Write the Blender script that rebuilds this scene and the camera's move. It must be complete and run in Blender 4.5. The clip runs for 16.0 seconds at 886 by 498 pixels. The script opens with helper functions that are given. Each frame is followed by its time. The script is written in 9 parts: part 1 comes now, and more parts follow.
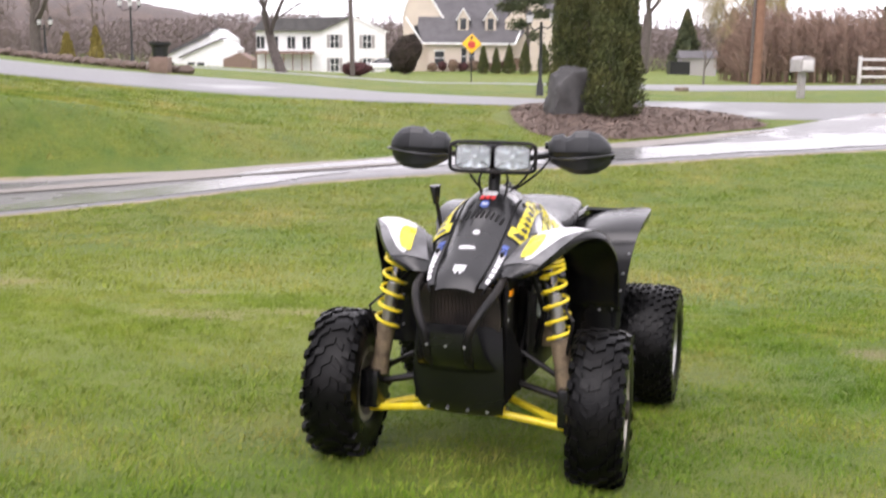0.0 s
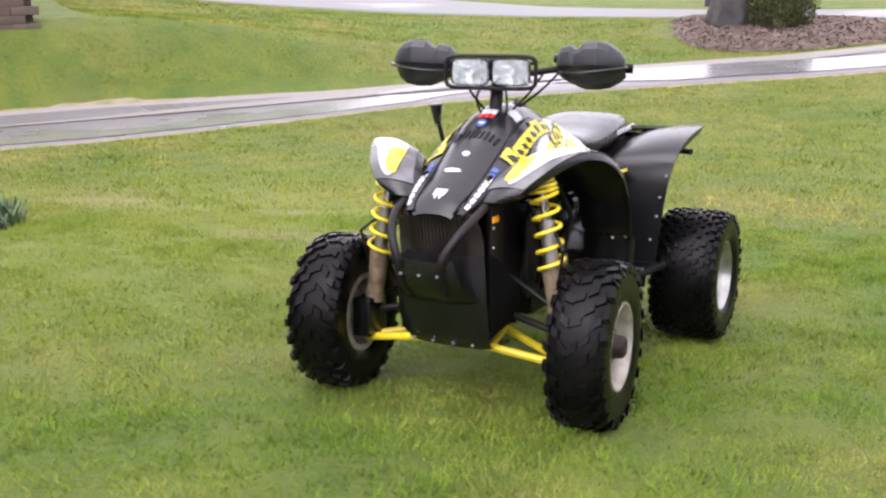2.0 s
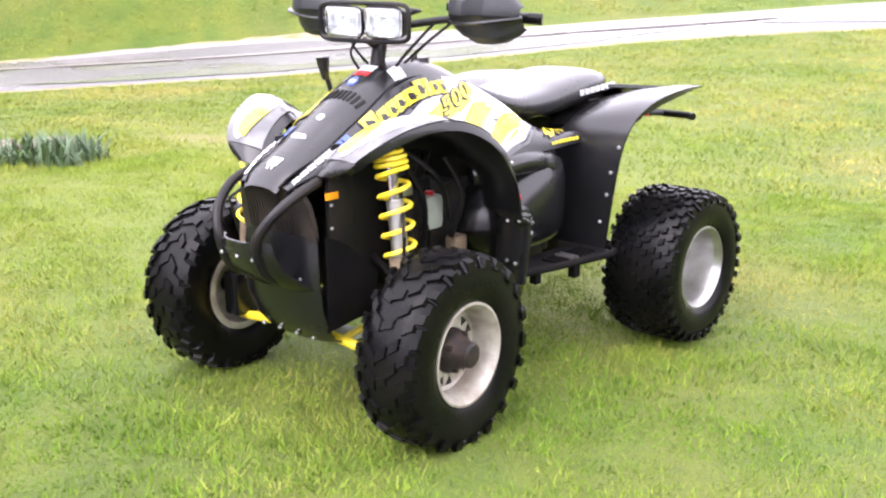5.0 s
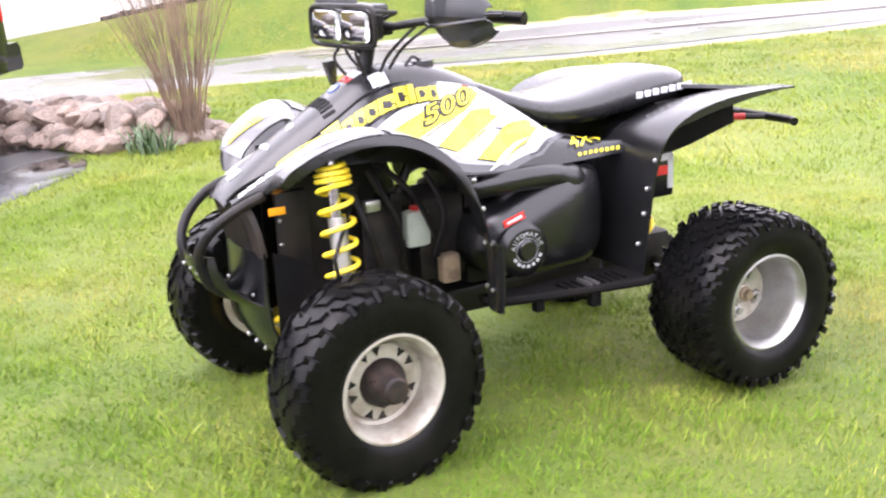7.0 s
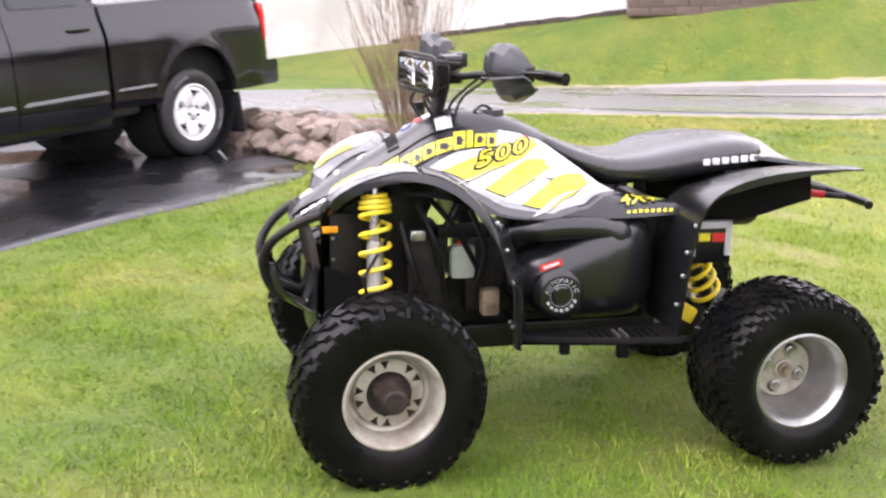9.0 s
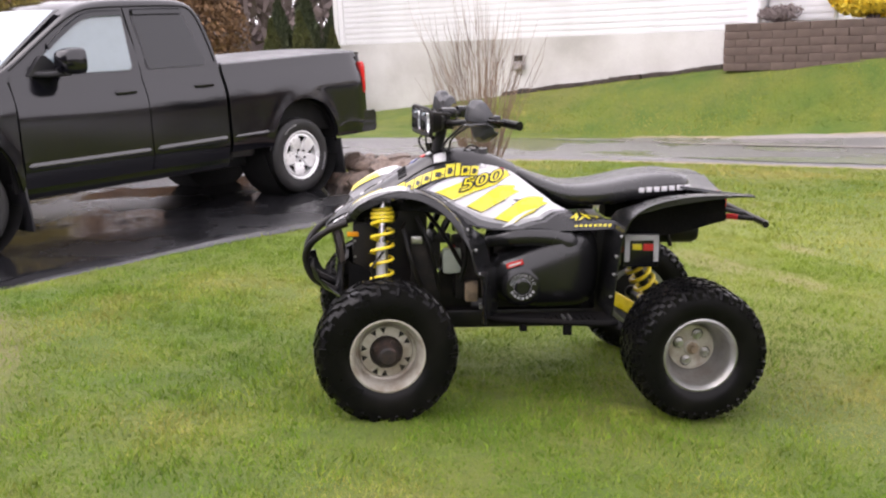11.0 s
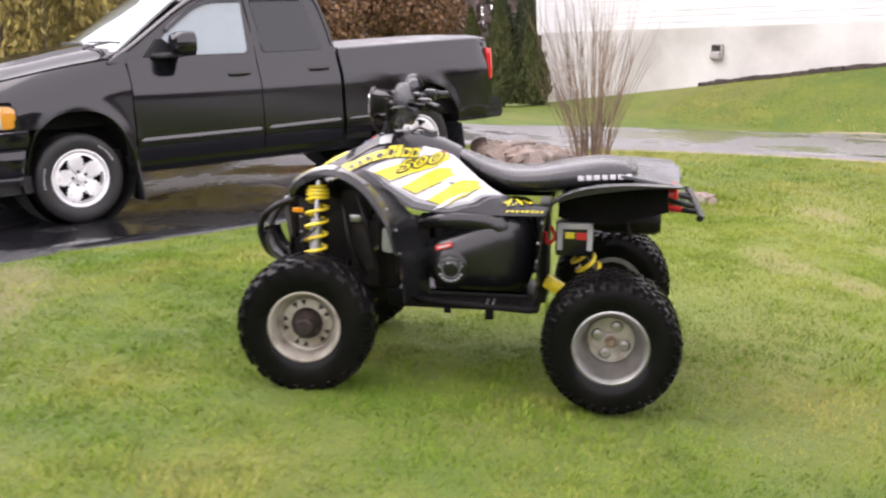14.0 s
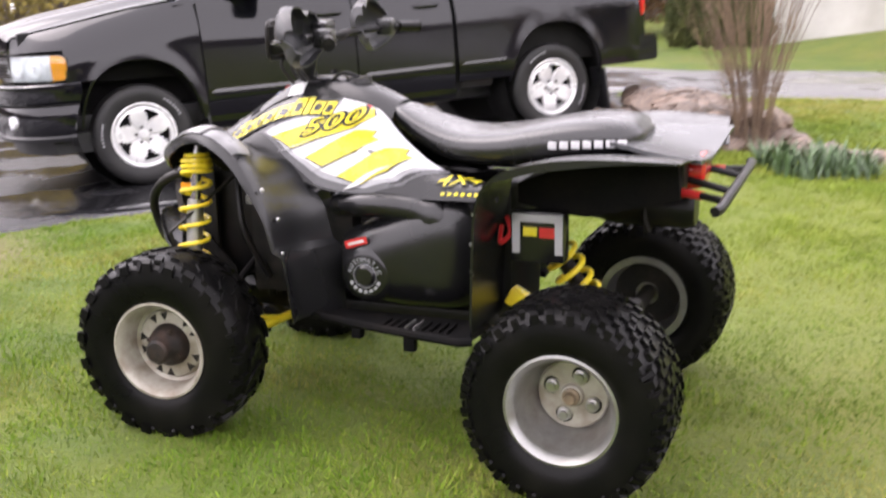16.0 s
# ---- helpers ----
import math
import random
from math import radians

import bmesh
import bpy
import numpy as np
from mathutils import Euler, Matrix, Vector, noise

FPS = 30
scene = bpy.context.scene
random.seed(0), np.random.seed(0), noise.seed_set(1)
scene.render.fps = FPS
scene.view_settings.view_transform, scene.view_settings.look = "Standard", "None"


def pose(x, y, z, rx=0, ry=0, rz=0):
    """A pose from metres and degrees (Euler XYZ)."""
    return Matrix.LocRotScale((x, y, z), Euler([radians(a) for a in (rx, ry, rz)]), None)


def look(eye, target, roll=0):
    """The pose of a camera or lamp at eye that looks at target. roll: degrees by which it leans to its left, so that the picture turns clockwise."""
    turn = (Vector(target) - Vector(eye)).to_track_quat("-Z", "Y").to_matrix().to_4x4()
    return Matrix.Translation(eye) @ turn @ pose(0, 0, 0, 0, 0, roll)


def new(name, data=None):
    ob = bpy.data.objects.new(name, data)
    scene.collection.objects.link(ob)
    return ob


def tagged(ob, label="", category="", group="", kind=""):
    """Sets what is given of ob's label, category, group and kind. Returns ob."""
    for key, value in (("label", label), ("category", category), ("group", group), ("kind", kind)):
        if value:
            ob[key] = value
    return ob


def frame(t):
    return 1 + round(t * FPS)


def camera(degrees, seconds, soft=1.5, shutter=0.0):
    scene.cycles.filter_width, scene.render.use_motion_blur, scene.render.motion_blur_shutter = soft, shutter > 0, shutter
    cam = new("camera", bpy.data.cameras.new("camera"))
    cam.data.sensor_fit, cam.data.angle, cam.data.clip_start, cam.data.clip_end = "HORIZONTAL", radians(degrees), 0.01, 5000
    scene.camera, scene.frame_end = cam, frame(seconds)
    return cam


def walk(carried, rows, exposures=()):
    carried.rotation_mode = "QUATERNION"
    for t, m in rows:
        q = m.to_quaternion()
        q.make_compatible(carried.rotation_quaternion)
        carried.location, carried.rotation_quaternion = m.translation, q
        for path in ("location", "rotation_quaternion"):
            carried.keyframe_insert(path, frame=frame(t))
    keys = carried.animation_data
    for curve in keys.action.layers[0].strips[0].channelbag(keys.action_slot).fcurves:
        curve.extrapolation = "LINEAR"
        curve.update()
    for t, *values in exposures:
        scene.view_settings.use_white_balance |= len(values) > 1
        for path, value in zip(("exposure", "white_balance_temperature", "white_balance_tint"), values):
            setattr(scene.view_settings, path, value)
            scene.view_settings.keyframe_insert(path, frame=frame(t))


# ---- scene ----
cam = camera(43.9, 16.0, 2.2, 0.5)
PATH = [
    (0, (-0.023, -0.022, 1.337), (-0.053, 1.946, 0.981), 0.5),
    (0.5, (0.038, 0.043, 1.340), (0.023, 2.022, 1.050), -0.5),
    (1, (0.236, 0.065, 1.350), (0.147, 2.031, 0.996), -2.6),
    (1.5, (0.480, 0.139, 1.337), (0.178, 2.062, 0.876), -2.6),
    (2, (0.676, 0.297, 1.302), (0.311, 2.199, 0.804), -1.3),
    (2.5, (0.870, 0.445, 1.305), (0.459, 2.332, 0.783), -0.9),
    (3, (1.064, 0.518, 1.304), (0.511, 2.363, 0.766), -2.2),
    (3.5, (1.256, 0.578, 1.283), (0.621, 2.393, 0.735), -2.7),
    (4, (1.410, 0.810, 1.257), (0.731, 2.621, 0.745), -3.2),
    (4.2, (1.482, 0.895, 1.274), (0.797, 2.695, 0.736), -2.4),
    (6.3, (2.381, 1.840, 1.246), (1.171, 3.302, 0.616), -5.2),
    (6.5, (2.490, 1.948, 1.244), (1.203, 3.344, 0.616), -5.6),
    (7, (2.647, 2.179, 1.236), (1.260, 3.492, 0.641), -5.9),
    (7.5, (2.686, 2.477, 1.221), (1.286, 3.767, 0.609), -2.3),
    (8, (2.839, 2.627, 1.239), (1.323, 3.789, 0.645), -4),
    (8.5, (3.067, 2.684, 1.267), (1.464, 3.702, 0.640), -3.4),
    (8.7, (3.158, 2.650, 1.260), (1.507, 3.633, 0.705), -2.7),
    (10.8, (4.597, 2.584, 1.324), (2.769, 3.284, 0.912), -2.1),
    (11, (4.687, 2.592, 1.336), (2.857, 3.291, 0.937), -2.8),
    (11.5, (5.043, 2.721, 1.320), (3.164, 3.304, 0.960), -2.7),
    (12, (5.250, 2.841, 1.324), (3.359, 3.348, 0.916), -3.3),
    (12.5, (5.414, 2.969, 1.303), (3.492, 3.363, 0.917), -3.8),
    (13, (5.461, 3.275, 1.302), (3.519, 3.570, 0.929), -4.1),
    (13.5, (5.364, 3.594, 1.283), (3.423, 3.835, 0.866), -3.3),
    (14, (5.131, 3.903, 1.254), (3.187, 4.159, 0.856), -2.5),
    (14.5, (4.826, 4.305, 1.177), (2.883, 4.504, 0.751), -4.6),
    (15, (4.456, 4.622, 1.159), (2.515, 4.630, 0.676), -4),
    (15.5, (4.069, 4.856, 1.109), (2.107, 4.814, 0.720), -2),
    (16, (3.703, 5.123, 1.047), (1.768, 4.916, 0.586), -4.3),
]
# the camera's white balance drifts: cooler while it goes along the flank, warmer at the end
WARMTH = ((0, 6500, 21), (1.5, 6450, 22), (2.5, 6250, 25), (8, 6280, 25), (10.8, 6560, 23.5), (16, 6600, 23.5))
EXPOSURE = [(t, stops, float(np.interp(t, [w[0] for w in WARMTH], [w[1] for w in WARMTH])), float(np.interp(t, [w[0] for w in WARMTH], [w[2] for w in WARMTH]))) for t, stops in ((0, 0.3), (0.5, 0.15), (1, 0.15), (1.5, 0.28), (2, 0.52), (2.5, 0.62), (3, 0.85), (4.2, 1.2), (6.3, 1.62), (7, 1.57), (7.5, 1.27), (8, 1.26), (8.7, 1.24), (10.8, 0.60), (11.5, 0.49), (12, 0.58), (12.5, 0.67), (13, 0.73), (14, 0.76), (15, 0.86), (16, 0.92))]
walk(cam, [(t, look(eye, target, roll)) for t, eye, target, roll in PATH], EXPOSURE)

# ---------------------------------------------------------------- light
world = bpy.data.worlds.new("overcast_sky")
scene.world = world
world.use_nodes = True
wn, wl = world.node_tree.nodes, world.node_tree.links
sky = wn.new("ShaderNodeTexSky")
sky.sky_type, sky.sun_disc = "NISHITA", False
sky.sun_elevation, sky.sun_rotation = radians(48), radians(200)
sky.air_density, sky.dust_density, sky.ozone_density = 1.0, 6.0, 1.0
grey = wn.new("ShaderNodeHueSaturation")
grey.inputs["Saturation"].default_value = 0.12
wl.new(sky.outputs[0], grey.inputs["Color"])
# cloud cover: the same grey-white from every side
cover = wn.new("ShaderNodeMixRGB")
cover.inputs["Fac"].default_value = 0.7
cover.inputs["Color2"].default_value = (10.5, 10.6, 10.9, 1)
wl.new(grey.outputs[0], cover.inputs["Color1"])
wl.new(cover.outputs[0], wn["Background"].inputs["Color"])
wn["Background"].inputs["Strength"].default_value = 0.2
sun = new("sun", bpy.data.lights.new("sun", "SUN"))
sun.data.energy, sun.data.angle, sun.data.color = 0.7, radians(40), (1.0, 0.97, 0.93)
sun.matrix_world = look((0, 0, 30), (6, 12, 0))

# ---------------------------------------------------------------- materials


def nodes_of(name):
    m = bpy.data.materials.new(name)
    m.use_nodes = True
    return m, m.node_tree.nodes, m.node_tree.links, m.node_tree.nodes["Principled BSDF"]


def material(name, color, rough=0.6, metal=0.0, vary=0.15, scale=8.0, bump=0.1, fine=90.0, second=None, amount=0.5,
             rough_vary=0.12, coat=0.0, spread=0.0, island=0.0):
    """A surface with large stains, fine grain and fine relief. second: the colour of worn or dirty spots."""
    m, n, l, b = nodes_of(name)
    tex = n.new("ShaderNodeTexCoord")
    big = n.new("ShaderNodeTexNoise")
    big.inputs["Scale"].default_value, big.inputs["Detail"].default_value = scale, 5
    small = n.new("ShaderNodeTexNoise")
    small.inputs["Scale"].default_value, small.inputs["Detail"].default_value = fine, 4
    l.new(tex.outputs["Object"], big.inputs["Vector"])
    l.new(tex.outputs["Object"], small.inputs["Vector"])
    ramp = n.new("ShaderNodeMapRange")
    ramp.inputs["From Min"].default_value, ramp.inputs["From Max"].default_value = 0.42, 0.68
    l.new(big.outputs["Fac"], ramp.inputs["Value"])
    mix = n.new("ShaderNodeMixRGB")
    other = second or tuple(c * (1 - vary) for c in color)
    scaled = n.new("ShaderNodeMath")
    scaled.operation = "MULTIPLY"
    scaled.inputs[1].default_value = amount if second else 1.0
    l.new(ramp.outputs[0], scaled.inputs[0])
    l.new(scaled.outputs[0], mix.inputs["Fac"])
    mix.inputs["Color1"].default_value, mix.inputs["Color2"].default_value = (*color, 1), (*other, 1)
    hsv = n.new("ShaderNodeHueSaturation")
    grain = n.new("ShaderNodeMapRange")
    grain.inputs["To Min"].default_value, grain.inputs["To Max"].default_value = 1 - vary, 1 + vary
    l.new(small.outputs["Fac"], grain.inputs["Value"])
    l.new(grain.outputs[0], hsv.inputs["Value"])
    l.new(mix.outputs[0], hsv.inputs["Color"])
    last = hsv.outputs[0]
    if spread or island:
        info = n.new("ShaderNodeNewGeometry" if island else "ShaderNodeObjectInfo")
        own = n.new("ShaderNodeHueSaturation")
        rng = n.new("ShaderNodeMapRange")
        s = island or spread
        rng.inputs["To Min"].default_value, rng.inputs["To Max"].default_value = 1 - s, 1 + s
        l.new(info.outputs["Random Per Island" if island else "Random"], rng.inputs["Value"])
        l.new(rng.outputs[0], own.inputs["Value"])
        l.new(last, own.inputs["Color"])
        last = own.outputs[0]
    l.new(last, b.inputs["Base Color"])
    rr = n.new("ShaderNodeMapRange")
    rr.inputs["To Min"].default_value, rr.inputs["To Max"].default_value = max(0.02, rough - rough_vary), min(1, rough + rough_vary)
    l.new(big.outputs["Fac"], rr.inputs["Value"])
    l.new(rr.outputs[0], b.inputs["Roughness"])
    b.inputs["Metallic"].default_value = metal
    if coat:
        b.inputs["Coat Weight"].default_value, b.inputs["Coat Roughness"].default_value = coat, 0.04
    if bump:
        bp = n.new("ShaderNodeBump")
        bp.inputs["Strength"].default_value, bp.inputs["Distance"].default_value = bump, 0.004
        l.new(small.outputs["Fac"], bp.inputs["Height"])
        l.new(bp.outputs[0], b.inputs["Normal"])
    return m


def glass(name, tint=(0.9, 0.95, 0.95), rough=0.02):
    m, n, l, b = nodes_of(name)
    b.inputs["Base Color"].default_value = (*tint, 1)
    b.inputs["Roughness"].default_value = rough
    b.inputs["Transmission Weight"].default_value = 1.0
    b.inputs["IOR"].default_value = 1.45
    return m


M = {}
M["plastic"] = material("black_plastic", (0.0055, 0.0056, 0.0062), 0.25, vary=0.2, scale=3, bump=0.10, fine=160, second=(0.02, 0.02, 0.021), amount=0.35)
M["plastic_grey"] = material("dark_grey_plastic", (0.018, 0.019, 0.021), 0.34, vary=0.15, scale=5, bump=0.1, second=(0.035, 0.035, 0.037), amount=0.4)
M["vinyl"] = material("black_vinyl", (0.009, 0.009, 0.0098), 0.26, vary=0.15, scale=6, bump=0.16, fine=240)
M["rubber"] = material("tyre_rubber", (0.0032, 0.0032, 0.0034), 0.30, vary=0.25, scale=7, bump=0.2, fine=120, second=(0.011, 0.010, 0.009), amount=0.5)
M["steel_black"] = material("black_painted_steel", (0.007, 0.007, 0.0075), 0.36, vary=0.25, scale=9, second=(0.035, 0.027, 0.02), amount=0.3)
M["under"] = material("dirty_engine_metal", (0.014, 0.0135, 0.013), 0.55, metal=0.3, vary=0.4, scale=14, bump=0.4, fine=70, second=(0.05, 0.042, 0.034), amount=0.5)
M["rim"] = material("dull_painted_rim", (0.40, 0.375, 0.32), 0.42, metal=0.25, vary=0.12, scale=16, second=(0.19, 0.15, 0.11), amount=0.75)
M["alloy"] = material("dull_aluminium", (0.42, 0.42, 0.41), 0.36, metal=0.9, vary=0.12, scale=14, second=(0.27, 0.25, 0.22), amount=0.6)
M["hub"] = material("rusty_hub", (0.015, 0.012, 0.011), 0.6, metal=0.3, vary=0.35, scale=25, bump=0.4, second=(0.075, 0.042, 0.028), amount=0.5)
M["rust"] = material("muddy_steel", (0.26, 0.195, 0.125), 0.6, metal=0.2, vary=0.3, scale=22, bump=0.3, second=(0.07, 0.05, 0.035), amount=0.7)
M["yellow"] = material("yellow_paint", (0.85, 0.68, 0.03), 0.30, vary=0.1, scale=12, second=(0.42, 0.27, 0.03), amount=0.5)
M["decal_yellow"] = material("yellow_decal", (0.72, 0.62, 0.03), 0.28, vary=0.06, scale=14, bump=0.03, second=(0.55, 0.48, 0.08), amount=0.5)
M["decal_white"] = material("white_decal", (0.62, 0.62, 0.63), 0.28, vary=0.06, scale=14, bump=0.03, second=(0.5, 0.5, 0.5), amount=0.5)
M["decal_grey"] = material("silver_grey_decal", (0.40, 0.40, 0.42), 0.28, vary=0.08, scale=8, bump=0.03, second=(0.2, 0.2, 0.21), amount=0.7)
M["fender_grey"] = material("mottled_silver_grey", (0.16, 0.16, 0.165), 0.30, vary=0.12, scale=7, bump=0.05, second=(0.035, 0.035, 0.037), amount=0.9)
M["decal_dim"] = material("dark_grey_print", (0.085, 0.085, 0.09), 0.28, vary=0.1, scale=8, bump=0.03)
# part of the tail's sky sheen is put into this grey
M["tail_grey"] = material("faded_grey_plastic_and_sheen", (0.050, 0.052, 0.056), 0.28, vary=0.15, scale=5, bump=0.1, second=(0.05, 0.05, 0.052), amount=0.5)
M["decal_red"] = material("red_decal", (0.55, 0.03, 0.03), 0.3, vary=0.1, bump=0.03)
M["decal_blue"] = material("blue_decal", (0.05, 0.09, 0.32), 0.3, vary=0.1, bump=0.03)
M["decal_black"] = material("black_decal", (0.012, 0.012, 0.012), 0.3, vary=0.1, bump=0.03)
M["amber"] = material("amber_reflector", (0.85, 0.33, 0.01), 0.2, vary=0.1, bump=0.05)
M["red_lens"] = material("red_lens", (0.6, 0.02, 0.015), 0.14, vary=0.12, bump=0.05, coat=0.4)
M["chrome"] = material("chrome", (0.75, 0.75, 0.76), 0.12, metal=1.0, vary=0.05, bump=0.02)
# white without metal: the bowls' mirrored brightness is put into the colour
M["reflector"] = material("lamp_reflector", (0.92, 0.92, 0.93), 0.22, metal=0.0, vary=0.06, scale=40, bump=0.25, fine=60)
M["lamp_mirror"] = material("lamp_mirror", (0.86, 0.86, 0.87), 0.16, metal=0.85, vary=0.12, scale=30, bump=0.5, fine=45)
M["glass"] = glass("clear_glass")
M["board"] = material("rough_black_board", (0.004, 0.004, 0.0042), 0.7, vary=0.3, scale=10, bump=0.4, second=(0.016, 0.013, 0.011), amount=0.4)
M["board"].node_tree.nodes["Principled BSDF"].inputs["Specular IOR Level"].default_value = 0.08
M["mud_grille"] = material("muddy_grille", (0.010, 0.007, 0.006), 0.55, vary=0.3, scale=14, bump=0.3, second=(0.05, 0.035, 0.025), amount=0.5)
M["coolant"] = material("pale_green_bottle", (0.36, 0.40, 0.33), 0.35, vary=0.1, second=(0.2, 0.24, 0.18))
M["battery"] = material("grey_label", (0.42, 0.42, 0.43), 0.4, vary=0.1)
M["bolt"] = material("zinc_bolt", (0.45, 0.45, 0.45), 0.3, metal=0.9, vary=0.1)

M["truck_paint"] = material("black_car_paint", (0.004, 0.004, 0.0062), 0.10, vary=0.2, scale=2, bump=0.015, fine=260, rough_vary=0.05)
M["truck_paint"].node_tree.nodes["Principled BSDF"].inputs["Specular IOR Level"].default_value = 0.6
M["truck_tyre"] = material("road_tyre", (0.012, 0.012, 0.0125), 0.55, vary=0.2, scale=9, bump=0.15, second=(0.03, 0.028, 0.026), amount=0.5)
M["moulding"] = material("wet_black_strip", (0.012, 0.012, 0.013), 0.22, vary=0.2, bump=0.03)
M["moulding"].node_tree.nodes["Principled BSDF"].inputs["Specular IOR Level"].default_value = 1.0
# near-black: shade in gaps, arches, openings and behind spokes is put into colour
M["gap"] = material("gap_shade_black", (0.0012, 0.0012, 0.0012), 0.9, bump=0.0)
M["truck_trim"] = material("black_trim", (0.02, 0.02, 0.022), 0.4, vary=0.15)
M["truck_wheel"] = material("polished_wheel", (0.84, 0.84, 0.84), 0.30, metal=0.25, vary=0.06, scale=10, second=(0.5, 0.5, 0.5))
M["dark_glass"] = material("tinted_glass", (0.008, 0.009, 0.011), 0.04, vary=0.05, bump=0.0, coat=0.0, rough_vary=0.01)
# the pale base colour stands for bright sky seen through the cab
M["light_glass"] = material("sky_painted_glass", (0.20, 0.25, 0.27), 0.05, vary=0.05, bump=0.0, coat=1.0, rough_vary=0.01)
M["cabin"] = material("grey_cabin", (0.12, 0.12, 0.13), 0.7)
# bright reflections in the headlamp are painted as white and grey
M["truck_lamp"] = material("painted_bright_headlamp", (0.82, 0.83, 0.85), 0.12, metal=0.0, vary=0.2, scale=16, bump=0.5, fine=34, second=(0.45, 0.46, 0.48), amount=0.7)
M["cover"] = material("bed_cover", (0.055, 0.056, 0.06), 0.32, vary=0.2, scale=4, bump=0.3)

M["siding"] = material("white_vinyl_siding", (0.80, 0.80, 0.805), 0.4, vary=0.03, scale=1.5, bump=0.05, second=(0.67, 0.67, 0.67))
M["concrete"] = material("painted_foundation", (0.60, 0.59, 0.56), 0.75, vary=0.07, scale=0.55, bump=0.25, fine=30, second=(0.36, 0.345, 0.31), amount=0.8)
M["block"] = material("retaining_block", (0.125, 0.090, 0.072), 0.85, vary=0.2, scale=5, bump=0.6, fine=40, second=(0.085, 0.063, 0.052), amount=0.7, spread=0.08)
M["trim_white"] = material("white_trim", (0.8, 0.8, 0.79), 0.45, vary=0.04)
M["window"] = material("window_glass", (0.05, 0.055, 0.06), 0.06, vary=0.1, bump=0.0, rough_vary=0.02)
M["roof_grey"] = material("grey_shingle", (0.105, 0.10, 0.105), 0.85, vary=0.2, scale=1.2, bump=0.5, fine=9)
M["beige"] = material("beige_siding", (0.60, 0.52, 0.43), 0.6, vary=0.05, scale=0.6, second=(0.5, 0.43, 0.36))
M["brown_wall"] = material("brown_wall", (0.22, 0.15, 0.12), 0.8, vary=0.2)
M["stone"] = material("field_stone", (0.195, 0.142, 0.110), 0.5, vary=0.42, scale=6, bump=0.6, fine=45, second=(0.085, 0.066, 0.055), amount=0.9, spread=0.5)
M["boulder"] = material("grey_boulder", (0.048, 0.045, 0.045), 0.5, vary=0.35, scale=3.0, bump=0.9, fine=16, second=(0.022, 0.021, 0.021), amount=0.9)
M["bark"] = material("grey_bark", (0.12, 0.10, 0.09), 0.9, vary=0.3, scale=6, bump=0.8, fine=40)
M["stem"] = material("shrub_stem", (0.25, 0.170, 0.115), 0.75, vary=0.2, scale=4, second=(0.085, 0.055, 0.045), amount=0.8, island=0.3)
M["twig"] = material("bare_twig", (0.13, 0.10, 0.09), 0.9, vary=0.2, scale=0.3, second=(0.17, 0.12, 0.10), island=0.3)
M["far_twig"] = material("far_bare_wood", (0.175, 0.142, 0.135), 0.95, vary=0.15, scale=0.05, second=(0.205, 0.155, 0.138), island=0.12)
M["hill_wood"] = material("hazy_bare_woods", (0.100, 0.084, 0.080), 0.95, vary=0.45, scale=0.3, bump=0.0, fine=1.6, second=(0.140, 0.108, 0.092), amount=0.8)
M["dark_soil"] = material("damp_soil", (0.055, 0.043, 0.035), 0.9, vary=0.35, scale=6, bump=0.8, fine=40)
M["conifer"] = material("cedar_foliage", (0.058, 0.072, 0.020), 0.8, vary=0.35, scale=2.0, second=(0.135, 0.125, 0.036), island=0.45)
M["far_conifer"] = material("far_conifer", (0.05, 0.065, 0.03), 0.85, vary=0.3, scale=0.6, second=(0.10, 0.10, 0.04), island=0.4)
M["yellow_conifer"] = material("golden_conifer", (0.27, 0.215, 0.055), 0.8, vary=0.3, scale=1, second=(0.085, 0.080, 0.025), island=0.45)
M["brown_leaf"] = material("dead_oak_leaf", (0.19, 0.105, 0.05), 0.85, vary=0.3, scale=1, second=(0.12, 0.07, 0.04), island=0.4)
M["dark_hedge"] = material("dark_bronze_hedge", (0.05, 0.035, 0.028), 0.85, vary=0.3, scale=2, second=(0.04, 0.04, 0.022), island=0.4)
M["red_shrub"] = material("dark_red_shrub", (0.09, 0.033, 0.033), 0.85, vary=0.3, island=0.4)
M["willow"] = material("willow_twig", (0.36, 0.29, 0.13), 0.85, vary=0.2, island=0.3)
M["forsythia"] = material("forsythia_bloom", (0.75, 0.55, 0.03), 0.7, vary=0.2, island=0.3)
M["daffodil"] = material("daffodil_leaf", (0.080, 0.135, 0.058), 0.5, vary=0.2, scale=6, island=0.35)
M["mulch"] = material("wood_mulch", (0.150, 0.108, 0.088), 0.9, vary=0.5, scale=3, bump=1.0, fine=25, second=(0.27, 0.205, 0.165), amount=0.6, island=0.5)
M["pole"] = material("utility_pole", (0.22, 0.12, 0.075), 0.85, vary=0.2, scale=3, bump=0.5)
M["black_metal"] = material("black_metal", (0.012, 0.013, 0.013), 0.45)
M["sign_yellow"] = material("sign_yellow", (0.85, 0.50, 0.02), 0.4, vary=0.03)
M["sign_red"] = material("sign_red", (0.5, 0.05, 0.03), 0.4, vary=0.03)
M["mail_grey"] = material("weathered_grey", (0.36, 0.34, 0.33), 0.75, vary=0.12, scale=6)
M["fence"] = material("white_fence", (0.62, 0.60, 0.58), 0.6, vary=0.08, scale=4)
M["white_car"] = material("white_car_paint", (0.8, 0.8, 0.8), 0.25, vary=0.03, coat=0.6)


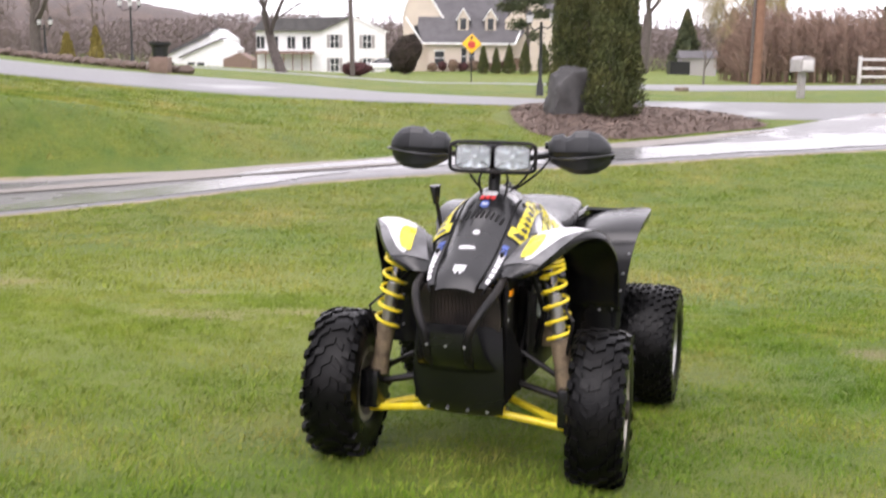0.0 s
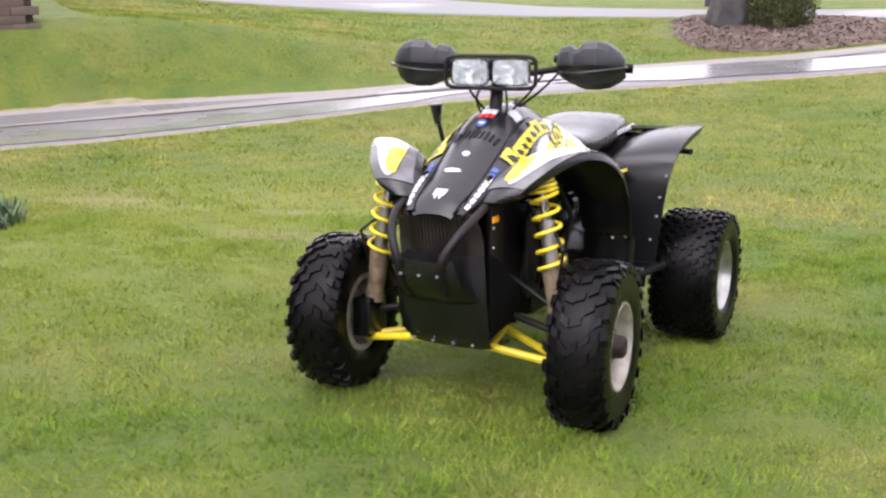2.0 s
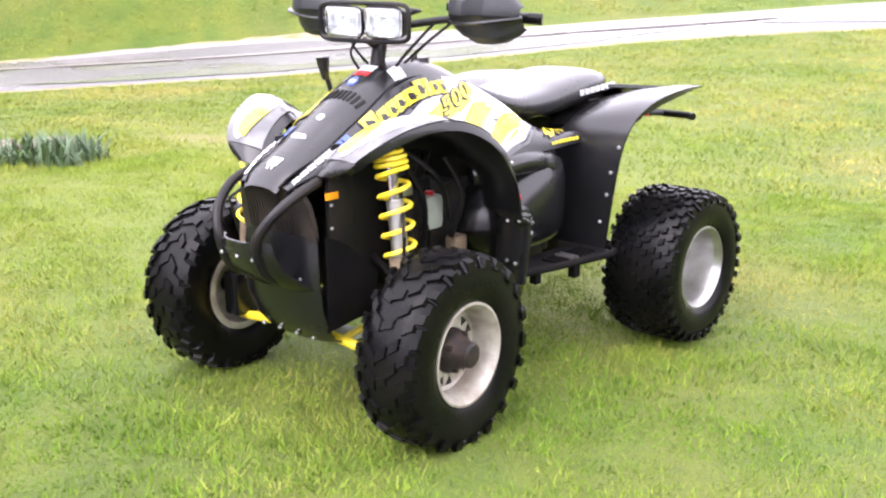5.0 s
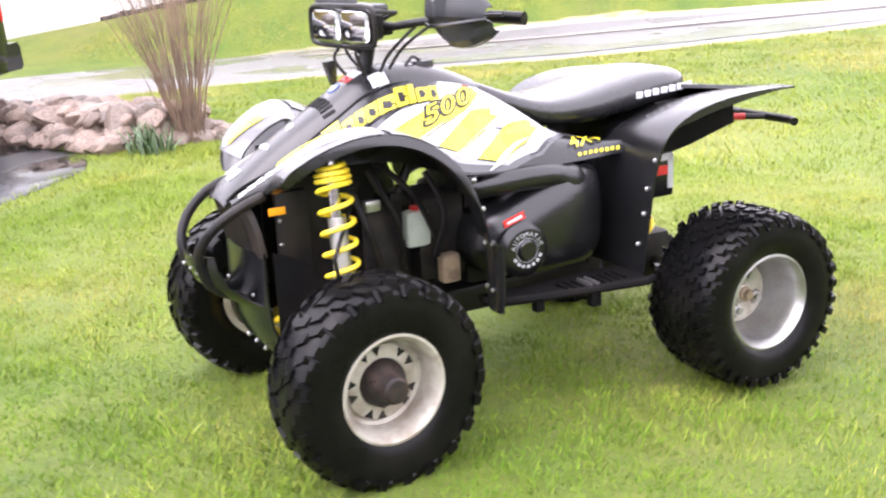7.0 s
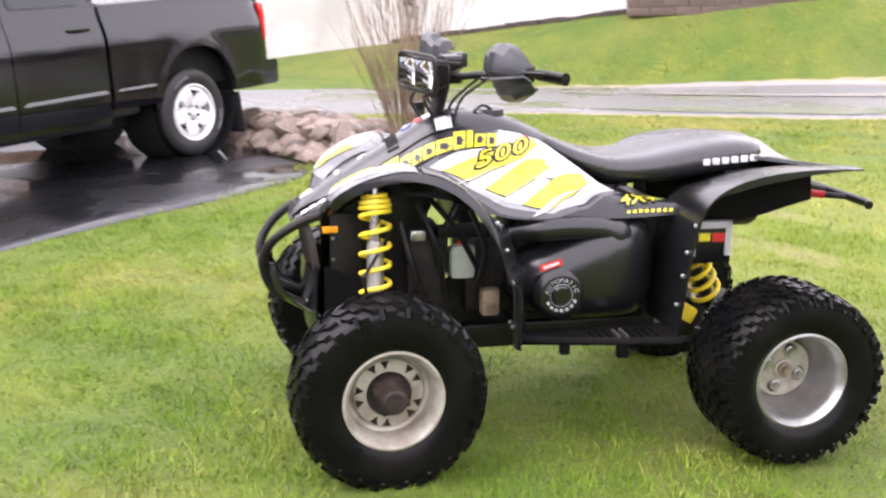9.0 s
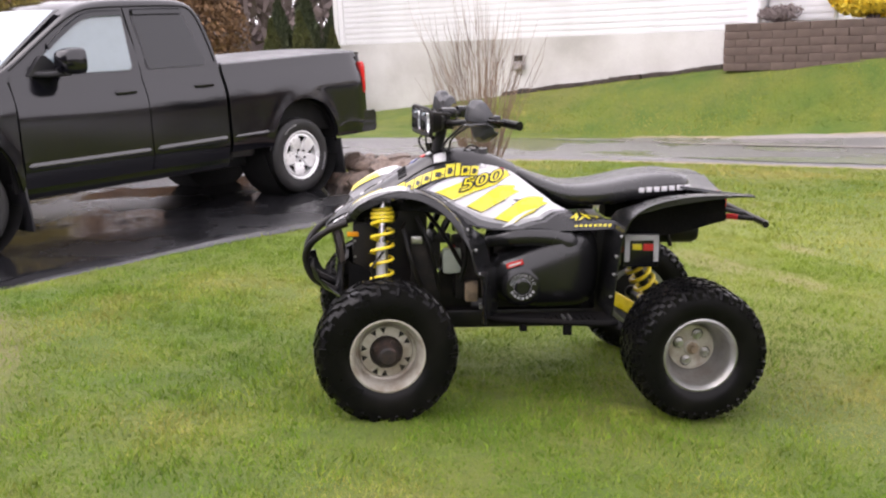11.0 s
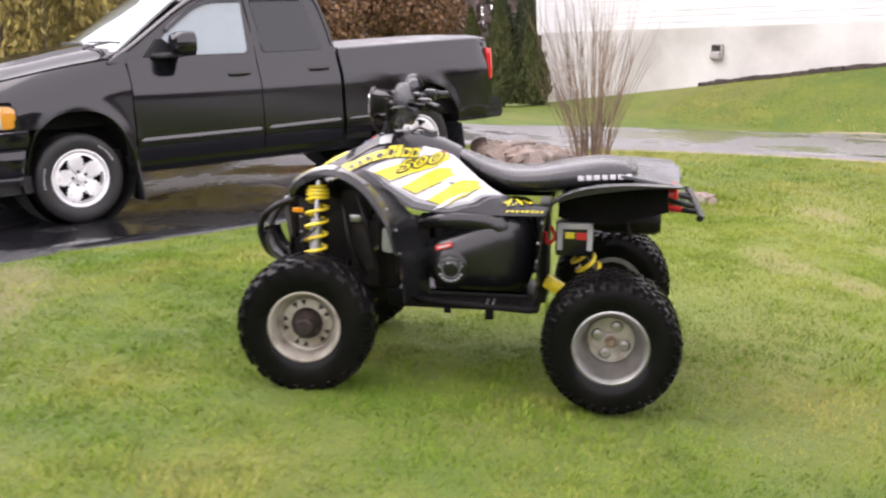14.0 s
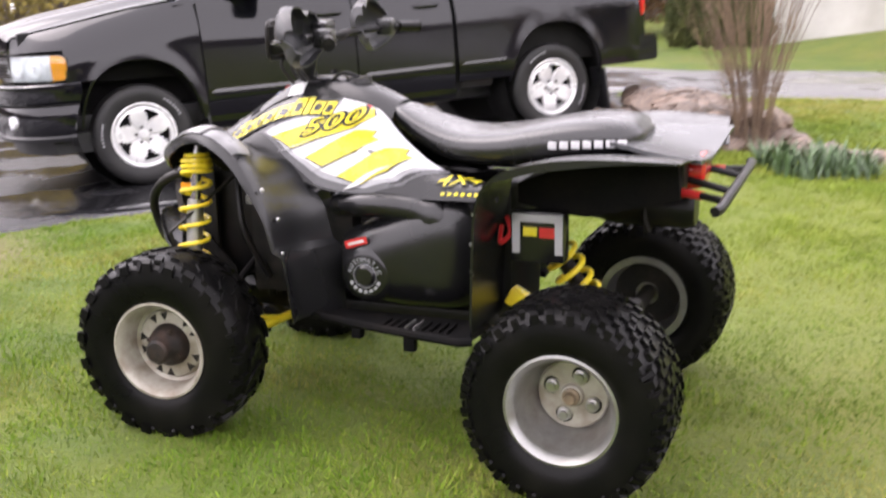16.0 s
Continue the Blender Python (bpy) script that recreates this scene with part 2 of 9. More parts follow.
# places where the lawn is worn to the soil: middle and half extents
BARE = [(-0.9, 2.17, 1.15, 0.42), (-1.85, 7.1, 0.5, 0.2), (-1.1, 7.3, 0.4, 0.16), (-3.7, 8.4, 0.6, 0.2), (-2.0, 8.05, 0.3, 0.15), (2.6, 6.4, 0.3, 0.2)]


def pale_patch(n, l, tex, ragged, base):
    """Broad ragged straw-pale patch towards the drive, with view-dependent brightness painted in."""
    away = n.new("ShaderNodeVectorMath")
    away.operation = "MULTIPLY_ADD"
    away.inputs[1].default_value, away.inputs[2].default_value = (1 / 3.0, 1 / 3.4, 0.0), (2.4 / 3.0, -7.4 / 3.4, 0.0)
    l.new(tex.outputs["Object"], away.inputs[0])
    far = n.new("ShaderNodeVectorMath")
    far.operation = "LENGTH"
    l.new(away.outputs[0], far.inputs[0])
    add = n.new("ShaderNodeMath")
    add.operation = "MULTIPLY_ADD"
    add.inputs[1].default_value = 1.3
    l.new(ragged.outputs[0], add.inputs[0])
    l.new(far.outputs["Value"], add.inputs[2])
    fac = n.new("ShaderNodeMapRange")
    for k, v in (("From Min", 1.0), ("From Max", 1.9), ("To Min", 0.30), ("To Max", 0.0)):
        fac.inputs[k].default_value = v
    l.new(add.outputs[0], fac.inputs["Value"])
    mix = n.new("ShaderNodeMixRGB")
    l.new(fac.outputs[0], mix.inputs["Fac"])
    l.new(base, mix.inputs["Color1"])
    mix.inputs["Color2"].default_value = (0.30, 0.33, 0.060, 1)
    return mix.outputs[0]


def grass_ground():
    m, n, l, b = nodes_of("lawn")
    tex = n.new("ShaderNodeTexCoord")

    def noise_of(scale, detail=6, rough=0.6):
        t = n.new("ShaderNodeTexNoise")
        t.inputs["Scale"].default_value, t.inputs["Detail"].default_value, t.inputs["Roughness"].default_value = scale, detail, rough
        l.new(tex.outputs["Object"], t.inputs["Vector"])
        return t

    def mapped(sock, a, c, to0=0.0, to1=1.0):
        r = n.new("ShaderNodeMapRange")
        for k, v in (("From Min", a), ("From Max", c), ("To Min", to0), ("To Max", to1)):
            r.inputs[k].default_value = v
        l.new(sock, r.inputs["Value"])
        return r.outputs[0]

    def mixed(fac, c1, c2):
        x = n.new("ShaderNodeMixRGB")
        l.new(fac, x.inputs["Fac"])
        for k, c in (("Color1", c1), ("Color2", c2)):
            if isinstance(c, tuple):
                x.inputs[k].default_value = (*c, 1)
            else:
                l.new(c, x.inputs[k])
        return x.outputs[0]

    broad, mid, tuft, blade = noise_of(0.28, 4), noise_of(1.7, 6), noise_of(14, 6), noise_of(150, 3)
    green = mixed(mapped(mid.outputs[0], 0.35, 0.65), (0.072, 0.132, 0.007), (0.140, 0.178, 0.014))
    straw = mixed(mapped(broad.outputs[0], 0.46, 0.66, 0.0, 0.45), green, (0.22, 0.185, 0.05))
    rough = mixed(mapped(tuft.outputs[0], 0.52, 0.72, 0.0, 0.6), straw, (0.065, 0.105, 0.012))
    # worn soil at the tip of the lawn beside the pad, and a few bare spots
    for sx, sy, rx, ry in BARE:
        away = n.new("ShaderNodeVectorMath")
        away.operation = "MULTIPLY_ADD"
        away.inputs[1].default_value, away.inputs[2].default_value = (1 / rx, 1 / ry, 0.0), (-sx / rx, -sy / ry, 0.0)
        l.new(tex.outputs["Object"], away.inputs[0])
        far = n.new("ShaderNodeVectorMath")
        far.operation = "LENGTH"
        l.new(away.outputs[0], far.inputs[0])
        ragged = n.new("ShaderNodeMath")
        ragged.operation = "MULTIPLY_ADD"
        ragged.inputs[1].default_value = 2.2
        l.new(mid.outputs[0], ragged.inputs[0])
        l.new(far.outputs["Value"], ragged.inputs[2])
        rough = mixed(mapped(ragged.outputs[0], 1.5, 2.3, 0.6, 0.0), rough, (0.23, 0.165, 0.085))
    rough = pale_patch(n, l, tex, mid, rough)
    v = n.new("ShaderNodeHueSaturation")
    l.new(mapped(blade.outputs[0], 0.25, 0.75, 0.65, 1.3), v.inputs["Value"])
    l.new(rough, v.inputs["Color"])
    l.new(v.outputs[0], b.inputs["Base Color"])
    b.inputs["Roughness"].default_value = 0.8
    bp = n.new("ShaderNodeBump")
    bp.inputs["Strength"].default_value, bp.inputs["Distance"].default_value = 0.9, 0.02
    l.new(blade.outputs[0], bp.inputs["Height"])
    bp2 = n.new("ShaderNodeBump")
    bp2.inputs["Strength"].default_value, bp2.inputs["Distance"].default_value = 0.6, 0.05
    l.new(tuft.outputs[0], bp2.inputs["Height"])
    l.new(bp.outputs[0], bp2.inputs["Normal"])
    l.new(bp2.outputs[0], b.inputs["Normal"])
    return m


def blade_material(name, a, c, straw, hue_scale=1.1):
    """Grass blades: green drifting to straw in broad patches, each blade of its own shade."""
    m, n, l, b = nodes_of(name)
    tex, geo = n.new("ShaderNodeTexCoord"), n.new("ShaderNodeNewGeometry")
    t = n.new("ShaderNodeTexNoise")
    t.inputs["Scale"].default_value, t.inputs["Detail"].default_value = hue_scale, 5
    l.new(tex.outputs["Object"], t.inputs["Vector"])
    add = n.new("ShaderNodeMath")
    add.operation = "MULTIPLY_ADD"
    add.inputs[1].default_value, add.inputs[2].default_value = 0.24, -0.12
    l.new(geo.outputs["Random Per Island"], add.inputs[0])
    s = n.new("ShaderNodeMath")
    s.operation = "ADD"
    l.new(t.outputs[0], s.inputs[0])
    l.new(add.outputs[0], s.inputs[1])
    ramp = n.new("ShaderNodeValToRGB")
    e = ramp.color_ramp.elements
    e[0].position, e[0].color = 0.34, (*a, 1)
    e[1].position, e[1].color = 0.52, (*c, 1)
    third = e.new(0.70)
    third.color = (*straw, 1)
    l.new(s.outputs[0], ramp.inputs[0])
    # darker and lighter drifts a hand's width across
    drift = n.new("ShaderNodeTexNoise")
    drift.inputs["Scale"].default_value, drift.inputs["Detail"].default_value = 4.5, 3
    l.new(tex.outputs["Object"], drift.inputs["Vector"])
    shade = n.new("ShaderNodeMapRange")
    shade.inputs["From Min"].default_value, shade.inputs["From Max"].default_value = 0.3, 0.7
    shade.inputs["To Min"].default_value, shade.inputs["To Max"].default_value = 0.78, 1.24
    l.new(drift.outputs[0], shade.inputs["Value"])
    tone = n.new("ShaderNodeHueSaturation")
    l.new(shade.outputs[0], tone.inputs["Value"])
    l.new(ramp.outputs[0], tone.inputs["Color"])
    l.new(pale_patch(n, l, tex, t, tone.outputs[0]), b.inputs["Base Color"])
    b.inputs["Roughness"].default_value = 0.7
    b.inputs["Specular IOR Level"].default_value = 0.15
    b.inputs["Subsurface Weight"].default_value = 0.0
    return m


def asphalt(name, color, wet, scale=0.8, pebble=260.0, top=0.42, low=0.05):
    """Wet asphalt: stone grain, darker patches, puddles of smooth water where the broad noise dips."""
    m, n, l, b = nodes_of(name)
    tex = n.new("ShaderNodeTexCoord")
    big, small = n.new("ShaderNodeTexNoise"), n.new("ShaderNodeTexNoise")
    big.inputs["Scale"].default_value, big.inputs["Detail"].default_value = scale, 4
    small.inputs["Scale"].default_value, small.inputs["Detail"].default_value = pebble, 3
    l.new(tex.outputs["Object"], big.inputs["Vector"])
    l.new(tex.outputs["Object"], small.inputs["Vector"])
    pud = n.new("ShaderNodeMapRange")
    pud.interpolation_type = "SMOOTHSTEP"
    pud.inputs["From Min"].default_value, pud.inputs["From Max"].default_value = wet - 0.06, wet + 0.06
    l.new(big.outputs[0], pud.inputs["Value"])
    hsv = n.new("ShaderNodeHueSaturation")
    hsv.inputs["Color"].default_value = (*color, 1)
    val = n.new("ShaderNodeMapRange")
    val.inputs["To Min"].default_value, val.inputs["To Max"].default_value = 0.6, 1.4
    l.new(small.outputs[0], val.inputs["Value"])
    l.new(val.outputs[0], hsv.inputs["Value"])
    l.new(hsv.outputs[0], b.inputs["Base Color"])
    rough = n.new("ShaderNodeMapRange")
    rough.inputs["To Min"].default_value, rough.inputs["To Max"].default_value = low, top
    l.new(pud.outputs[0], rough.inputs["Value"])
    l.new(rough.outputs[0], b.inputs["Roughness"])
    bp = n.new("ShaderNodeBump")
    bp.inputs["Distance"].default_value = 0.004
    st = n.new("ShaderNodeMapRange")
    st.inputs["To Min"].default_value, st.inputs["To Max"].default_value = 0.03, 0.6
    l.new(pud.outputs[0], st.inputs["Value"])
    l.new(st.outputs[0], bp.inputs["Strength"])
    l.new(small.outputs[0], bp.inputs["Height"])
    l.new(bp.outputs[0], b.inputs["Normal"])
    return m


for key, level in (("under", 0.18), ("steel_black", 0.22), ("rubber", 0.13)):
    M[key].node_tree.nodes["Principled BSDF"].inputs["Specular IOR Level"].default_value = level
M["guard"] = material("guard_plastic", (0.013, 0.014, 0.017), 0.46, vary=0.2, scale=6, bump=0.1)
for key, level in (("plastic", 0.45), ("plastic_grey", 0.5), ("vinyl", 0.6)):
    M[key].node_tree.nodes["Principled BSDF"].inputs["Specular IOR Level"].default_value = level
M["gravel"] = material("sandy_gravel", (0.27, 0.22, 0.15), 0.8, vary=0.35, scale=3.5, bump=0.8, fine=60, second=(0.15, 0.155, 0.05), amount=0.95)
M["lawn"] = grass_ground()
M["blade"] = blade_material("grass_blade", (0.074, 0.158, 0.010), (0.158, 0.240, 0.020), (0.32, 0.29, 0.080), 0.9)
M["blade_dry"] = blade_material("dry_grass_blade", (0.120, 0.190, 0.022), (0.205, 0.248, 0.036), (0.36, 0.31, 0.095), 0.6)
M["pad"] = asphalt("dark_wet_asphalt", (0.012, 0.012, 0.0135), 0.50, scale=1.1, top=0.30)
M["russet"] = material("russet_brush", (0.22, 0.145, 0.110), 0.9, vary=0.2, scale=1, second=(0.27, 0.20, 0.155), island=0.35)
M["drive"] = asphalt("grey_wet_asphalt", (0.15, 0.146, 0.148), 0.45, 0.55, top=0.36, low=0.08)
M["drive_edge"] = asphalt("worn_pale_asphalt", (0.235, 0.215, 0.198), 0.25, 0.7, top=0.6, low=0.4)
M["water"] = material("rain_water", (0.17, 0.17, 0.172), 0.17, vary=0.1, scale=1.5, bump=0.02, fine=14, second=(0.22, 0.215, 0.21), amount=0.6)
M["street"] = asphalt("street_asphalt", (0.17, 0.17, 0.172), 0.36, 0.25, top=0.55, low=0.34)

# ---------------------------------------------------------------- mesh helpers


def lerp(a, b, t):
    return a + (b - a) * t


def smooth(a, b, x):
    t = min(1.0, max(0.0, (x - a) / (b - a)))
    return t * t * (3 - 2 * t)


def curve_at(knots, x):
    """Smooth curve through (x, value) knots."""
    n = len(knots)
    if x <= knots[0][0]:
        return knots[0][1]
    if x >= knots[-1][0]:
        return knots[-1][1]
    k = next(i for i in range(n - 1) if x <= knots[i + 1][0])
    (x0, v0), (x1, v1) = knots[k], knots[k + 1]

    def slope(i):
        a, b = max(i - 1, 0), min(i + 1, n - 1)
        return (knots[b][1] - knots[a][1]) / (knots[b][0] - knots[a][0])
    h = x1 - x0
    t = (x - x0) / h
    return v0 * (2 * t ** 3 - 3 * t * t + 1) + v1 * (3 * t * t - 2 * t ** 3) + h * (slope(k) * (t ** 3 - 2 * t * t + t) + slope(k + 1) * (t ** 3 - t * t))


def spline(points, steps=8):
    """A smooth line through 3D points."""
    p = [Vector(q) for q in points]
    out = []
    for i in range(len(p) - 1):
        a, b, c, d = p[max(i - 1, 0)], p[i], p[i + 1], p[min(i + 2, len(p) - 1)]
        for s in range(steps):
            t = s / steps
            out.append(0.5 * ((2 * b) + (c - a) * t + (2 * a - 5 * b + 4 * c - d) * t * t + (3 * b - a - 3 * c + d) * t ** 3))
    out.append(p[-1])
    return out


def finish(bm, name, mat, smooth_angle=35):
    me = bpy.data.meshes.new(name)
    bm.normal_update()
    bm.to_mesh(me)
    bm.free()
    for p in me.polygons:
        p.use_smooth = True
    if mat is not None:
        me.materials.append(M[mat] if isinstance(mat, str) else mat)
    if smooth_angle < 180:
        me.set_sharp_from_angle(angle=radians(smooth_angle))
    return me


def part(name, bm, mat, parent, label="", at=None, angle=35):
    ob = new(name, finish(bm, name, mat, angle))
    ob.parent = parent
    if at is not None:
        ob.matrix_local = at
    if label:
        ob["label"] = label
    return ob


def thing(name, label, category, group="", kind="", at=None):
    ob = new(name)
    ob.empty_display_size = 0.2
    if at is not None:
        ob.matrix_world = at
    return tagged(ob, label, category, group, kind)


def solo(name, bm, mat, label, category, group="", kind="", at=None, angle=35):
    ob = new(name, finish(bm, name, mat, angle))
    if at is not None:
        ob.matrix_world = at
    return tagged(ob, label, category, group, kind)


def add_box(bm, center, size, bevel=0.0, turn=None, segments=2):
    m = Matrix.Translation(center) @ (turn.to_4x4() if turn is not None else Matrix.Identity(4)) @ Matrix.Diagonal((*size, 1))
    r = bmesh.ops.create_cube(bm, size=1.0, matrix=m)
    if bevel:
        edges = list({e for v in r["verts"] for e in v.link_edges})
        bmesh.ops.bevel(bm, geom=edges, offset=bevel, segments=segments, affect="EDGES", profile=0.6)
    return bm


def box(center, size, bevel=0.0, turn=None, segments=2):
    return add_box(bmesh.new(), center, size, bevel, turn, segments)


def add_tube(bm, points, radius, sides=8, cap=True):
    """A round tube along points; radius may be a list."""
    pts = [Vector(p) for p in points]
    rs = radius if isinstance(radius, (list, tuple)) else [radius] * len(pts)
    rings, up = [], None
    for i, p in enumerate(pts):
        d = (pts[min(i + 1, len(pts) - 1)] - pts[max(i - 1, 0)]).normalized()
        if up is None:
            up = d.orthogonal().normalized()
        up = (up - d * up.dot(d))
        up = up.normalized() if up.length > 1e-6 else d.orthogonal().normalized()
        side = d.cross(up)
        rings.append([bm.verts.new(p + (up * math.cos(a) + side * math.sin(a)) * rs[i]) for a in (2 * math.pi * k / sides for k in range(sides))])
    for a, b in zip(rings, rings[1:]):
        for k in range(sides):
            bm.faces.new((a[k], a[(k + 1) % sides], b[(k + 1) % sides], b[k]))
    if cap:
        bm.faces.new(rings[0][::-1])
        bm.faces.new(rings[-1])
    return bm


def tube(points, radius, sides=8, cap=True):
    return add_tube(bmesh.new(), points, radius, sides, cap)


def add_lathe(bm, profile, steps=32, closed=False, m=None):
    """Turns (radius, height) pairs round the local y axis, which is the wheel's axle."""
    m = m or Matrix.Identity(4)
    rings = []
    for k in range(steps):
        a = 2 * math.pi * k / steps
        rings.append([bm.verts.new(m @ Vector((r * math.cos(a), h, r * math.sin(a)))) for r, h in profile])
    n = len(profile)
    for k in range(steps):
        a, b = rings[k], rings[(k + 1) % steps]
        for i in range(n if closed else n - 1):
            j = (i + 1) % n
            bm.faces.new((a[i], a[j], b[j], b[i]))
    return bm


def add_loft(bm, sections, cap=True):
    """Skins closed rings of equal length."""
    rings = [[bm.verts.new(p) for p in s] for s in sections]
    n = len(rings[0])
    for a, b in zip(rings, rings[1:]):
        for k in range(n):
            bm.faces.new((a[k], a[(k + 1) % n], b[(k + 1) % n], b[k]))
    if cap:
        bm.faces.new(rings[0][::-1])
        bm.faces.new(rings[-1])
    return bm


def rounded(cy, cz, w, h, power=3.0, n=20):
    """A rounded-box outline in y and z."""
    out = []
    for k in range(n):
        a = 2 * math.pi * k / n
        c, s = math.cos(a), math.sin(a)
        out.append((cy + w * math.copysign(abs(c) ** (2 / power), c), cz + h * math.copysign(abs(s) ** (2 / power), s)))
    return out


def add_sheet(bm, rows, thick):
    """A bent sheet with thickness through rows of points."""
    rows = [[Vector(p) for p in r] for r in rows]
    nu, nv = len(rows), len(rows[0])
    top, low = [], []
    for i in range(nu):
        t, w = [], []
        for j in range(nv):
            du = rows[min(i + 1, nu - 1)][j] - rows[max(i - 1, 0)][j]
            dv = rows[i][min(j + 1, nv - 1)] - rows[i][max(j - 1, 0)]
            nrm = du.cross(dv)
            nrm = nrm.normalized() if nrm.length > 1e-9 else Vector((0, 0, 1))
            t.append(bm.verts.new(rows[i][j]))
            w.append(bm.verts.new(rows[i][j] - nrm * thick))
        top.append(t)
        low.append(w)
    for i in range(nu - 1):
        for j in range(nv - 1):
            bm.faces.new((top[i][j], top[i + 1][j], top[i + 1][j + 1], top[i][j + 1]))
            bm.faces.new((low[i][j], low[i][j + 1], low[i + 1][j + 1], low[i + 1][j]))
    for i in range(nu - 1):
        bm.faces.new((top[i][0], low[i][0], low[i + 1][0], top[i + 1][0]))
        bm.faces.new((top[i][-1], top[i + 1][-1], low[i + 1][-1], low[i][-1]))
    for j in range(nv - 1):
        bm.faces.new((top[0][j], top[0][j + 1], low[0][j + 1], low[0][j]))
        bm.faces.new((top[-1][j], low[-1][j], low[-1][j + 1], top[-1][j + 1]))
    return bm


def add_prism(bm, outline, axis, a, b):
    """An outline (pairs) pushed out along an axis from a to b."""
    def put(p, h):
        v = list(p)
        v.insert("xyz".index(axis), h)
        return bm.verts.new(v)
    lo, hi = [put(p, a) for p in outline], [put(p, b) for p in outline]
    n = len(outline)
    for k in range(n):
        bm.faces.new((lo[k], lo[(k + 1) % n], hi[(k + 1) % n], hi[k]))
    bm.faces.new(lo[::-1])
    bm.faces.new(hi)
    bmesh.ops.recalc_face_normals(bm, faces=bm.faces)
    return bm


def from_arrays(name, verts, faces, mat, smooth_faces=False):
    """One mesh from numpy arrays of corners and of triangles or quads."""
    me = bpy.data.meshes.new(name)
    verts, faces = np.asarray(verts, dtype=np.float32), np.asarray(faces, dtype=np.int32)
    k = faces.shape[1]
    me.vertices.add(len(verts))
    me.vertices.foreach_set("co", verts.ravel())
    me.loops.add(faces.size)
    me.loops.foreach_set("vertex_index", faces.ravel())
    me.polygons.add(len(faces))
    me.polygons.foreach_set("loop_start", np.arange(0, faces.size, k, dtype=np.int32))
    me.polygons.foreach_set("use_smooth", np.full(len(faces), smooth_faces))
    me.update(calc_edges=True)
    me.materials.append(M[mat] if isinstance(mat, str) else mat)
    return me
# a film of rain on the plastics and the saddle
for key, weight in (("plastic", 0.22), ("vinyl", 0.28), ("tail_grey", 0.2), ("plastic_grey", 0.3), ("guard", 0.25)):
    b = M[key].node_tree.nodes["Principled BSDF"]
    b.inputs["Coat Weight"].default_value, b.inputs["Coat Roughness"].default_value = weight, 0.26

# ---------------------------------------------------------------- ground
PROFILE = [(-60, 0.6), (-6, 0.3), (0, 0.06), (2.2, -0.10), (4.66, -0.296), (7, -0.44), (10, -0.62), (13, -0.75), (16, -0.70), (20, -0.35),
           (25, 0.05), (30, 0.2), (40, 0.12), (60, -0.38), (80, -0.6), (100, -0.95), (135, -1.6), (170, -1.6), (230, 0.8), (420, 9.0), (900, 14.0)]


def ground_z(x, y):
    """The lawn falls from the camera's first stand to the drive, and rises again to the street and the houses."""
    z = curve_at(PROFILE, y) - 0.016 * max(-3.0, min(6.0, x)) * (1 - smooth(7, 12, y))
    z = lerp(z, -0.205, smooth(1.0, 4.0, -x) * (1 - smooth(4.9, 7.6, y)) * smooth(-9, -2, y) * (1 - smooth(12, 20, -x)))
    # the bank in front of the white house: u along its wall, s out from it
    u, s = (x + 19.3) * 0.825 + (y - 9.5) * 0.565, (x + 19.3) * 0.565 - (y - 9.5) * 0.825
    wall = -0.55 + 0.1 * max(-2.0, min(12.0, u))
    z = lerp(z, wall, (1 - smooth(0.1, 2.3, s)) * smooth(-14, -4, u) * (1 - smooth(13, 22, u)) * smooth(-40, -22, s))
    # the knoll of the beige house
    z += 0.75 * math.exp(-((x - 7) / 18) ** 2 - ((y - 122) / 16) ** 2)
    # the far lawn climbs to the west
    z += 0.055 * max(0.0, -x - 2) * smooth(20, 34, y) * (1 - smooth(40, 60, -x)) * (1 - smooth(60, 120, y))
    return z


def spaced(fine, step, far, grow=1.16):
    out = [fine[0] + step * k for k in range(int((fine[1] - fine[0]) / step) + 1)]
    s, p = step, out[-1]
    while p < far[1]:
        s *= grow
        p += s
        out.append(p)
    s, p = step, out[0]
    while p > far[0]:
        s *= grow
        p -= s
        out.insert(0, p)
    return out


gx, gy = spaced((-24, 14), 0.4, (-900, 900)), spaced((-4, 34), 0.4, (-600, 1100))
gv = [(x, y, ground_z(x, y)) for y in gy for x in gx]
gf = [(j * len(gx) + i, j * len(gx) + i + 1, (j + 1) * len(gx) + i + 1, (j + 1) * len(gx) + i) for j in range(len(gy) - 1) for i in range(len(gx) - 1)]
ground = new("ground", from_arrays("ground", gv, gf, "lawn", True))
tagged(ground, "uneven spring lawn with straw-coloured patches", "ground", kind="structure")


def paved(name, left, right, mat, label, category, lift=0.02, steps=10, across=8):
    """A strip of paving draped over the ground between two edge lines."""
    a, b = spline([(*p, 0) for p in left], steps), spline([(*p, 0) for p in right], steps)
    v, f = [], []
    for p, q in zip(a, b):
        reach = (q - p).length
        for k in range(across + 1):
            # a narrow bevelled margin on either side, even steps between
            t = p.lerp(q, 0.0 if k == 0 else 1.0 if k == across else lerp(0.03 / reach, 1 - 0.03 / reach, (k - 1) / (across - 2)))
            edge = -0.02 if k in (0, across) else 0.0
            v.append((t.x, t.y, ground_z(t.x, t.y) + lift + edge))
    w = across + 1
    for i in range(len(a) - 1):
        for k in range(across):
            f.append((i * w + k, i * w + k + 1, (i + 1) * w + k + 1, (i + 1) * w + k))
    ob = new(name, from_arrays(name, v, f, mat, True))
    return tagged(ob, label, category, kind="structure")


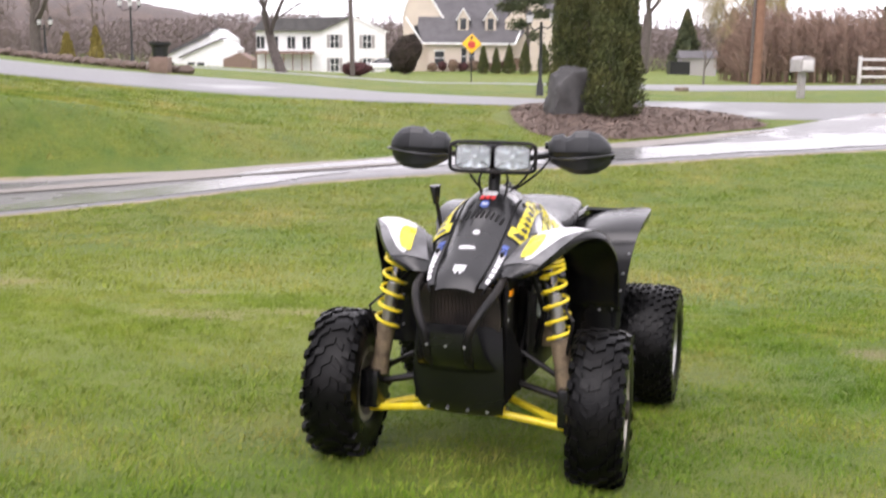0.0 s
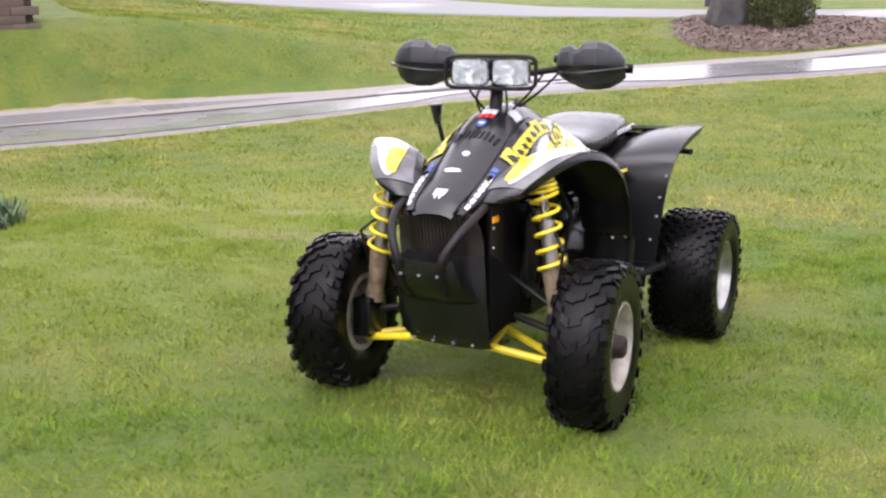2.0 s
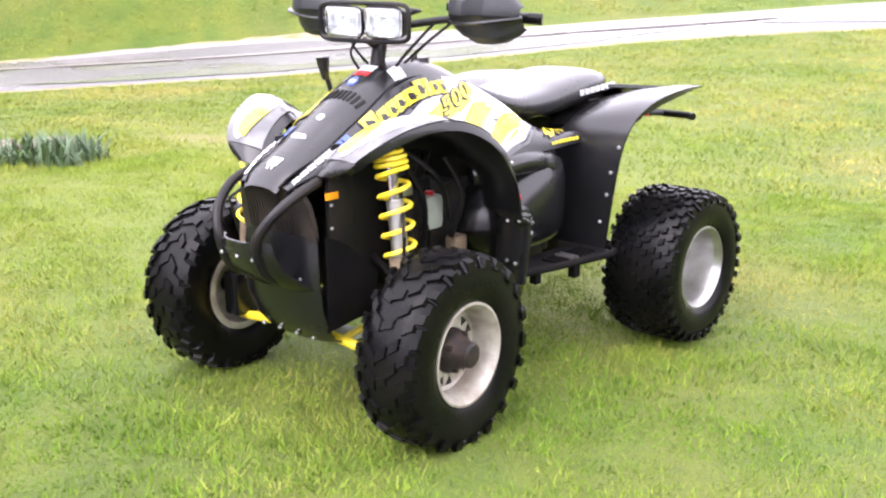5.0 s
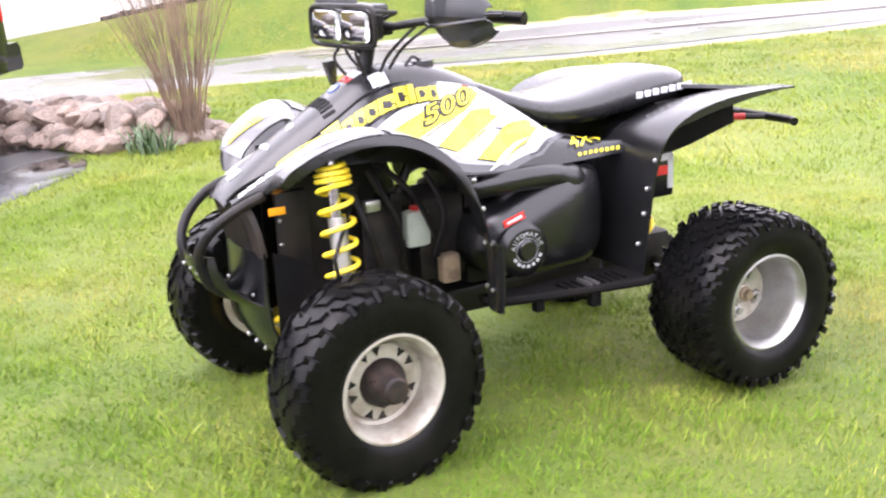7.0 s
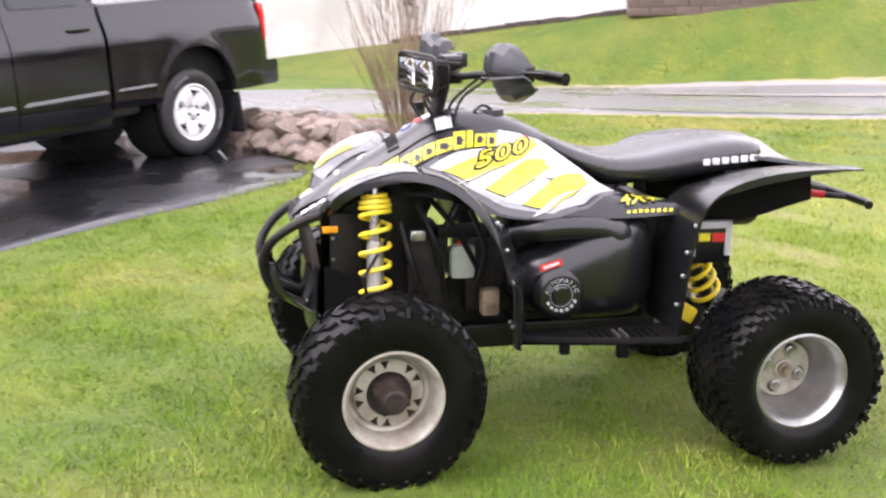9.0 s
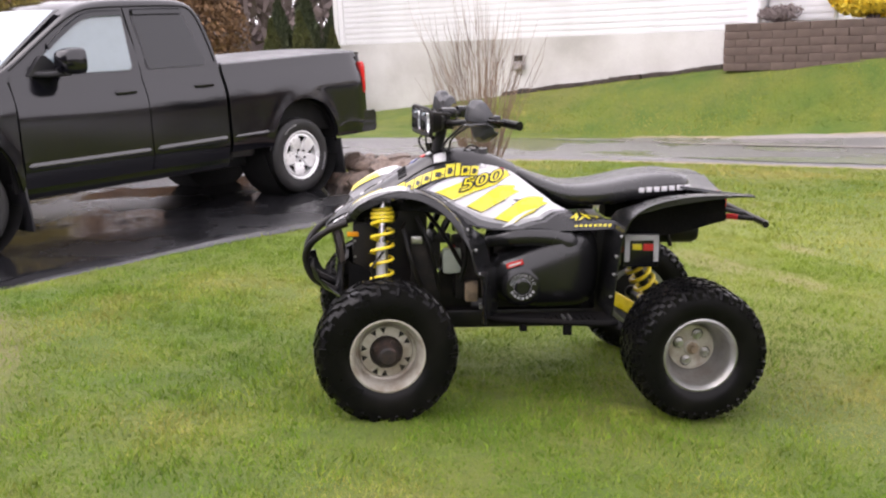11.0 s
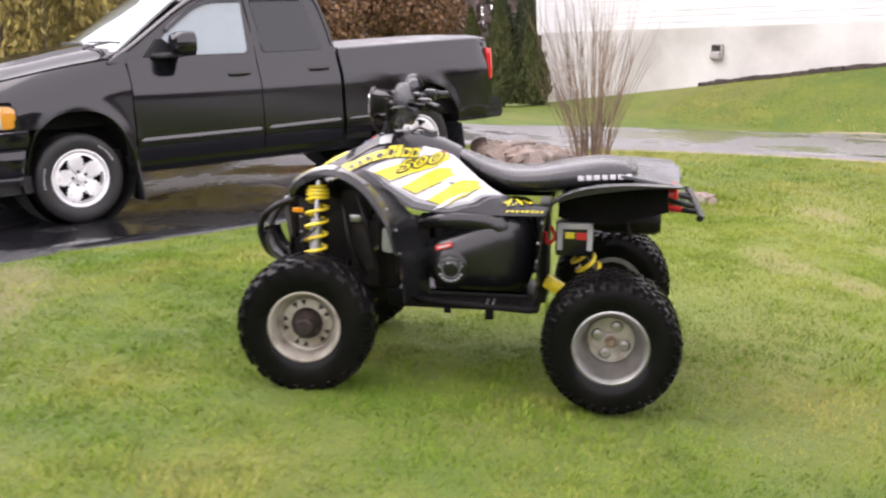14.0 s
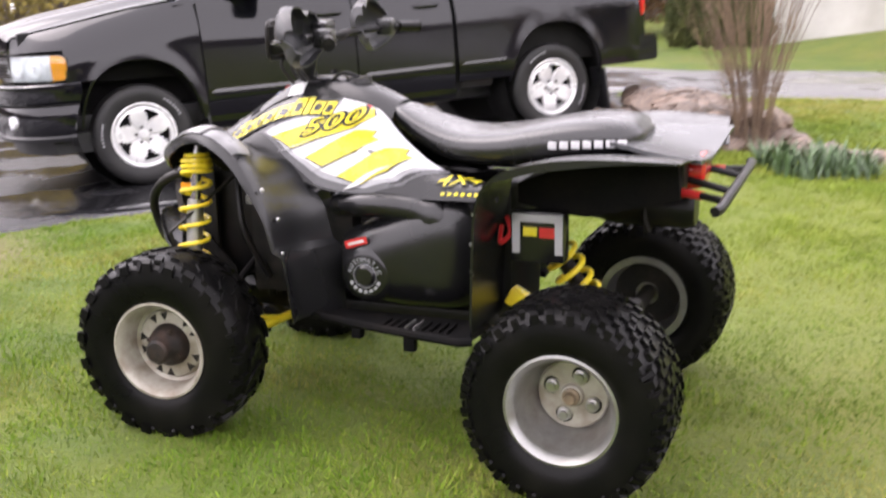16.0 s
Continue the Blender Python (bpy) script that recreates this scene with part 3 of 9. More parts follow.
# the drive that crosses behind the lawn
paved("road_drive", [(-16, -14), (-11.5, -4), (-9.4, 2.0), (-8.8, 5.6), (-8.9, 7.4), (-8.9, 8.9), (-8.3, 10.6), (-7.3, 12.0), (-6.1, 13.1), (-4.5, 14.7), (-3.0, 16.0), (-1.4, 16.9), (2.9, 18.3), (7.5, 19.8), (14, 21.6), (30, 26)],
      [(-22, -12), (-15.5, -3), (-13.0, 3.0), (-12.3, 6.2), (-12.7, 8.0), (-12.5, 9.9), (-11.7, 12.0), (-10.2, 13.3), (-8.2, 14.8), (-6.6, 15.85), (-4.5, 17.05), (-1.8, 18.3), (2.6, 20.1), (6.0, 22.0), (10.5, 25.5), (22, 32)],
      "drive", "wet grey asphalt drive with puddles along its edges", "drive", lift=0.03)
# the dark pad on which the pickup stands
paved("pavement_pad", [(-30, 3.0), (-14, 5.2), (-9.0, 5.9), (-6.6, 5.9), (-5.0, 5.78), (-4.25, 5.5), (-3.85, 4.85), (-3.5, 3.95), (-3.08, 3.18), (-2.45, 2.4), (-1.7, 1.98), (-0.6, 1.82), (0.1, 1.75), (0.5, 1.9), (0.95, 2.05), (1.3, 2.2), (1.75, 2.25), (2.6, 1.9), (4, 0.5), (6, -1)],
      [(-30, -6), (-16, -7), (-12, -8), (-10, -9), (-8, -10), (-7, -10.5), (-6, -11), (-5, -11), (-4.0, -11), (-3.0, -11), (-2, -11), (-1.2, -11), (-0.5, -11), (0, -11), (0.7, -11), (1.3, -11), (2, -11), (3.4, -11), (6, -11), (10, -11)],
      "pad", "freshly sealed black wet asphalt pad", "pavement", lift=0.012, steps=6, across=26)
# the second drive and the street beyond
paved("road_upper", [(-40, 21), (-20, 24.8), (-10.6, 26.2), (-6.8, 26.9), (-2.6, 26.4), (1.1, 25.6), (4.4, 24.9), (6.2, 23.6), (9.5, 23.6), (14, 24.5), (32, 30)],
      [(-40, 27), (-20, 30.4), (-12.2, 31.2), (-9.0, 32.4), (-4.7, 31.3), (0.1, 28.3), (3.2, 27.2), (6.0, 27.0), (10.2, 27.2), (15, 30), (30, 38)],
      "street", "pale wet asphalt lane on the rise", "road", across=14)
paved("road_street", [(-30, 62), (-12, 58), (-2, 52), (3.1, 40), (6.0, 33.2), (10, 34.6), (14.4, 37.0), (22, 42), (40, 50)], [(-30, 67), (-12, 63), (0.3, 59), (6, 57.5), (10.3, 56.5), (17, 59), (25.8, 66), (36, 70), (60, 74)],
      "street", "pale wet street behind the front lawns", "road", across=14)


def verge(name, line, width, lift=0.012, side=1, seed=0, mat="gravel", label="sandy gravel and dead grass along the drive's edge"):
    """A strip of grit and dead grass along an edge of the paving."""
    p = spline([(*q, 0) for q in line], 14)
    v, f = [], []
    for i, a in enumerate(p):
        d = (p[min(i + 1, len(p) - 1)] - p[max(i - 1, 0)]).normalized()
        n = Vector((-d.y, d.x, 0)) * side
        w = width * (0.7 + 0.6 * abs(noise.noise(Vector((a.x * 0.35, a.y * 0.35, seed)))) + 0.25 * noise.noise(Vector((a.x * 1.6, a.y * 1.6, seed + 1.5))))
        for t in (-0.12, 0.3, 1.0):
            q = a + n * w * t
            v.append((q.x, q.y, ground_z(q.x, q.y) + (lift + 0.012 if t < 1 else -0.004)))
    for i in range(len(p) - 1):
        for k in range(2):
            f.append((i * 3 + k, i * 3 + k + 1, (i + 1) * 3 + k + 1, (i + 1) * 3 + k))
    tagged(new(name, from_arrays(name, v, f, mat, True)), label, "verge", kind="structure")


verge("ground_verge_far", [(-12.3, 6.2), (-12.7, 8.0), (-12.5, 9.9), (-11.7, 12.0), (-10.2, 13.3), (-8.2, 14.8), (-6.6, 15.85), (-4.5, 17.05), (-1.8, 18.3), (2.6, 20.1), (6.0, 22.0)], 0.16, lift=0.004)


def ribbon(name, line, o0, o1, lift, mat, label, category, seed, ragged, start=0.0, end=1.0):
    """A thin film lying on the drive, between two distances from one of its edges."""
    p = spline([(*q, 0) for q in line], 14)
    p = p[int(start * (len(p) - 1)):int(end * (len(p) - 1)) + 1]
    v, f = [], []
    for i, a in enumerate(p):
        d = (p[min(i + 1, len(p) - 1)] - p[max(i - 1, 0)]).normalized()
        n = Vector((-d.y, d.x, 0))
        tip = min(1.0, 6.0 * min(i, len(p) - 1 - i) / len(p) + 0.05)
        w0 = o0 + ragged * noise.noise(Vector((a.x * 0.9, a.y * 0.9, seed)))
        w1 = o1 + ragged * 1.6 * noise.noise(Vector((a.x * 0.5, a.y * 0.5, seed + 3.3))) + ragged * 0.6 * noise.noise(Vector((a.x * 2.3, a.y * 2.3, seed + 7.1)))
        m = 0.5 * (w0 + w1)
        for t in range(4):
            q = a + n * lerp(m, lerp(w0, w1, t / 3), tip)
            v.append((q.x, q.y, ground_z(q.x, q.y) + 0.03 + lift))
    for i in range(len(p) - 1):
        for k in range(3):
            f.append((i * 4 + k, i * 4 + k + 1, (i + 1) * 4 + k + 1, (i + 1) * 4 + k))
    tagged(new(name, from_arrays(name, v, f, mat, True)), label, category, kind="structure")


FAR_EDGE = [(-11.7, 12.0), (-10.2, 13.3), (-8.2, 14.8), (-6.6, 15.85), (-4.5, 17.05), (-1.8, 18.3), (2.6, 20.1), (6.0, 22.0)]
NEAR_EDGE = [(-8.3, 10.6), (-7.3, 12.0), (-6.1, 13.1), (-4.5, 14.7), (-3.0, 16.0), (-1.4, 16.9), (2.9, 18.3), (7.5, 19.8), (14, 21.6)]
ribbon("pavement_edge", FAR_EDGE, -0.62, 0.03, 0.006, "drive_edge", "pale worn strip of grit along the drive's far edge", "pavement", 5, 0.05)
ribbon("pavement_crack", FAR_EDGE, -0.67, -0.60, 0.010, "dark_soil", "dark crack along the worn strip", "crack", 8, 0.035)
ribbon("water_puddle_long", NEAR_EDGE, 0.16, 0.80, 0.010, "water", "long shallow puddle shining along the drive's near edge", "puddle", 11, 0.10, 0.04, 0.62)
ribbon("water_puddle_mid", NEAR_EDGE, 0.95, 1.30, 0.010, "water", "narrow puddle in the middle of the drive", "puddle", 14, 0.12, 0.50, 0.80)
ribbon("water_puddle_wide", NEAR_EDGE, 0.25, 1.15, 0.012, "water", "wide puddle where the drives meet", "puddle", 17, 0.18, 0.66, 0.98)
verge("ground_verge_near", [(-8.8, 5.6), (-8.9, 7.4), (-8.9, 8.9), (-8.3, 10.6), (-7.3, 12.0), (-6.1, 13.1), (-4.5, 14.7), (-3.0, 16.0), (-1.4, 16.9), (2.9, 18.3), (7.5, 19.8), (14, 21.6)], 0.07, side=-1, seed=3, lift=0.004)

# ---------------------------------------------------------------- the quad bike (x ahead, y to its left, z up)
ATV = pose(0.205, 4.66, -0.296, 0, 0, -106.66) @ pose(0, 0, 0, 0, -3.04, 0)
atv = thing("quad_bike", "black and yellow sport quad bike parked on the lawn", "quad bike", at=ATV)


def both(build, name, mat, parent, label="", angle=35):
    """The part on the left and its mirror on the right."""
    for s in (1, -1):
        bm = build()
        if s < 0:
            bmesh.ops.transform(bm, matrix=Matrix.Diagonal((1, -1, 1, 1)), verts=bm.verts)
            bmesh.ops.reverse_faces(bm, faces=bm.faces)
        part(name, bm, mat, parent, label, angle=angle)


def tyre_bm(radius, width, rim, rows, count, knob, seed):
    """A knobbly tyre round the y axis, its middle at y = 0, with chunky lugs and side knobs."""
    rnd = random.Random(seed)
    bm = bmesh.new()
    w, r = width / 2, radius - knob
    prof = [(rim, -w * 0.72), (rim + 0.012, -w * 0.84), (lerp(rim, r, 0.3), -w * 0.98), (lerp(rim, r, 0.6), -w * 1.0), (lerp(rim, r, 0.85), -w * 0.93), (r - 0.004, -w * 0.74),
            (r + 0.003, -w * 0.4), (r + 0.005, 0), (r + 0.003, w * 0.4), (r - 0.004, w * 0.74), (lerp(rim, r, 0.85), w * 0.93), (lerp(rim, r, 0.6), w * 1.0), (lerp(rim, r, 0.3), w * 0.98),
            (rim + 0.012, w * 0.84), (rim, w * 0.72)]
    add_lathe(bm, prof, 44, closed=True)

    def lug(angle, y, wy, la, skew, tip=knob, base=r, lean=0.0):
        pts = []
        for lvl, f in ((base - 0.014, 1.12), (base + tip, 0.86)):
            for dy, da in ((-wy, -la), (wy, -la), (wy, la), (-wy, la)):
                yy = y + dy * f
                aa = angle + (da * f + skew * dy / wy) / radius
                rr = lvl - lean * abs(yy) / w - 0.05 * max(0.0, abs(yy) / w - 0.62) ** 1.2
                pts.append(bm.verts.new((rr * math.cos(aa), yy, rr * math.sin(aa))))
        a, b = pts[:4], pts[4:]
        for k in range(4):
            bm.faces.new((a[k], a[(k + 1) % 4], b[(k + 1) % 4], b[k]))
        bm.faces.new(b)

    for k in range(count):
        a = 2 * math.pi * k / count
        st = 2 * math.pi / count
        for i, (y, wy, la, skew, shift) in enumerate(rows):
            for sgn in ((1, -1) if y else (1,)):
                aa = a + st * (shift + (0.5 if sgn < 0 else 0.0)) + rnd.uniform(-0.03, 0.03)
                lug(aa, sgn * (y + rnd.uniform(-0.02, 0.02)) * w if y else rnd.uniform(-0.05, 0.05) * w, wy * w * rnd.uniform(0.88, 1.1), la * rnd.uniform(0.88, 1.12), sgn * skew * rnd.uniform(0.4, 1.3))
        # side knobs on the shoulder
        for sgn in (1, -1):
            aa = a + st * (0.25 if sgn > 0 else 0.75)
            c = [bm.verts.new((rr * math.cos(aa + da), sgn * yy, rr * math.sin(aa + da))) for rr, yy, da in
                 ((r - 0.004, w * 0.80, -0.026), (r - 0.004, w * 0.80, 0.026), (r - 0.032, w * 0.965, 0.020), (r - 0.032, w * 0.965, -0.020))]
            d = [bm.verts.new((v.co.x * 1.022, v.co.y * 1.055, v.co.z * 1.022)) for v in c]
            for j in range(4):
                bm.faces.new((c[j], c[(j + 1) % 4], d[(j + 1) % 4], d[j]))
            bm.faces.new(d)
    bmesh.ops.recalc_face_normals(bm, faces=bm.faces)
    return bm


def wheel(parent, at, side, front):
    """A quad wheel: the rim is the part, with tyre, hub and bolts on it. side: +1 left, -1 right; the outer face looks along +y before turning."""
    m = at @ (pose(0, 0, 0) if side > 0 else pose(0, 0, 0, 0, 0, 180))
    bm = bmesh.new()
    if front:
        R, wd, rim = 0.296, 0.205, 0.140
        prof = [(0.128, -0.085), (0.150, -0.085), (0.153, -0.078), (0.140, -0.066), (0.132, -0.02), (0.132, 0.045), (0.141, 0.074), (0.155, 0.083), (0.155, 0.092), (0.148, 0.093), (0.136, 0.078),
                (0.128, 0.045), (0.124, 0.012), (0.114, 0.006), (0.106, 0.018), (0.070, 0.022), (0.066, 0.014), (0.03, 0.012), (0.03, 0.0), (0.12, -0.006), (0.126, -0.03)]
        add_lathe(bm, prof, 48, closed=True)
        rimob = part("wheel", bm, "rim", parent, "pale steel front rim with a ring of slots", at=m)
        rows = [(0.0, 0.20, 0.016, 0.010, 0.0), (0.36, 0.17, 0.017, 0.014, 0.46), (0.66, 0.15, 0.016, 0.010, 0.02), (0.90, 0.12, 0.018, 0.004, 0.5)]
        part("tyre", tyre_bm(R, wd, rim, rows, 22, 0.0115, 3), "rubber", rimob, "knobbly black front tyre")
        # slots round the disc: solid dark wedges, the holes' shade put into their colour
        for k in range(10):
            a = 2 * math.pi * k / 10
            b2 = bmesh.new()
            t = [(0.078, -0.10), (0.104, -0.23), (0.104, 0.02)] if k % 2 else [(0.078, 0.10), (0.104, -0.02), (0.104, 0.23)]
            add_prism(b2, [(r * math.cos(a + d), r * math.sin(a + d)) for r, d in t], "y", 0.008, 0.0225)
            part("slot", b2, "under", rimob)
        b2 = bmesh.new()
        add_lathe(b2, [(0.0, 0.105), (0.03, 0.104), (0.038, 0.098), (0.042, 0.07), (0.054, 0.056), (0.064, 0.040), (0.068, 0.014)], 28)
        part("hub", b2, "hub", rimob, "rusty dark hub cap")
        for k in range(4):
            a = 2 * math.pi * (k + 0.5) / 4
            b2 = bmesh.new()
            add_lathe(b2, [(0.0, 0.062), (0.009, 0.062), (0.0095, 0.045)], 6, m=Matrix.Translation((0.053 * math.cos(a), 0, 0.053 * math.sin(a))))
            part("bolt", b2, "hub", rimob)
    else:
        R, wd, rim = 0.287, 0.285, 0.140
        prof = [(0.130, -0.125), (0.152, -0.125), (0.155, -0.115), (0.142, -0.10), (0.128, -0.06), (0.122, 0.0), (0.124, 0.06), (0.141, 0.102), (0.155, 0.112), (0.156, 0.123), (0.149, 0.125), (0.136, 0.108),
                (0.130, 0.095), (0.126, 0.062), (0.117, 0.03), (0.108, 0.0), (0.100, -0.016), (0.086, -0.02), (0.03, -0.02), (0.03, -0.03), (0.11, -0.03)]
        add_lathe(bm, prof, 48, closed=True)
        rimob = part("wheel", bm, "alloy", parent, "deep-dished dull aluminium rear rim", at=m)
        rows = [(0.0, 0.085, 0.012, 0.002, 0.0), (0.21, 0.075, 0.013, 0.003, 0.5), (0.40, 0.075, 0.012, 0.003, 0.0), (0.59, 0.075, 0.012, 0.004, 0.5), (0.77, 0.07, 0.012, 0.004, 0.0), (0.92, 0.07, 0.012, 0.004, 0.5)]
        part("tyre", tyre_bm(R, wd, rim, rows, 32, 0.0120, 5), "rubber", rimob, "wide knobbly black rear tyre")
        b2 = bmesh.new()
        add_lathe(b2, [(0.018, 0.012), (0.03, 0.008), (0.034, -0.004), (0.094, -0.007), (0.099, -0.012), (0.101, -0.020)], 28)
        part("hub", b2, "rim", rimob, "weathered hub disc")
        b2 = bmesh.new()
        add_lathe(b2, [(0.0, 0.036), (0.014, 0.035), (0.017, 0.022), (0.024, 0.018), (0.026, 0.0)], 16)
        part("hub_cap", b2, "rust", rimob, "rusty axle nut")
        # one dark disc covers the rim's inner face
        b2 = bmesh.new()
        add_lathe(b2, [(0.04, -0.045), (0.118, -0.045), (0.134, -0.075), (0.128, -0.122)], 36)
        part("inner_dish", b2, "under", rimob, "dark inner side of the rim")
        for k in range(4):
            a = 2 * math.pi * (k + 0.35) / 4
            b2 = bmesh.new()
            add_lathe(b2, [(0.0, 0.012), (0.012, 0.012), (0.0125, 0.0), (0.019, -0.002), (0.02, -0.016)], 10, m=Matrix.Translation((0.060 * math.cos(a), 0.006, 0.060 * math.sin(a))))
            part("lug_nut", b2, "alloy", rimob)
            # dark ring painted as the shaded recess round each nut
            b2 = bmesh.new()
            add_lathe(b2, [(0.019, -0.0125), (0.0235, -0.0105), (0.027, -0.0135)], 14, m=Matrix.Translation((0.060 * math.cos(a), 0.006, 0.060 * math.sin(a))))
            part("nut_seat", b2, "under", rimob)
        # small dark studs stand for shaded holes round the plate
        for k in range(8):
            a = 2 * math.pi * (k + 0.1) / 8
            b2 = bmesh.new()
            add_lathe(b2, [(0.0, -0.0165), (0.008, -0.0165), (0.008, -0.02)], 8, m=Matrix.Translation((0.094 * math.cos(a), 0.0, 0.094 * math.sin(a))))
            part("slot", b2, "under", rimob)
    return rimob


wheel(atv, pose(0.645, 0.507, 0.293, 0, 20, 4), 1, True)
wheel(atv, pose(0.645, -0.507, 0.293, 0, 55, 4), -1, True)
wheel(atv, pose(-0.645, 0.520, 0.284, 0, 10, 0), 1, False)
wheel(atv, pose(-0.645, -0.520, 0.284, 0, 40, 0), -1, False)

# --- bodywork
HOOD = [(0.05, 1.005, 0.105), (0.15, 1.048, 0.105), (0.27, 1.076, 0.098), (0.37, 1.074, 0.102), (0.45, 1.046, 0.108), (0.55, 0.985, 0.108), (0.68, 0.905, 0.102), (0.80, 0.828, 0.094), (0.87, 0.776, 0.084), (0.895, 0.745, 0.072)]
hood_top, hood_half = [(x, z) for x, z, w in HOOD], [(x, w) for x, z, w in HOOD]


def hood_point(x, v):
    """Across the hood: v from -1 (right edge) to 1 (left edge)."""
    w = curve_at(hood_half, x)
    return Vector((x, v * w, curve_at(hood_top, x) - 0.05 * (1 - 0.75 * smooth(0.7, 0.895, x)) * abs(v) ** 2.6))


def hood():
    xs = [lerp(0.05, 0.895, k / 30) for k in range(31)]
    return add_sheet(bmesh.new(), [[hood_point(x, v) for v in [lerp(1, -1, j / 14) for j in range(15)]] for x in xs], -0.006)


part("hood", hood(), "plastic", atv, "black nose cowl scuffed at the edges")
for s in (1, -1):
    part("hood_seam", tube([hood_point(x, s * 0.97) + Vector((0.001, 0, 0.0015)) for x in [lerp(0.40, 0.885, k / 20) for k in range(21)]], 0.0032, 5), "gap", atv)
TOP = [(-0.36, 0.235, 0.785), (-0.25, 0.215, 0.80), (-0.13, 0.20, 0.835), (-0.02, 0.18, 0.915), (0.08, 0.118, 0.985), (0.2, 0.108, 1.018), (0.32, 0.108, 1.028), (0.45, 0.112, 0.996), (0.55, 0.111, 0.937), (0.68, 0.105, 0.861), (0.80, 0.097, 0.798), (0.88, 0.083, 0.750)]
LOW = [(-0.36, 0.285, 0.752), (-0.2, 0.288, 0.748), (0.0, 0.286, 0.748), (0.2, 0.280, 0.757), (0.3, 0.266, 0.782), (0.4, 0.246, 0.815), (0.5, 0.222, 0.828), (0.6, 0.196, 0.822), (0.72, 0.165, 0.790), (0.80, 0.137, 0.760), (0.88, 0.098, 0.722)]
top_y, top_z = [(a, b) for a, b, c in TOP], [(a, c) for a, b, c in TOP]
low_y, low_z = [(a, b) for a, b, c in LOW], [(a, c) for a, b, c in LOW]


def panel_point(x, v, lift=0.0):
    """On the left flank: v from 0 at its lower edge to 1 at the upper edge."""
    a, b = Vector((x, curve_at(low_y, x), curve_at(low_z, x))), Vector((x, curve_at(top_y, x), curve_at(top_z, x)))
    p = a.lerp(b, v)
    up = (b - a).normalized()
    out = Vector((0, up.z, -up.y))
    return p + out * (lift + 0.018 * math.sin(math.pi * v))


def flank():
    xs = [lerp(-0.36, 0.88, k / 36) for k in range(37)]
    return add_sheet(bmesh.new(), [[panel_point(x, v) for v in [j / 10 for j in range(11)]] for x in xs], -0.006)


both(flank, "side_panel", "plastic", atv, "black flank with faded yellow and white graphics")
ARCH = [(0.812, 0.786, 0.11, 0.212), (0.798, 0.818, 0.12, 0.272), (0.768, 0.860, 0.132, 0.316), (0.72, 0.896, 0.148, 0.352), (0.65, 0.930, 0.172, 0.388), (0.57, 0.948, 0.196, 0.424), (0.49, 0.942, 0.220, 0.458),
        (0.41, 0.905, 0.243, 0.482), (0.345, 0.845, 0.262, 0.498), (0.302, 0.765, 0.272, 0.503), (0.272, 0.68, 0.28, 0.503), (0.248, 0.57, 0.28, 0.50), (0.242, 0.48, 0.28, 0.49), (0.240, 0.385, 0.28, 0.475)]


def fender_rows(arch, steps, sink, lip):
    line_xz = spline([(a[0], a[1], 0) for a in arch], steps)
    line_y = spline([(a[2], a[3], 0) for a in arch], steps)
    rows = []
    for i, (p, q) in enumerate(zip(line_xz, line_y)):
        d = line_xz[min(i + 1, len(line_xz) - 1)] - line_xz[max(i - 1, 0)]
        nrm = Vector((-d.y, d.x, 0)).normalized()
        if nrm.y < 0 and abs(nrm.y) > abs(nrm.x) * 0.2:
            nrm = -nrm
        if nrm.x * (p.x - 0.0) < 0 and abs(nrm.y) <= abs(nrm.x) * 0.2:
            nrm = -nrm
        row = []
        for t in (0, 0.12, 0.28, 0.45, 0.62, 0.78, 0.9, 0.97, 1.0, 1.0):
            k = len(row)
            off = -lerp(sink, lerp(0.115, 0.055, smooth(0.50, 0.60, p.x)), smooth(0.72, 0.90, p.y)) * (1 - t) ** lerp(2.0, 3.5, smooth(0.42, 0.58, p.x)) - 0.012 * max(0, t - 0.6) ** 2 / 0.16
            if k >= 8:
                off -= lip * (k - 7) * (0.25 + 0.75 * smooth(0.70, 0.84, p.y))
            # towards the rear the inner part sweeps back to the flank as one broad panel
            rear = 1 - smooth(0.42, 0.56, p.x)
            off *= 1 - 0.8 * rear * (1 - t)
            back, drop = 0.08 * (1 - t) ** 2 * rear, 0.055 * (1 - t) ** 1.5 * rear * smooth(0.70, 0.85, p.y)
            row.append((p.x + nrm.x * off - back, lerp(q.x, q.y, t) + (0.002 if k == 9 else 0), p.y + nrm.y * off - drop))
        rows.append(row)
    return rows


both(lambda: add_sheet(bmesh.new(), fender_rows(ARCH, 5, 0.05, 0.012), -0.005), "front_fender", "plastic", atv, "black plastic front fender sweeping down to the footwell")
REAR = [(-0.905, 0.917, 0.17, 0.46), (-0.80, 0.923, 0.18, 0.482), (-0.68, 0.925, 0.19, 0.50), (-0.56, 0.914, 0.205, 0.503), (-0.46, 0.888, 0.215, 0.497), (-0.385, 0.840, 0.215, 0.485), (-0.350, 0.765, 0.17, 0.468),
        (-0.335, 0.66, 0.14, 0.452), (-0.325, 0.54, 0.13, 0.440), (-0.315, 0.385, 0.13, 0.425)]


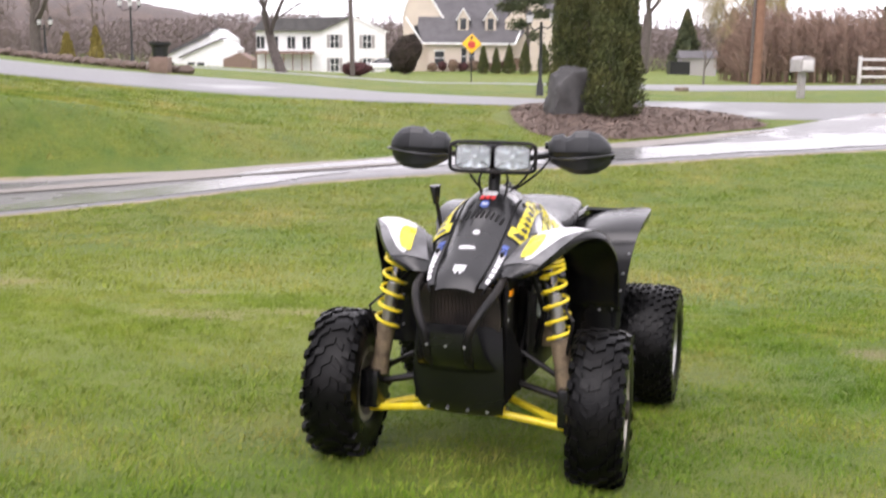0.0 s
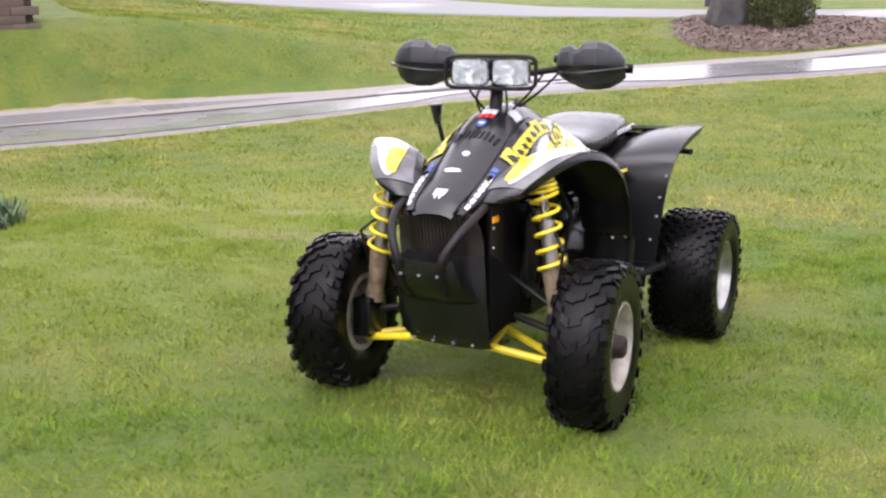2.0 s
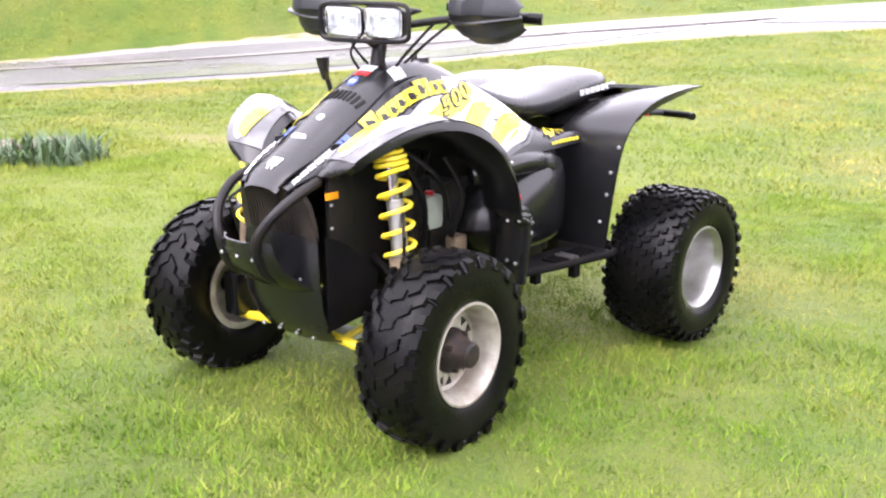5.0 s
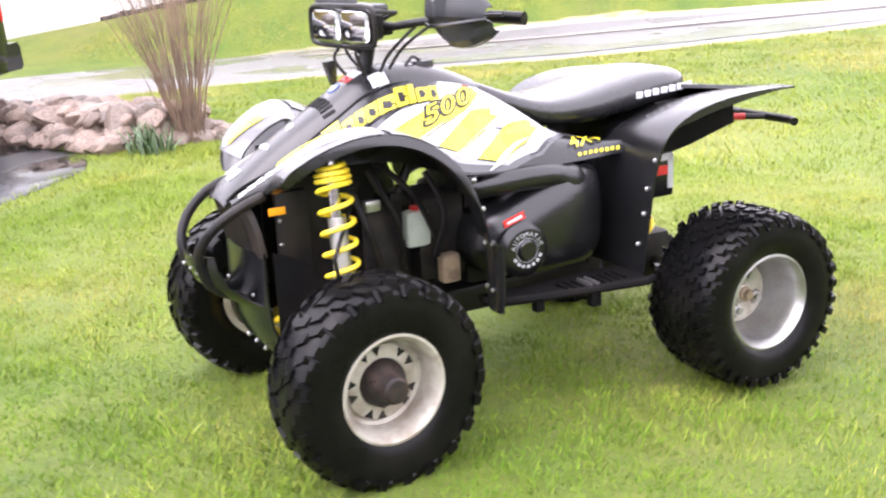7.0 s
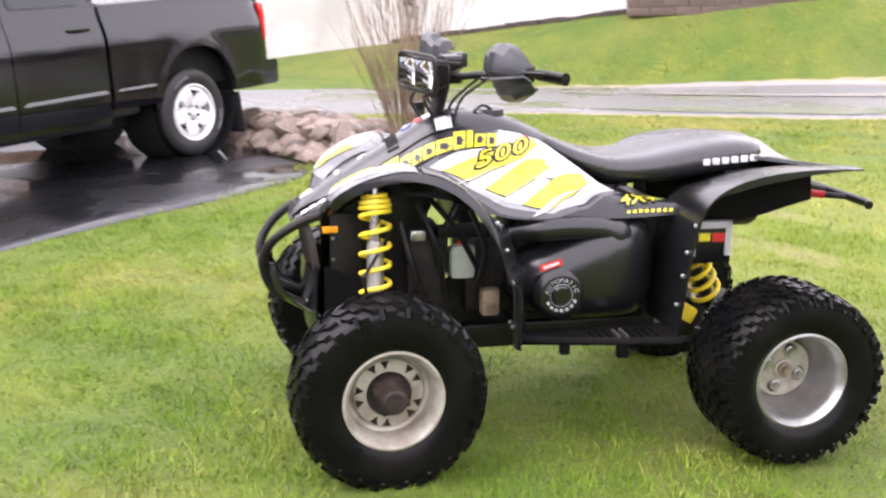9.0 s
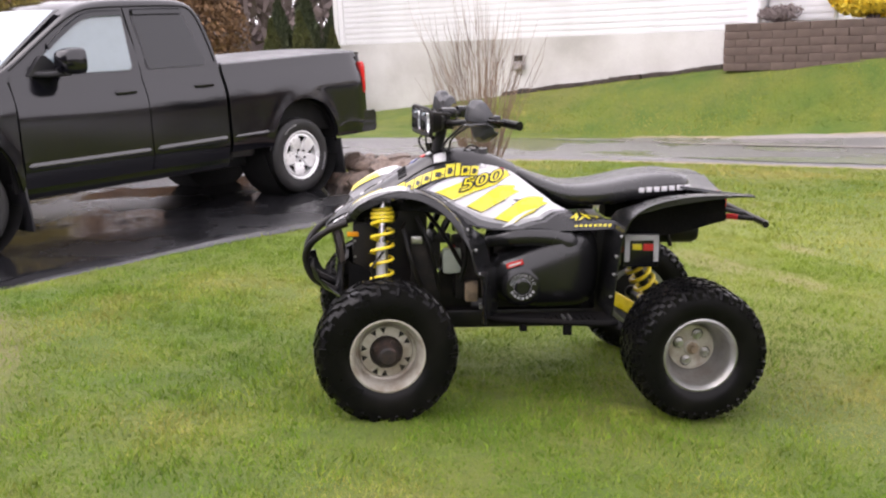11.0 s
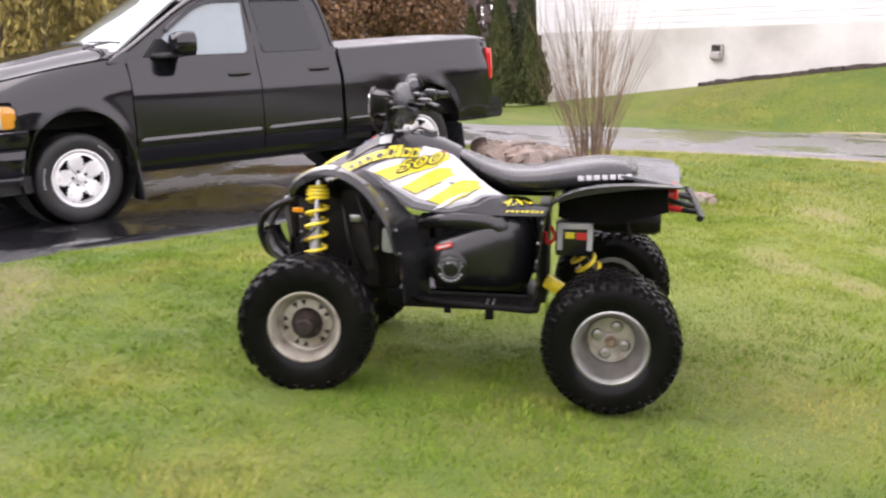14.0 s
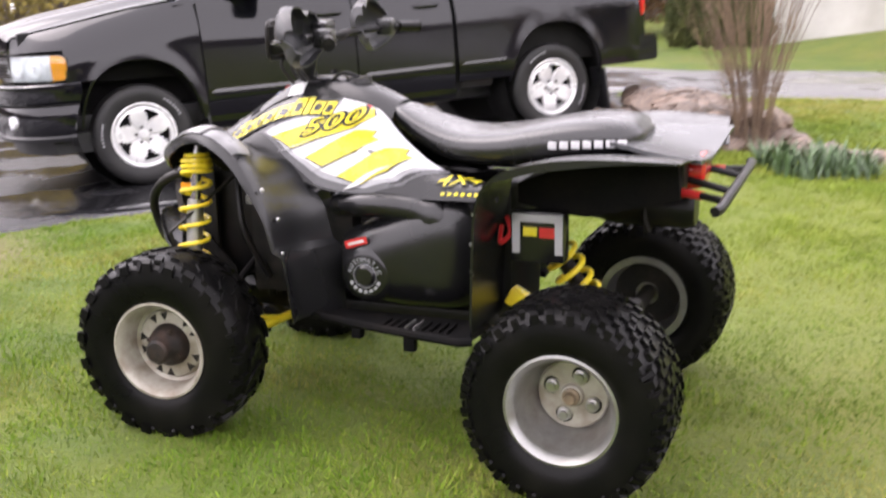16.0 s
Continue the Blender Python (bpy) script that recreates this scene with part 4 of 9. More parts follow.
def rear_rows():
    rows = []
    for p, q in zip(spline([(a[0], a[1], 0) for a in REAR], 5), spline([(a[2], a[3], 0) for a in REAR], 5)):
        row = []
        for k, t in enumerate((0, 0.15, 0.35, 0.55, 0.75, 0.9, 1.0, 1.0, 1.0)):
            drop = 0.045 * (1 - t) ** 2 * smooth(0.3, 0.5, -p.x)
            lip = 0.013 * max(0, k - 6) * (1 - 0.75 * smooth(0.55, 0.88, -p.x)) * (0.3 + 0.7 * smooth(0.36, 0.46, -p.x))
            row.append((p.x - 0.04 * (1 - t) * smooth(0.76, 0.905, -p.x) - lip * (1 - smooth(0.32, 0.48, -p.x)), lerp(q.x, q.y, t), p.y - drop - lip * smooth(0.32, 0.48, -p.x)))
        rows.append(row[::-1])
    return rows


both(lambda: add_sheet(bmesh.new(), rear_rows(), -0.005), "rear_fender", "plastic", atv, "black plastic rear fender with a kicked-up tip")


def fender_stay():
    bm = bmesh.new()
    add_prism(bm, [(-0.40, 0.80), (-0.56, 0.865), (-0.86, 0.868), (-0.868, 0.775), (-0.79, 0.755), (-0.68, 0.725), (-0.60, 0.71), (-0.50, 0.72), (-0.40, 0.74)], "y", 0.10, 0.225)
    return bm


both(fender_stay, "fender_liner", "board", atv, "black inner fender box under the rear fender")


# bolts on the guards and fenders
for s in (1, -1):
    for x, y, z in ((0.246, 0.475, 0.60), (0.238, 0.455, 0.455), (0.236, 0.42, 0.46), (0.236, 0.42, 0.59), (0.262, 0.46, 0.70), (0.298, 0.480, 0.79), (-0.325, 0.42, 0.58), (-0.33, 0.43, 0.66), (-0.345, 0.45, 0.75), (-0.318, 0.40, 0.48)):
        b2 = bmesh.new()
        bmesh.ops.create_icosphere(b2, subdivisions=1, radius=0.0075, matrix=Matrix.Translation((x + (0.008 if x > 0 else 0.0), s * y, z)))
        part("rivet", b2, "bolt", atv)

# seat
SEAT = [(0.085, 1.008, 0.955, 0.055), (0.03, 0.99, 0.92, 0.095), (-0.06, 0.955, 0.865, 0.135), (-0.17, 0.928, 0.83, 0.165), (-0.30, 0.934, 0.825, 0.182), (-0.43, 0.958, 0.835, 0.19), (-0.56, 0.978, 0.85, 0.186), (-0.66, 0.978, 0.86, 0.172), (-0.735, 0.962, 0.87, 0.14)]


def seat_bm():
    xs = [lerp(0.085, -0.735, k / 28) for k in range(29)]
    rev = sorted(SEAT)
    t, b, w = [(a[0], a[1]) for a in rev], [(a[0], a[2]) for a in rev], [(a[0], a[3]) for a in rev]
    secs = []
    for i, x in enumerate(xs):
        zt, zb, hw = curve_at(t, x), curve_at(b, x), curve_at(w, x)
        f = 1.0 if 0 < i < 28 else 0.6
        secs.append([(x, y, z) for y, z in rounded(0, (zt + zb) / 2, hw * f, (zt - zb) / 2 * f, 3.2, 24)])
    return add_loft(bmesh.new(), secs)


seat = part("seat", seat_bm(), "vinyl", atv, "long black vinyl saddle", angle=60)


def tail_bm():
    rows = []
    for x, w, z, dip in ((-0.66, 0.19, 0.925, 0.0), (-0.72, 0.23, 0.921, 0.006), (-0.78, 0.27, 0.916, 0.016), (-0.84, 0.30, 0.911, 0.026), (-0.90, 0.32, 0.908, 0.034), (-0.938, 0.328, 0.905, 0.036)):
        rows.append([(x + 0.012 * (1 - v * v) * (x < -0.88), v * w, z - dip * (1 - v * v) ** 1.5) for v in (-1, -0.85, -0.65, -0.4, -0.2, 0, 0.2, 0.4, 0.65, 0.85, 1)])
    return add_sheet(bmesh.new(), rows, -0.012)


part("tail_cowl", tail_bm(), "tail_grey", atv, "grey-black tail cowl behind the saddle")
# white lettering on the saddle's flank, as plain bars
for s in (1, -1):
    for k in range(7):
        x = -0.492 - 0.034 * k
        b2 = box((x, s * 0.1885, 0.906 + 0.0022 * k), (0.026, 0.006, 0.022), 0.003)
        part("lettering", b2, "decal_white", seat)

# --- flank graphics


def on_flank(outline, lift, side=1, mat="decal_yellow", parent=None, name="decal"):
    """A thin decal on the flank from (x, v) corners, cut finely so that it follows the curve."""
    bm = bmesh.new()
    vs = [bm.verts.new((x, v, 0)) for x, v in outline]
    bm.faces.new(vs)
    for cut in range(3):
        bmesh.ops.subdivide_edges(bm, edges=[e for e in bm.edges if (e.verts[0].co - e.verts[1].co).length > 0.06], cuts=1, use_grid_fill=True)
        bmesh.ops.triangulate(bm, faces=bm.faces[:])
    for v in bm.verts:
        p = panel_point(v.co.x, v.co.y, lift)
        v.co = (p.x, p.y * side, p.z)
    r = bmesh.ops.extrude_face_region(bm, geom=bm.faces[:])
    for v in (g for g in r["geom"] if isinstance(g, bmesh.types.BMVert)):
        v.co.y -= side * 0.003
    bmesh.ops.recalc_face_normals(bm, faces=bm.faces)
    return part(name, bm, mat, parent or atv, angle=30)


def grown(outline, by):
    """The outline pushed out from its middle, for a dark border."""
    cx, cz = sum(p[0] for p in outline) / len(outline), sum(p[1] for p in outline) / len(outline)
    out = []
    for x, z in outline:
        r = math.hypot(x - cx, z - cz)
        out.append((x + (x - cx) / r * by * 1.3, z + (z - cz) / r * by * 1.3))
    return out


def flank_v(x, z):
    """How far up the flank a height lies."""
    lo, hi = curve_at(low_z, x), curve_at(top_z, x)
    return min(0.99, max(0.01, (z - lo) / (hi - lo)))


def on_side(outline, lift, side, mat, name="decal"):
    """A decal from (x, z) corners as they stand in side view."""
    return on_flank([(x, flank_v(x, z)) for x, z in outline], lift, side, mat, name=name)

def text_mesh(body, size, shear=0.0, fat=0.0):
    c = bpy.data.curves.new("lettering", "FONT")
    c.offset = fat
    c.body, c.size, c.shear, c.align_x, c.align_y, c.resolution_u = body, size, shear, "CENTER", "CENTER", 3
    ob = new("lettering", c)
    dg = bpy.context.evaluated_depsgraph_get()
    me = bpy.data.meshes.new_from_object(ob.evaluated_get(dg))
    bpy.data.objects.remove(ob)
    bm = bmesh.new()
    bm.from_mesh(me)
    bpy.data.meshes.remove(me)
    return bm


def side_text(body, size, wide, x0, z0, slope, lift, fat, mat, s, shear=0.2):
    """Lettering on the flank that climbs towards the tail."""
    bm = text_mesh(body, size, shear, fat)
    bmesh.ops.triangulate(bm, faces=bm.faces[:])
    for v in bm.verts:
        u = v.co.x * wide
        x = x0 - s * u
        p = panel_point(x, flank_v(x, z0 + (x0 - x) * slope + v.co.y), lift)
        v.co = (p.x, p.y * s, p.z)
    r = bmesh.ops.extrude_face_region(bm, geom=bm.faces[:])
    for v in (g for g in r["geom"] if isinstance(g, bmesh.types.BMVert)):
        v.co.y -= s * 0.003
    bmesh.ops.recalc_face_normals(bm, faces=bm.faces)
    part("lettering", bm, mat, atv, angle=30)


BANDS = [[(0.420, 0.893), (0.340, 0.862), (0.255, 0.893), (0.150, 0.925), (0.090, 0.962), (0.100, 0.985), (0.200, 0.965), (0.320, 0.928)],
         [(0.285, 0.840), (0.222, 0.816), (0.120, 0.860), (0.052, 0.893), (0.078, 0.902), (0.070, 0.918), (0.140, 0.916), (0.210, 0.880)],
         [(0.168, 0.792), (0.082, 0.773), (0.000, 0.812), (-0.072, 0.848), (-0.044, 0.856), (-0.052, 0.873), (0.020, 0.870), (0.090, 0.835)]]
FIELD = [(0.445, 0.902), (0.33, 0.852), (0.22, 0.803), (0.08, 0.778), (-0.02, 0.795), (-0.150, 0.842), (-0.06, 0.885), (0.03, 0.945), (0.085, 0.99), (0.20, 0.998), (0.30, 0.965), (0.40, 0.925)]
# the letters of the model name as plain blocks: width, height, and where the dark counter lies
LETTERS = [(0.050, 1.0, 0.5), (0.034, 0.74, 0.45), (0.030, 0.74, 0.25), (0.036, 0.74, 0.4), (0.054, 0.74, 0.3), (0.038, 1.0, 0.35), (0.020, 1.0, 0.0), (0.036, 0.74, 0.55), (0.032, 0.78, 0.3)]
name_top = [(0.22, 1.014), (0.30, 1.016), (0.40, 1.002), (0.48, 0.972), (0.55, 0.933), (0.62, 0.894)]
for s in (1, -1):
    # the printed white fades to black through two greys
    on_side(grown(FIELD, 0.030), 0.0012, s, "decal_dim")
    on_side(grown(FIELD, 0.012), 0.0024, s, "decal_grey")
    on_side(FIELD, 0.0036, s, "decal_white")
    for band in BANDS:
        on_side(grown(band, 0.003), 0.0050, s, "decal_black")
        on_side(band, 0.0076, s, "decal_yellow")
    for tip in ([(0.392, 0.852), (0.345, 0.862), (0.235, 0.902)], [(0.268, 0.800), (0.228, 0.815), (0.10, 0.872)], [(0.140, 0.756), (0.088, 0.771), (-0.02, 0.826)]):
        on_side(tip, 0.0092, s, "decal_white")
    x = 0.606
    for wide, tall, hole in LETTERS:
        mid, lean, end = x - wide / 2, 0.010, x - wide
        drop = (tall - 1.0) * 0.052

        def rim_z(q, off):
            return curve_at(name_top, q) + off
        block = [(x, rim_z(x, -0.054)), (mid, rim_z(mid, -0.053)), (end, rim_z(end, -0.052)), (end - lean, rim_z(end - lean, drop)), (mid - lean, rim_z(mid - lean, drop)), (x - lean, rim_z(x - lean, drop))]
        on_side([(q + (0.0035 if q > mid else -0.0010), z + (0.005 if k > 2 else -0.005)) for k, (q, z) in enumerate(block)], 0.0052, s, "decal_black")
        on_side(block, 0.0080, s, "decal_yellow")
        lo, hi = rim_z(mid, -0.053), rim_z(mid, drop)
        if hole:
            zc, hw, hh = lerp(lo, hi, 0.5 + 0.3 * (hole - 0.5)), 0.24 * wide, 0.27 * (hi - lo)
            on_side([(mid + hw - 0.001, zc - hh), (mid - hw - 0.001, zc - hh), (mid - hw - 0.006, zc + hh), (mid + hw - 0.006, zc + hh)], 0.0102, s, "decal_black")
            on_side([(mid - hw - 0.001, zc - hh * 0.2), (end + 0.001, zc - hh * 0.2), (end - 0.001, zc + hh * 0.25), (mid - hw - 0.003, zc + hh * 0.25)], 0.0102, s, "decal_black")
        x -= wide + 0.0055
    # the displacement: yellow figures in a black outline
    side_text("500", 0.066, 1.95, 0.222, 0.938, 0.27, 0.0102, 0.0042, "decal_black", s)
    side_text("500", 0.066, 1.95, 0.222, 0.938, 0.27, 0.0128, -0.0004, "decal_yellow", s)
    # the rear badge over a row of small bars
    side_text("4X4", 0.044, 1.75, -0.225, 0.787, 0.06, 0.0040, 0.0030, "decal_black", s)
    side_text("4X4", 0.044, 1.75, -0.225, 0.787, 0.06, 0.0066, -0.0002, "decal_yellow", s)
    for k in range(8):
        x = -0.185 - 0.021 * k
        on_side([(x + 0.006, 0.7545), (x - 0.006, 0.7555), (x - 0.007, 0.7605), (x + 0.005, 0.7595)], 0.004, s, "decal_yellow")
    # sponsor strip low on the nose
    for k in range(8):
        x = 0.850 - 0.027 * k
        on_flank([(x + 0.010, 0.52 + 0.03 * k), (x - 0.011, 0.52 + 0.03 * k), (x - 0.014, 0.78 + 0.022 * k), (x + 0.007, 0.78 + 0.022 * k)], 0.004, s, "decal_blue" if k > 5 else "decal_white")
    # small red-edged lettering under the tank, as bars
    for k in range(5):
        x = 0.205 - 0.021 * k
        on_flank([(x + 0.008, 0.935), (x - 0.009, 0.935), (x - 0.011, 0.985), (x + 0.006, 0.985)], 0.004, s, "decal_white" if k < 4 else "decal_red")

# hood stickers and vents


def on_hood(outline, lift, mat, name="decal"):
    bm = bmesh.new()
    bm.faces.new([bm.verts.new((x, v, 0)) for x, v in outline])
    bmesh.ops.subdivide_edges(bm, edges=bm.edges[:], cuts=3, use_grid_fill=True)
    bmesh.ops.triangulate(bm, faces=bm.faces[:])
    for v in bm.verts:
        p = hood_point(v.co.x, v.co.y)
        v.co = p + Vector((0.5, 0, 0.86)) * lift
    r = bmesh.ops.extrude_face_region(bm, geom=bm.faces[:])
    for v in (g for g in r["geom"] if isinstance(g, bmesh.types.BMVert)):
        v.co.z -= 0.003
    bmesh.ops.recalc_face_normals(bm, faces=bm.faces)
    return part(name, bm, mat, atv, angle=30)


# flat near-black strips: the dark inside of the vents is painted on
for k in range(9):
    v = -0.72 + 0.18 * k
    on_hood([(0.572, v - 0.02), (0.572, v + 0.06), (0.536, v + 0.11), (0.536, v + 0.03)], 0.003, "gap", "vent")
for k in range(3):
    v = -0.30 + 0.20 * k
    on_hood([(0.468, v), (0.468, v + 0.15), (0.450, v + 0.16), (0.450, v + 0.01)], 0.003, "decal_red")
    on_hood([(0.445, v - 0.02), (0.445, v + 0.16), (0.418, v + 0.17), (0.418, v - 0.01)], 0.003, "decal_white")
on_hood([(0.512, -0.16), (0.516, -0.04), (0.512, 0.10), (0.495, 0.14), (0.483, 0.06), (0.480, -0.08), (0.487, -0.18), (0.500, -0.20)], 0.003, "decal_blue")
on_hood([(0.504, -0.12), (0.504, 0.06), (0.496, 0.08), (0.496, -0.12)], 0.0055, "decal_white")
on_hood([(0.415, 0.60), (0.415, 0.97), (0.362, 0.97), (0.362, 0.60)], 0.003, "decal_white", "label_plate")
on_hood([(0.662, 0.06), (0.660, 0.18), (0.652, 0.22), (0.643, 0.18), (0.640, 0.06), (0.644, -0.03), (0.652, -0.06), (0.659, -0.01)], 0.003, "decal_white")
on_hood([(0.738, -0.28), (0.737, 0.10), (0.733, 0.30), (0.724, 0.22), (0.722, -0.10), (0.724, -0.34), (0.730, -0.38)], 0.003, "decal_white")
for k in range(5):
    on_hood([(0.84 + 0.012 * (k % 2), -0.28 + 0.10 * k), (0.84 + 0.012 * (k % 2), -0.20 + 0.10 * k), (0.815, -0.17 + 0.10 * k), (0.815, -0.25 + 0.10 * k)], 0.003, "decal_white")

# yellow and white flashes on the front fenders, over a mottled grey layer
for s in (1, -1):
    rows = fender_rows(ARCH, 5, 0.05, 0.012)
    flashes = (("fender_grey", 0.0030, ((7, 1.0, 7.0), (12, 1.0, 7.0), (20, 1.0, 7.0), (27, 1.0, 7.0))), ("fender_grey", 0.0030, ((28, 3.0, 7.0), (32, 3.0, 7.0), (36, 4.0, 7.0))),
               ("decal_white", 0.0056, ((8, 3.9, 4.2), (9, 3.5, 4.6), (14, 2.9, 5.0), (19, 2.3, 5.4), (23, 2.0, 6.3), (26, 3.6, 6.8))), ("decal_yellow", 0.0082, ((9, 3.1, 3.5), (10, 2.9, 4.1), (15, 2.4, 4.0), (19, 2.0, 3.5), (20, 2.0, 3.1))))
    for mat, up, edges in flashes:
        grid = []
        for i in range(edges[0][0], edges[-1][0] + 1):
            j0, j1 = curve_at([(e[0], e[1]) for e in edges], i), curve_at([(e[0], e[2]) for e in edges], i)
            row = []
            for k in range(7):
                j = lerp(j0, j1, k / 6)
                n = min(8, int(j))
                row.append(Vector(rows[i][n]).lerp(Vector(rows[i][n + 1]), j - n))
            grid.append([Vector((p.x + up * 0.4, p.y * s, p.z + up)) for p in (row if s > 0 else row[::-1])])
        part("decal", add_sheet(bmesh.new(), grid, 0.002), mat, atv)

# --- nose, radiator, skid plate, bumper
part("radiator", add_sheet(bmesh.new(), [[(x - 0.012 * abs(v) ** 3, v * w, z) for v in (1, 0.8, 0.4, 0, -0.4, -0.8, -1)] for x, z, w in ((0.872, 0.744, 0.125), (0.858, 0.70, 0.152), (0.846, 0.64, 0.160), (0.838, 0.585, 0.160))], -0.02), "mud_grille", atv, "muddy brown-black radiator grille under the nose")
for k in range(16):
    part("fin", tube([(0.872, (-0.105 + 0.014 * k) * 0.95, 0.735), (0.852, -0.105 + 0.014 * k, 0.66), (0.842, -0.105 + 0.014 * k, 0.60)], 0.0026, 4), "mud_grille", atv)
both(lambda: box((0.725, 0.16, 0.60), (0.10, 0.02, 0.34), 0.008), "radiator_side", "steel_black", atv)


def skid():
    rows = []
    for x, z, w in ((0.842, 0.60, 0.158), (0.846, 0.54, 0.165), (0.848, 0.46, 0.170), (0.84, 0.38, 0.172), (0.815, 0.31, 0.168), (0.775, 0.262, 0.155), (0.70, 0.235, 0.14), (0.55, 0.225, 0.13)):
        rows.append([(x - 0.03 * abs(v) ** 3, v * w, z) for v in (-1, -0.8, -0.55, -0.25, 0, 0.25, 0.55, 0.8, 1)])
    return add_sheet(bmesh.new(), rows, -0.008)


part("bumper_plate", add_sheet(bmesh.new(), [[(x - 0.05 * abs(v) ** 3, v * w, z) for v in (1, 0.85, 0.6, 0.3, 0, -0.3, -0.6, -0.85, -1)] for x, z, w in ((0.998, 0.600, 0.105), (0.994, 0.565, 0.115), (0.972, 0.51, 0.128), (0.915, 0.46, 0.145), (0.862, 0.43, 0.162))], -0.006), "plastic", atv, "black bumper plate between the tubes")
for y in (-0.07, 0.0, 0.07):
    b2 = bmesh.new()
    bmesh.ops.create_icosphere(b2, subdivisions=1, radius=0.007, matrix=Matrix.Translation((0.988, y, 0.552)))
    part("rivet", b2, "bolt", atv)
part("skid_plate", skid(), "plastic", atv, "black plastic front skid plate with bolts")
# plate sides in matte black: their shade is put into the material
both(lambda: add_sheet(bmesh.new(), [[(lerp(0.795, 0.60, j / 4), 0.168 + 0.004 * j, lerp(zt, zb, k / 4) + 0.02 * j * (1 if k == 4 else 0)) for k in range(5)] for j, zt, zb in ((0, 0.60, 0.30), (1, 0.58, 0.29), (2, 0.55, 0.28), (3, 0.50, 0.27), (4, 0.46, 0.27))], 0.006), "skid_side", "board", atv)
for y in (-0.12, -0.045, 0.035, 0.11):
    for x, z in ((0.842, 0.47), (0.80, 0.272)):
        b2 = bmesh.new()
        bmesh.ops.create_icosphere(b2, subdivisions=1, radius=0.008, matrix=Matrix.Translation((x, y, z)))
        part("rivet", b2, "bolt", atv)
for z in (0.69, 0.62, 0.55, 0.48):
    for s in (1, -1):
        b2 = bmesh.new()
        bmesh.ops.create_icosphere(b2, subdivisions=1, radius=0.007, matrix=Matrix.Translation((0.765, s * 0.168, z)))
        part("rivet", b2, "bolt", atv)
both(lambda: tube(spline([(0.80, 0.155, 0.765), (0.88, 0.15, 0.735), (0.955, 0.12, 0.675), (0.985, 0.085, 0.60), (0.955, 0.075, 0.51), (0.885, 0.075, 0.465), (0.83, 0.08, 0.44)], 6), 0.0155, 10), "bumper_tube", "steel_black", atv, "black tubular front bumper")
both(lambda: box((0.775, 0.182, 0.722), (0.05, 0.006, 0.022), 0.003), "reflector", "amber", atv, "amber side reflector")

# --- suspension


def spring_points(a, b, radius, turns, steps=16, tight=3.4, pitch=0.05):
    a, b = Vector(a), Vector(b)
    d = (b - a).normalized()
    u = d.orthogonal().normalized()
    w = d.cross(u)
    n = int(turns * steps)
    out = []
    for k in range(n + 1):
        t = k / n
        r = radius * (0.72 + 0.28 * min(1.0, t * 5))
        p = t * turns
        # the top coils lie closer together
        f = pitch * p if p < tight else lerp(pitch * tight, 1.0, (p - tight) / (turns - tight))
        out.append(a.lerp(b, f) + (u * math.cos(2 * math.pi * p) + w * math.sin(2 * math.pi * p)) * r)
    return out


both(lambda: tube(spring_points((0.648, 0.296, 0.855), (0.655, 0.345, 0.535), 0.046, 8.0), 0.0072, 7), "front_spring", "yellow", atv, "yellow coil spring")
both(lambda: tube([(0.648, 0.292, 0.88), (0.652, 0.325, 0.66)], 0.017, 12), "damper_rod", "chrome", atv)
both(lambda: tube([(0.652, 0.318, 0.71), (0.655, 0.345, 0.53)], 0.026, 12), "damper", "alloy", atv)
both(lambda: tube([(0.655, 0.345, 0.545), (0.655, 0.362, 0.42), (0.652, 0.372, 0.35)], [0.038, 0.032, 0.036], 14), "strut", "rust", atv, "muddy strut tube")
both(lambda: box((0.655, 0.392, 0.29), (0.13, 0.075, 0.15), 0.012), "knuckle_shield", "plastic", atv, "black knuckle shield")
both(lambda: add_tube(add_tube(tube([(0.72, 0.05, 0.262), (0.665, 0.40, 0.205)], 0.0150, 10), [(0.47, 0.05, 0.268), (0.64, 0.40, 0.205)], 0.0150, 10), [(0.50, 0.10, 0.260), (0.70, 0.14, 0.250)], 0.012, 8), "a_arm", "yellow", atv, "yellow tubular a-arm")
both(lambda: tube([(0.60, 0.12, 0.36), (0.645, 0.42, 0.30)], 0.014, 8), "drive_shaft", "steel_black", atv)
both(lambda: tube([(0.55, 0.10, 0.50), (0.58, 0.40, 0.34)], 0.011, 8), "tie_rod", "steel_black", atv)
both(lambda: tube([(0.66, 0.36, 0.40), (0.70, 0.40, 0.62), (0.55, 0.24, 0.78)], 0.006, 6), "brake_hose", "steel_black", atv)
part("rear_spring", tube(spring_points((-0.475, 0.115, 0.60), (-0.585, 0.075, 0.40), 0.050, 5.0, 16, 0.5, 0.1), 0.0095, 8), "yellow", atv, "yellow rear coil spring")
part("rear_damper", tube([(-0.455, 0.12, 0.635), (-0.60, 0.07, 0.37)], 0.024, 12), "steel_black", atv)


def swing():
    bm = bmesh.new()
    add_box(bm, (-0.42, 0.150, 0.398), (0.17, 0.05, 0.058), 0.01, Euler((0, radians(-30), 0)).to_matrix())
    return bm


part("swing_arm", swing(), "yellow", atv, "yellow box-section swing arm")
part("rear_axle", tube([(-0.645, -0.50, 0.284), (-0.645, 0.50, 0.284)], 0.026, 12), "under", atv)
part("rear_sprocket_housing", box((-0.62, 0.0, 0.31), (0.20, 0.16, 0.17), 0.03), "under", atv)

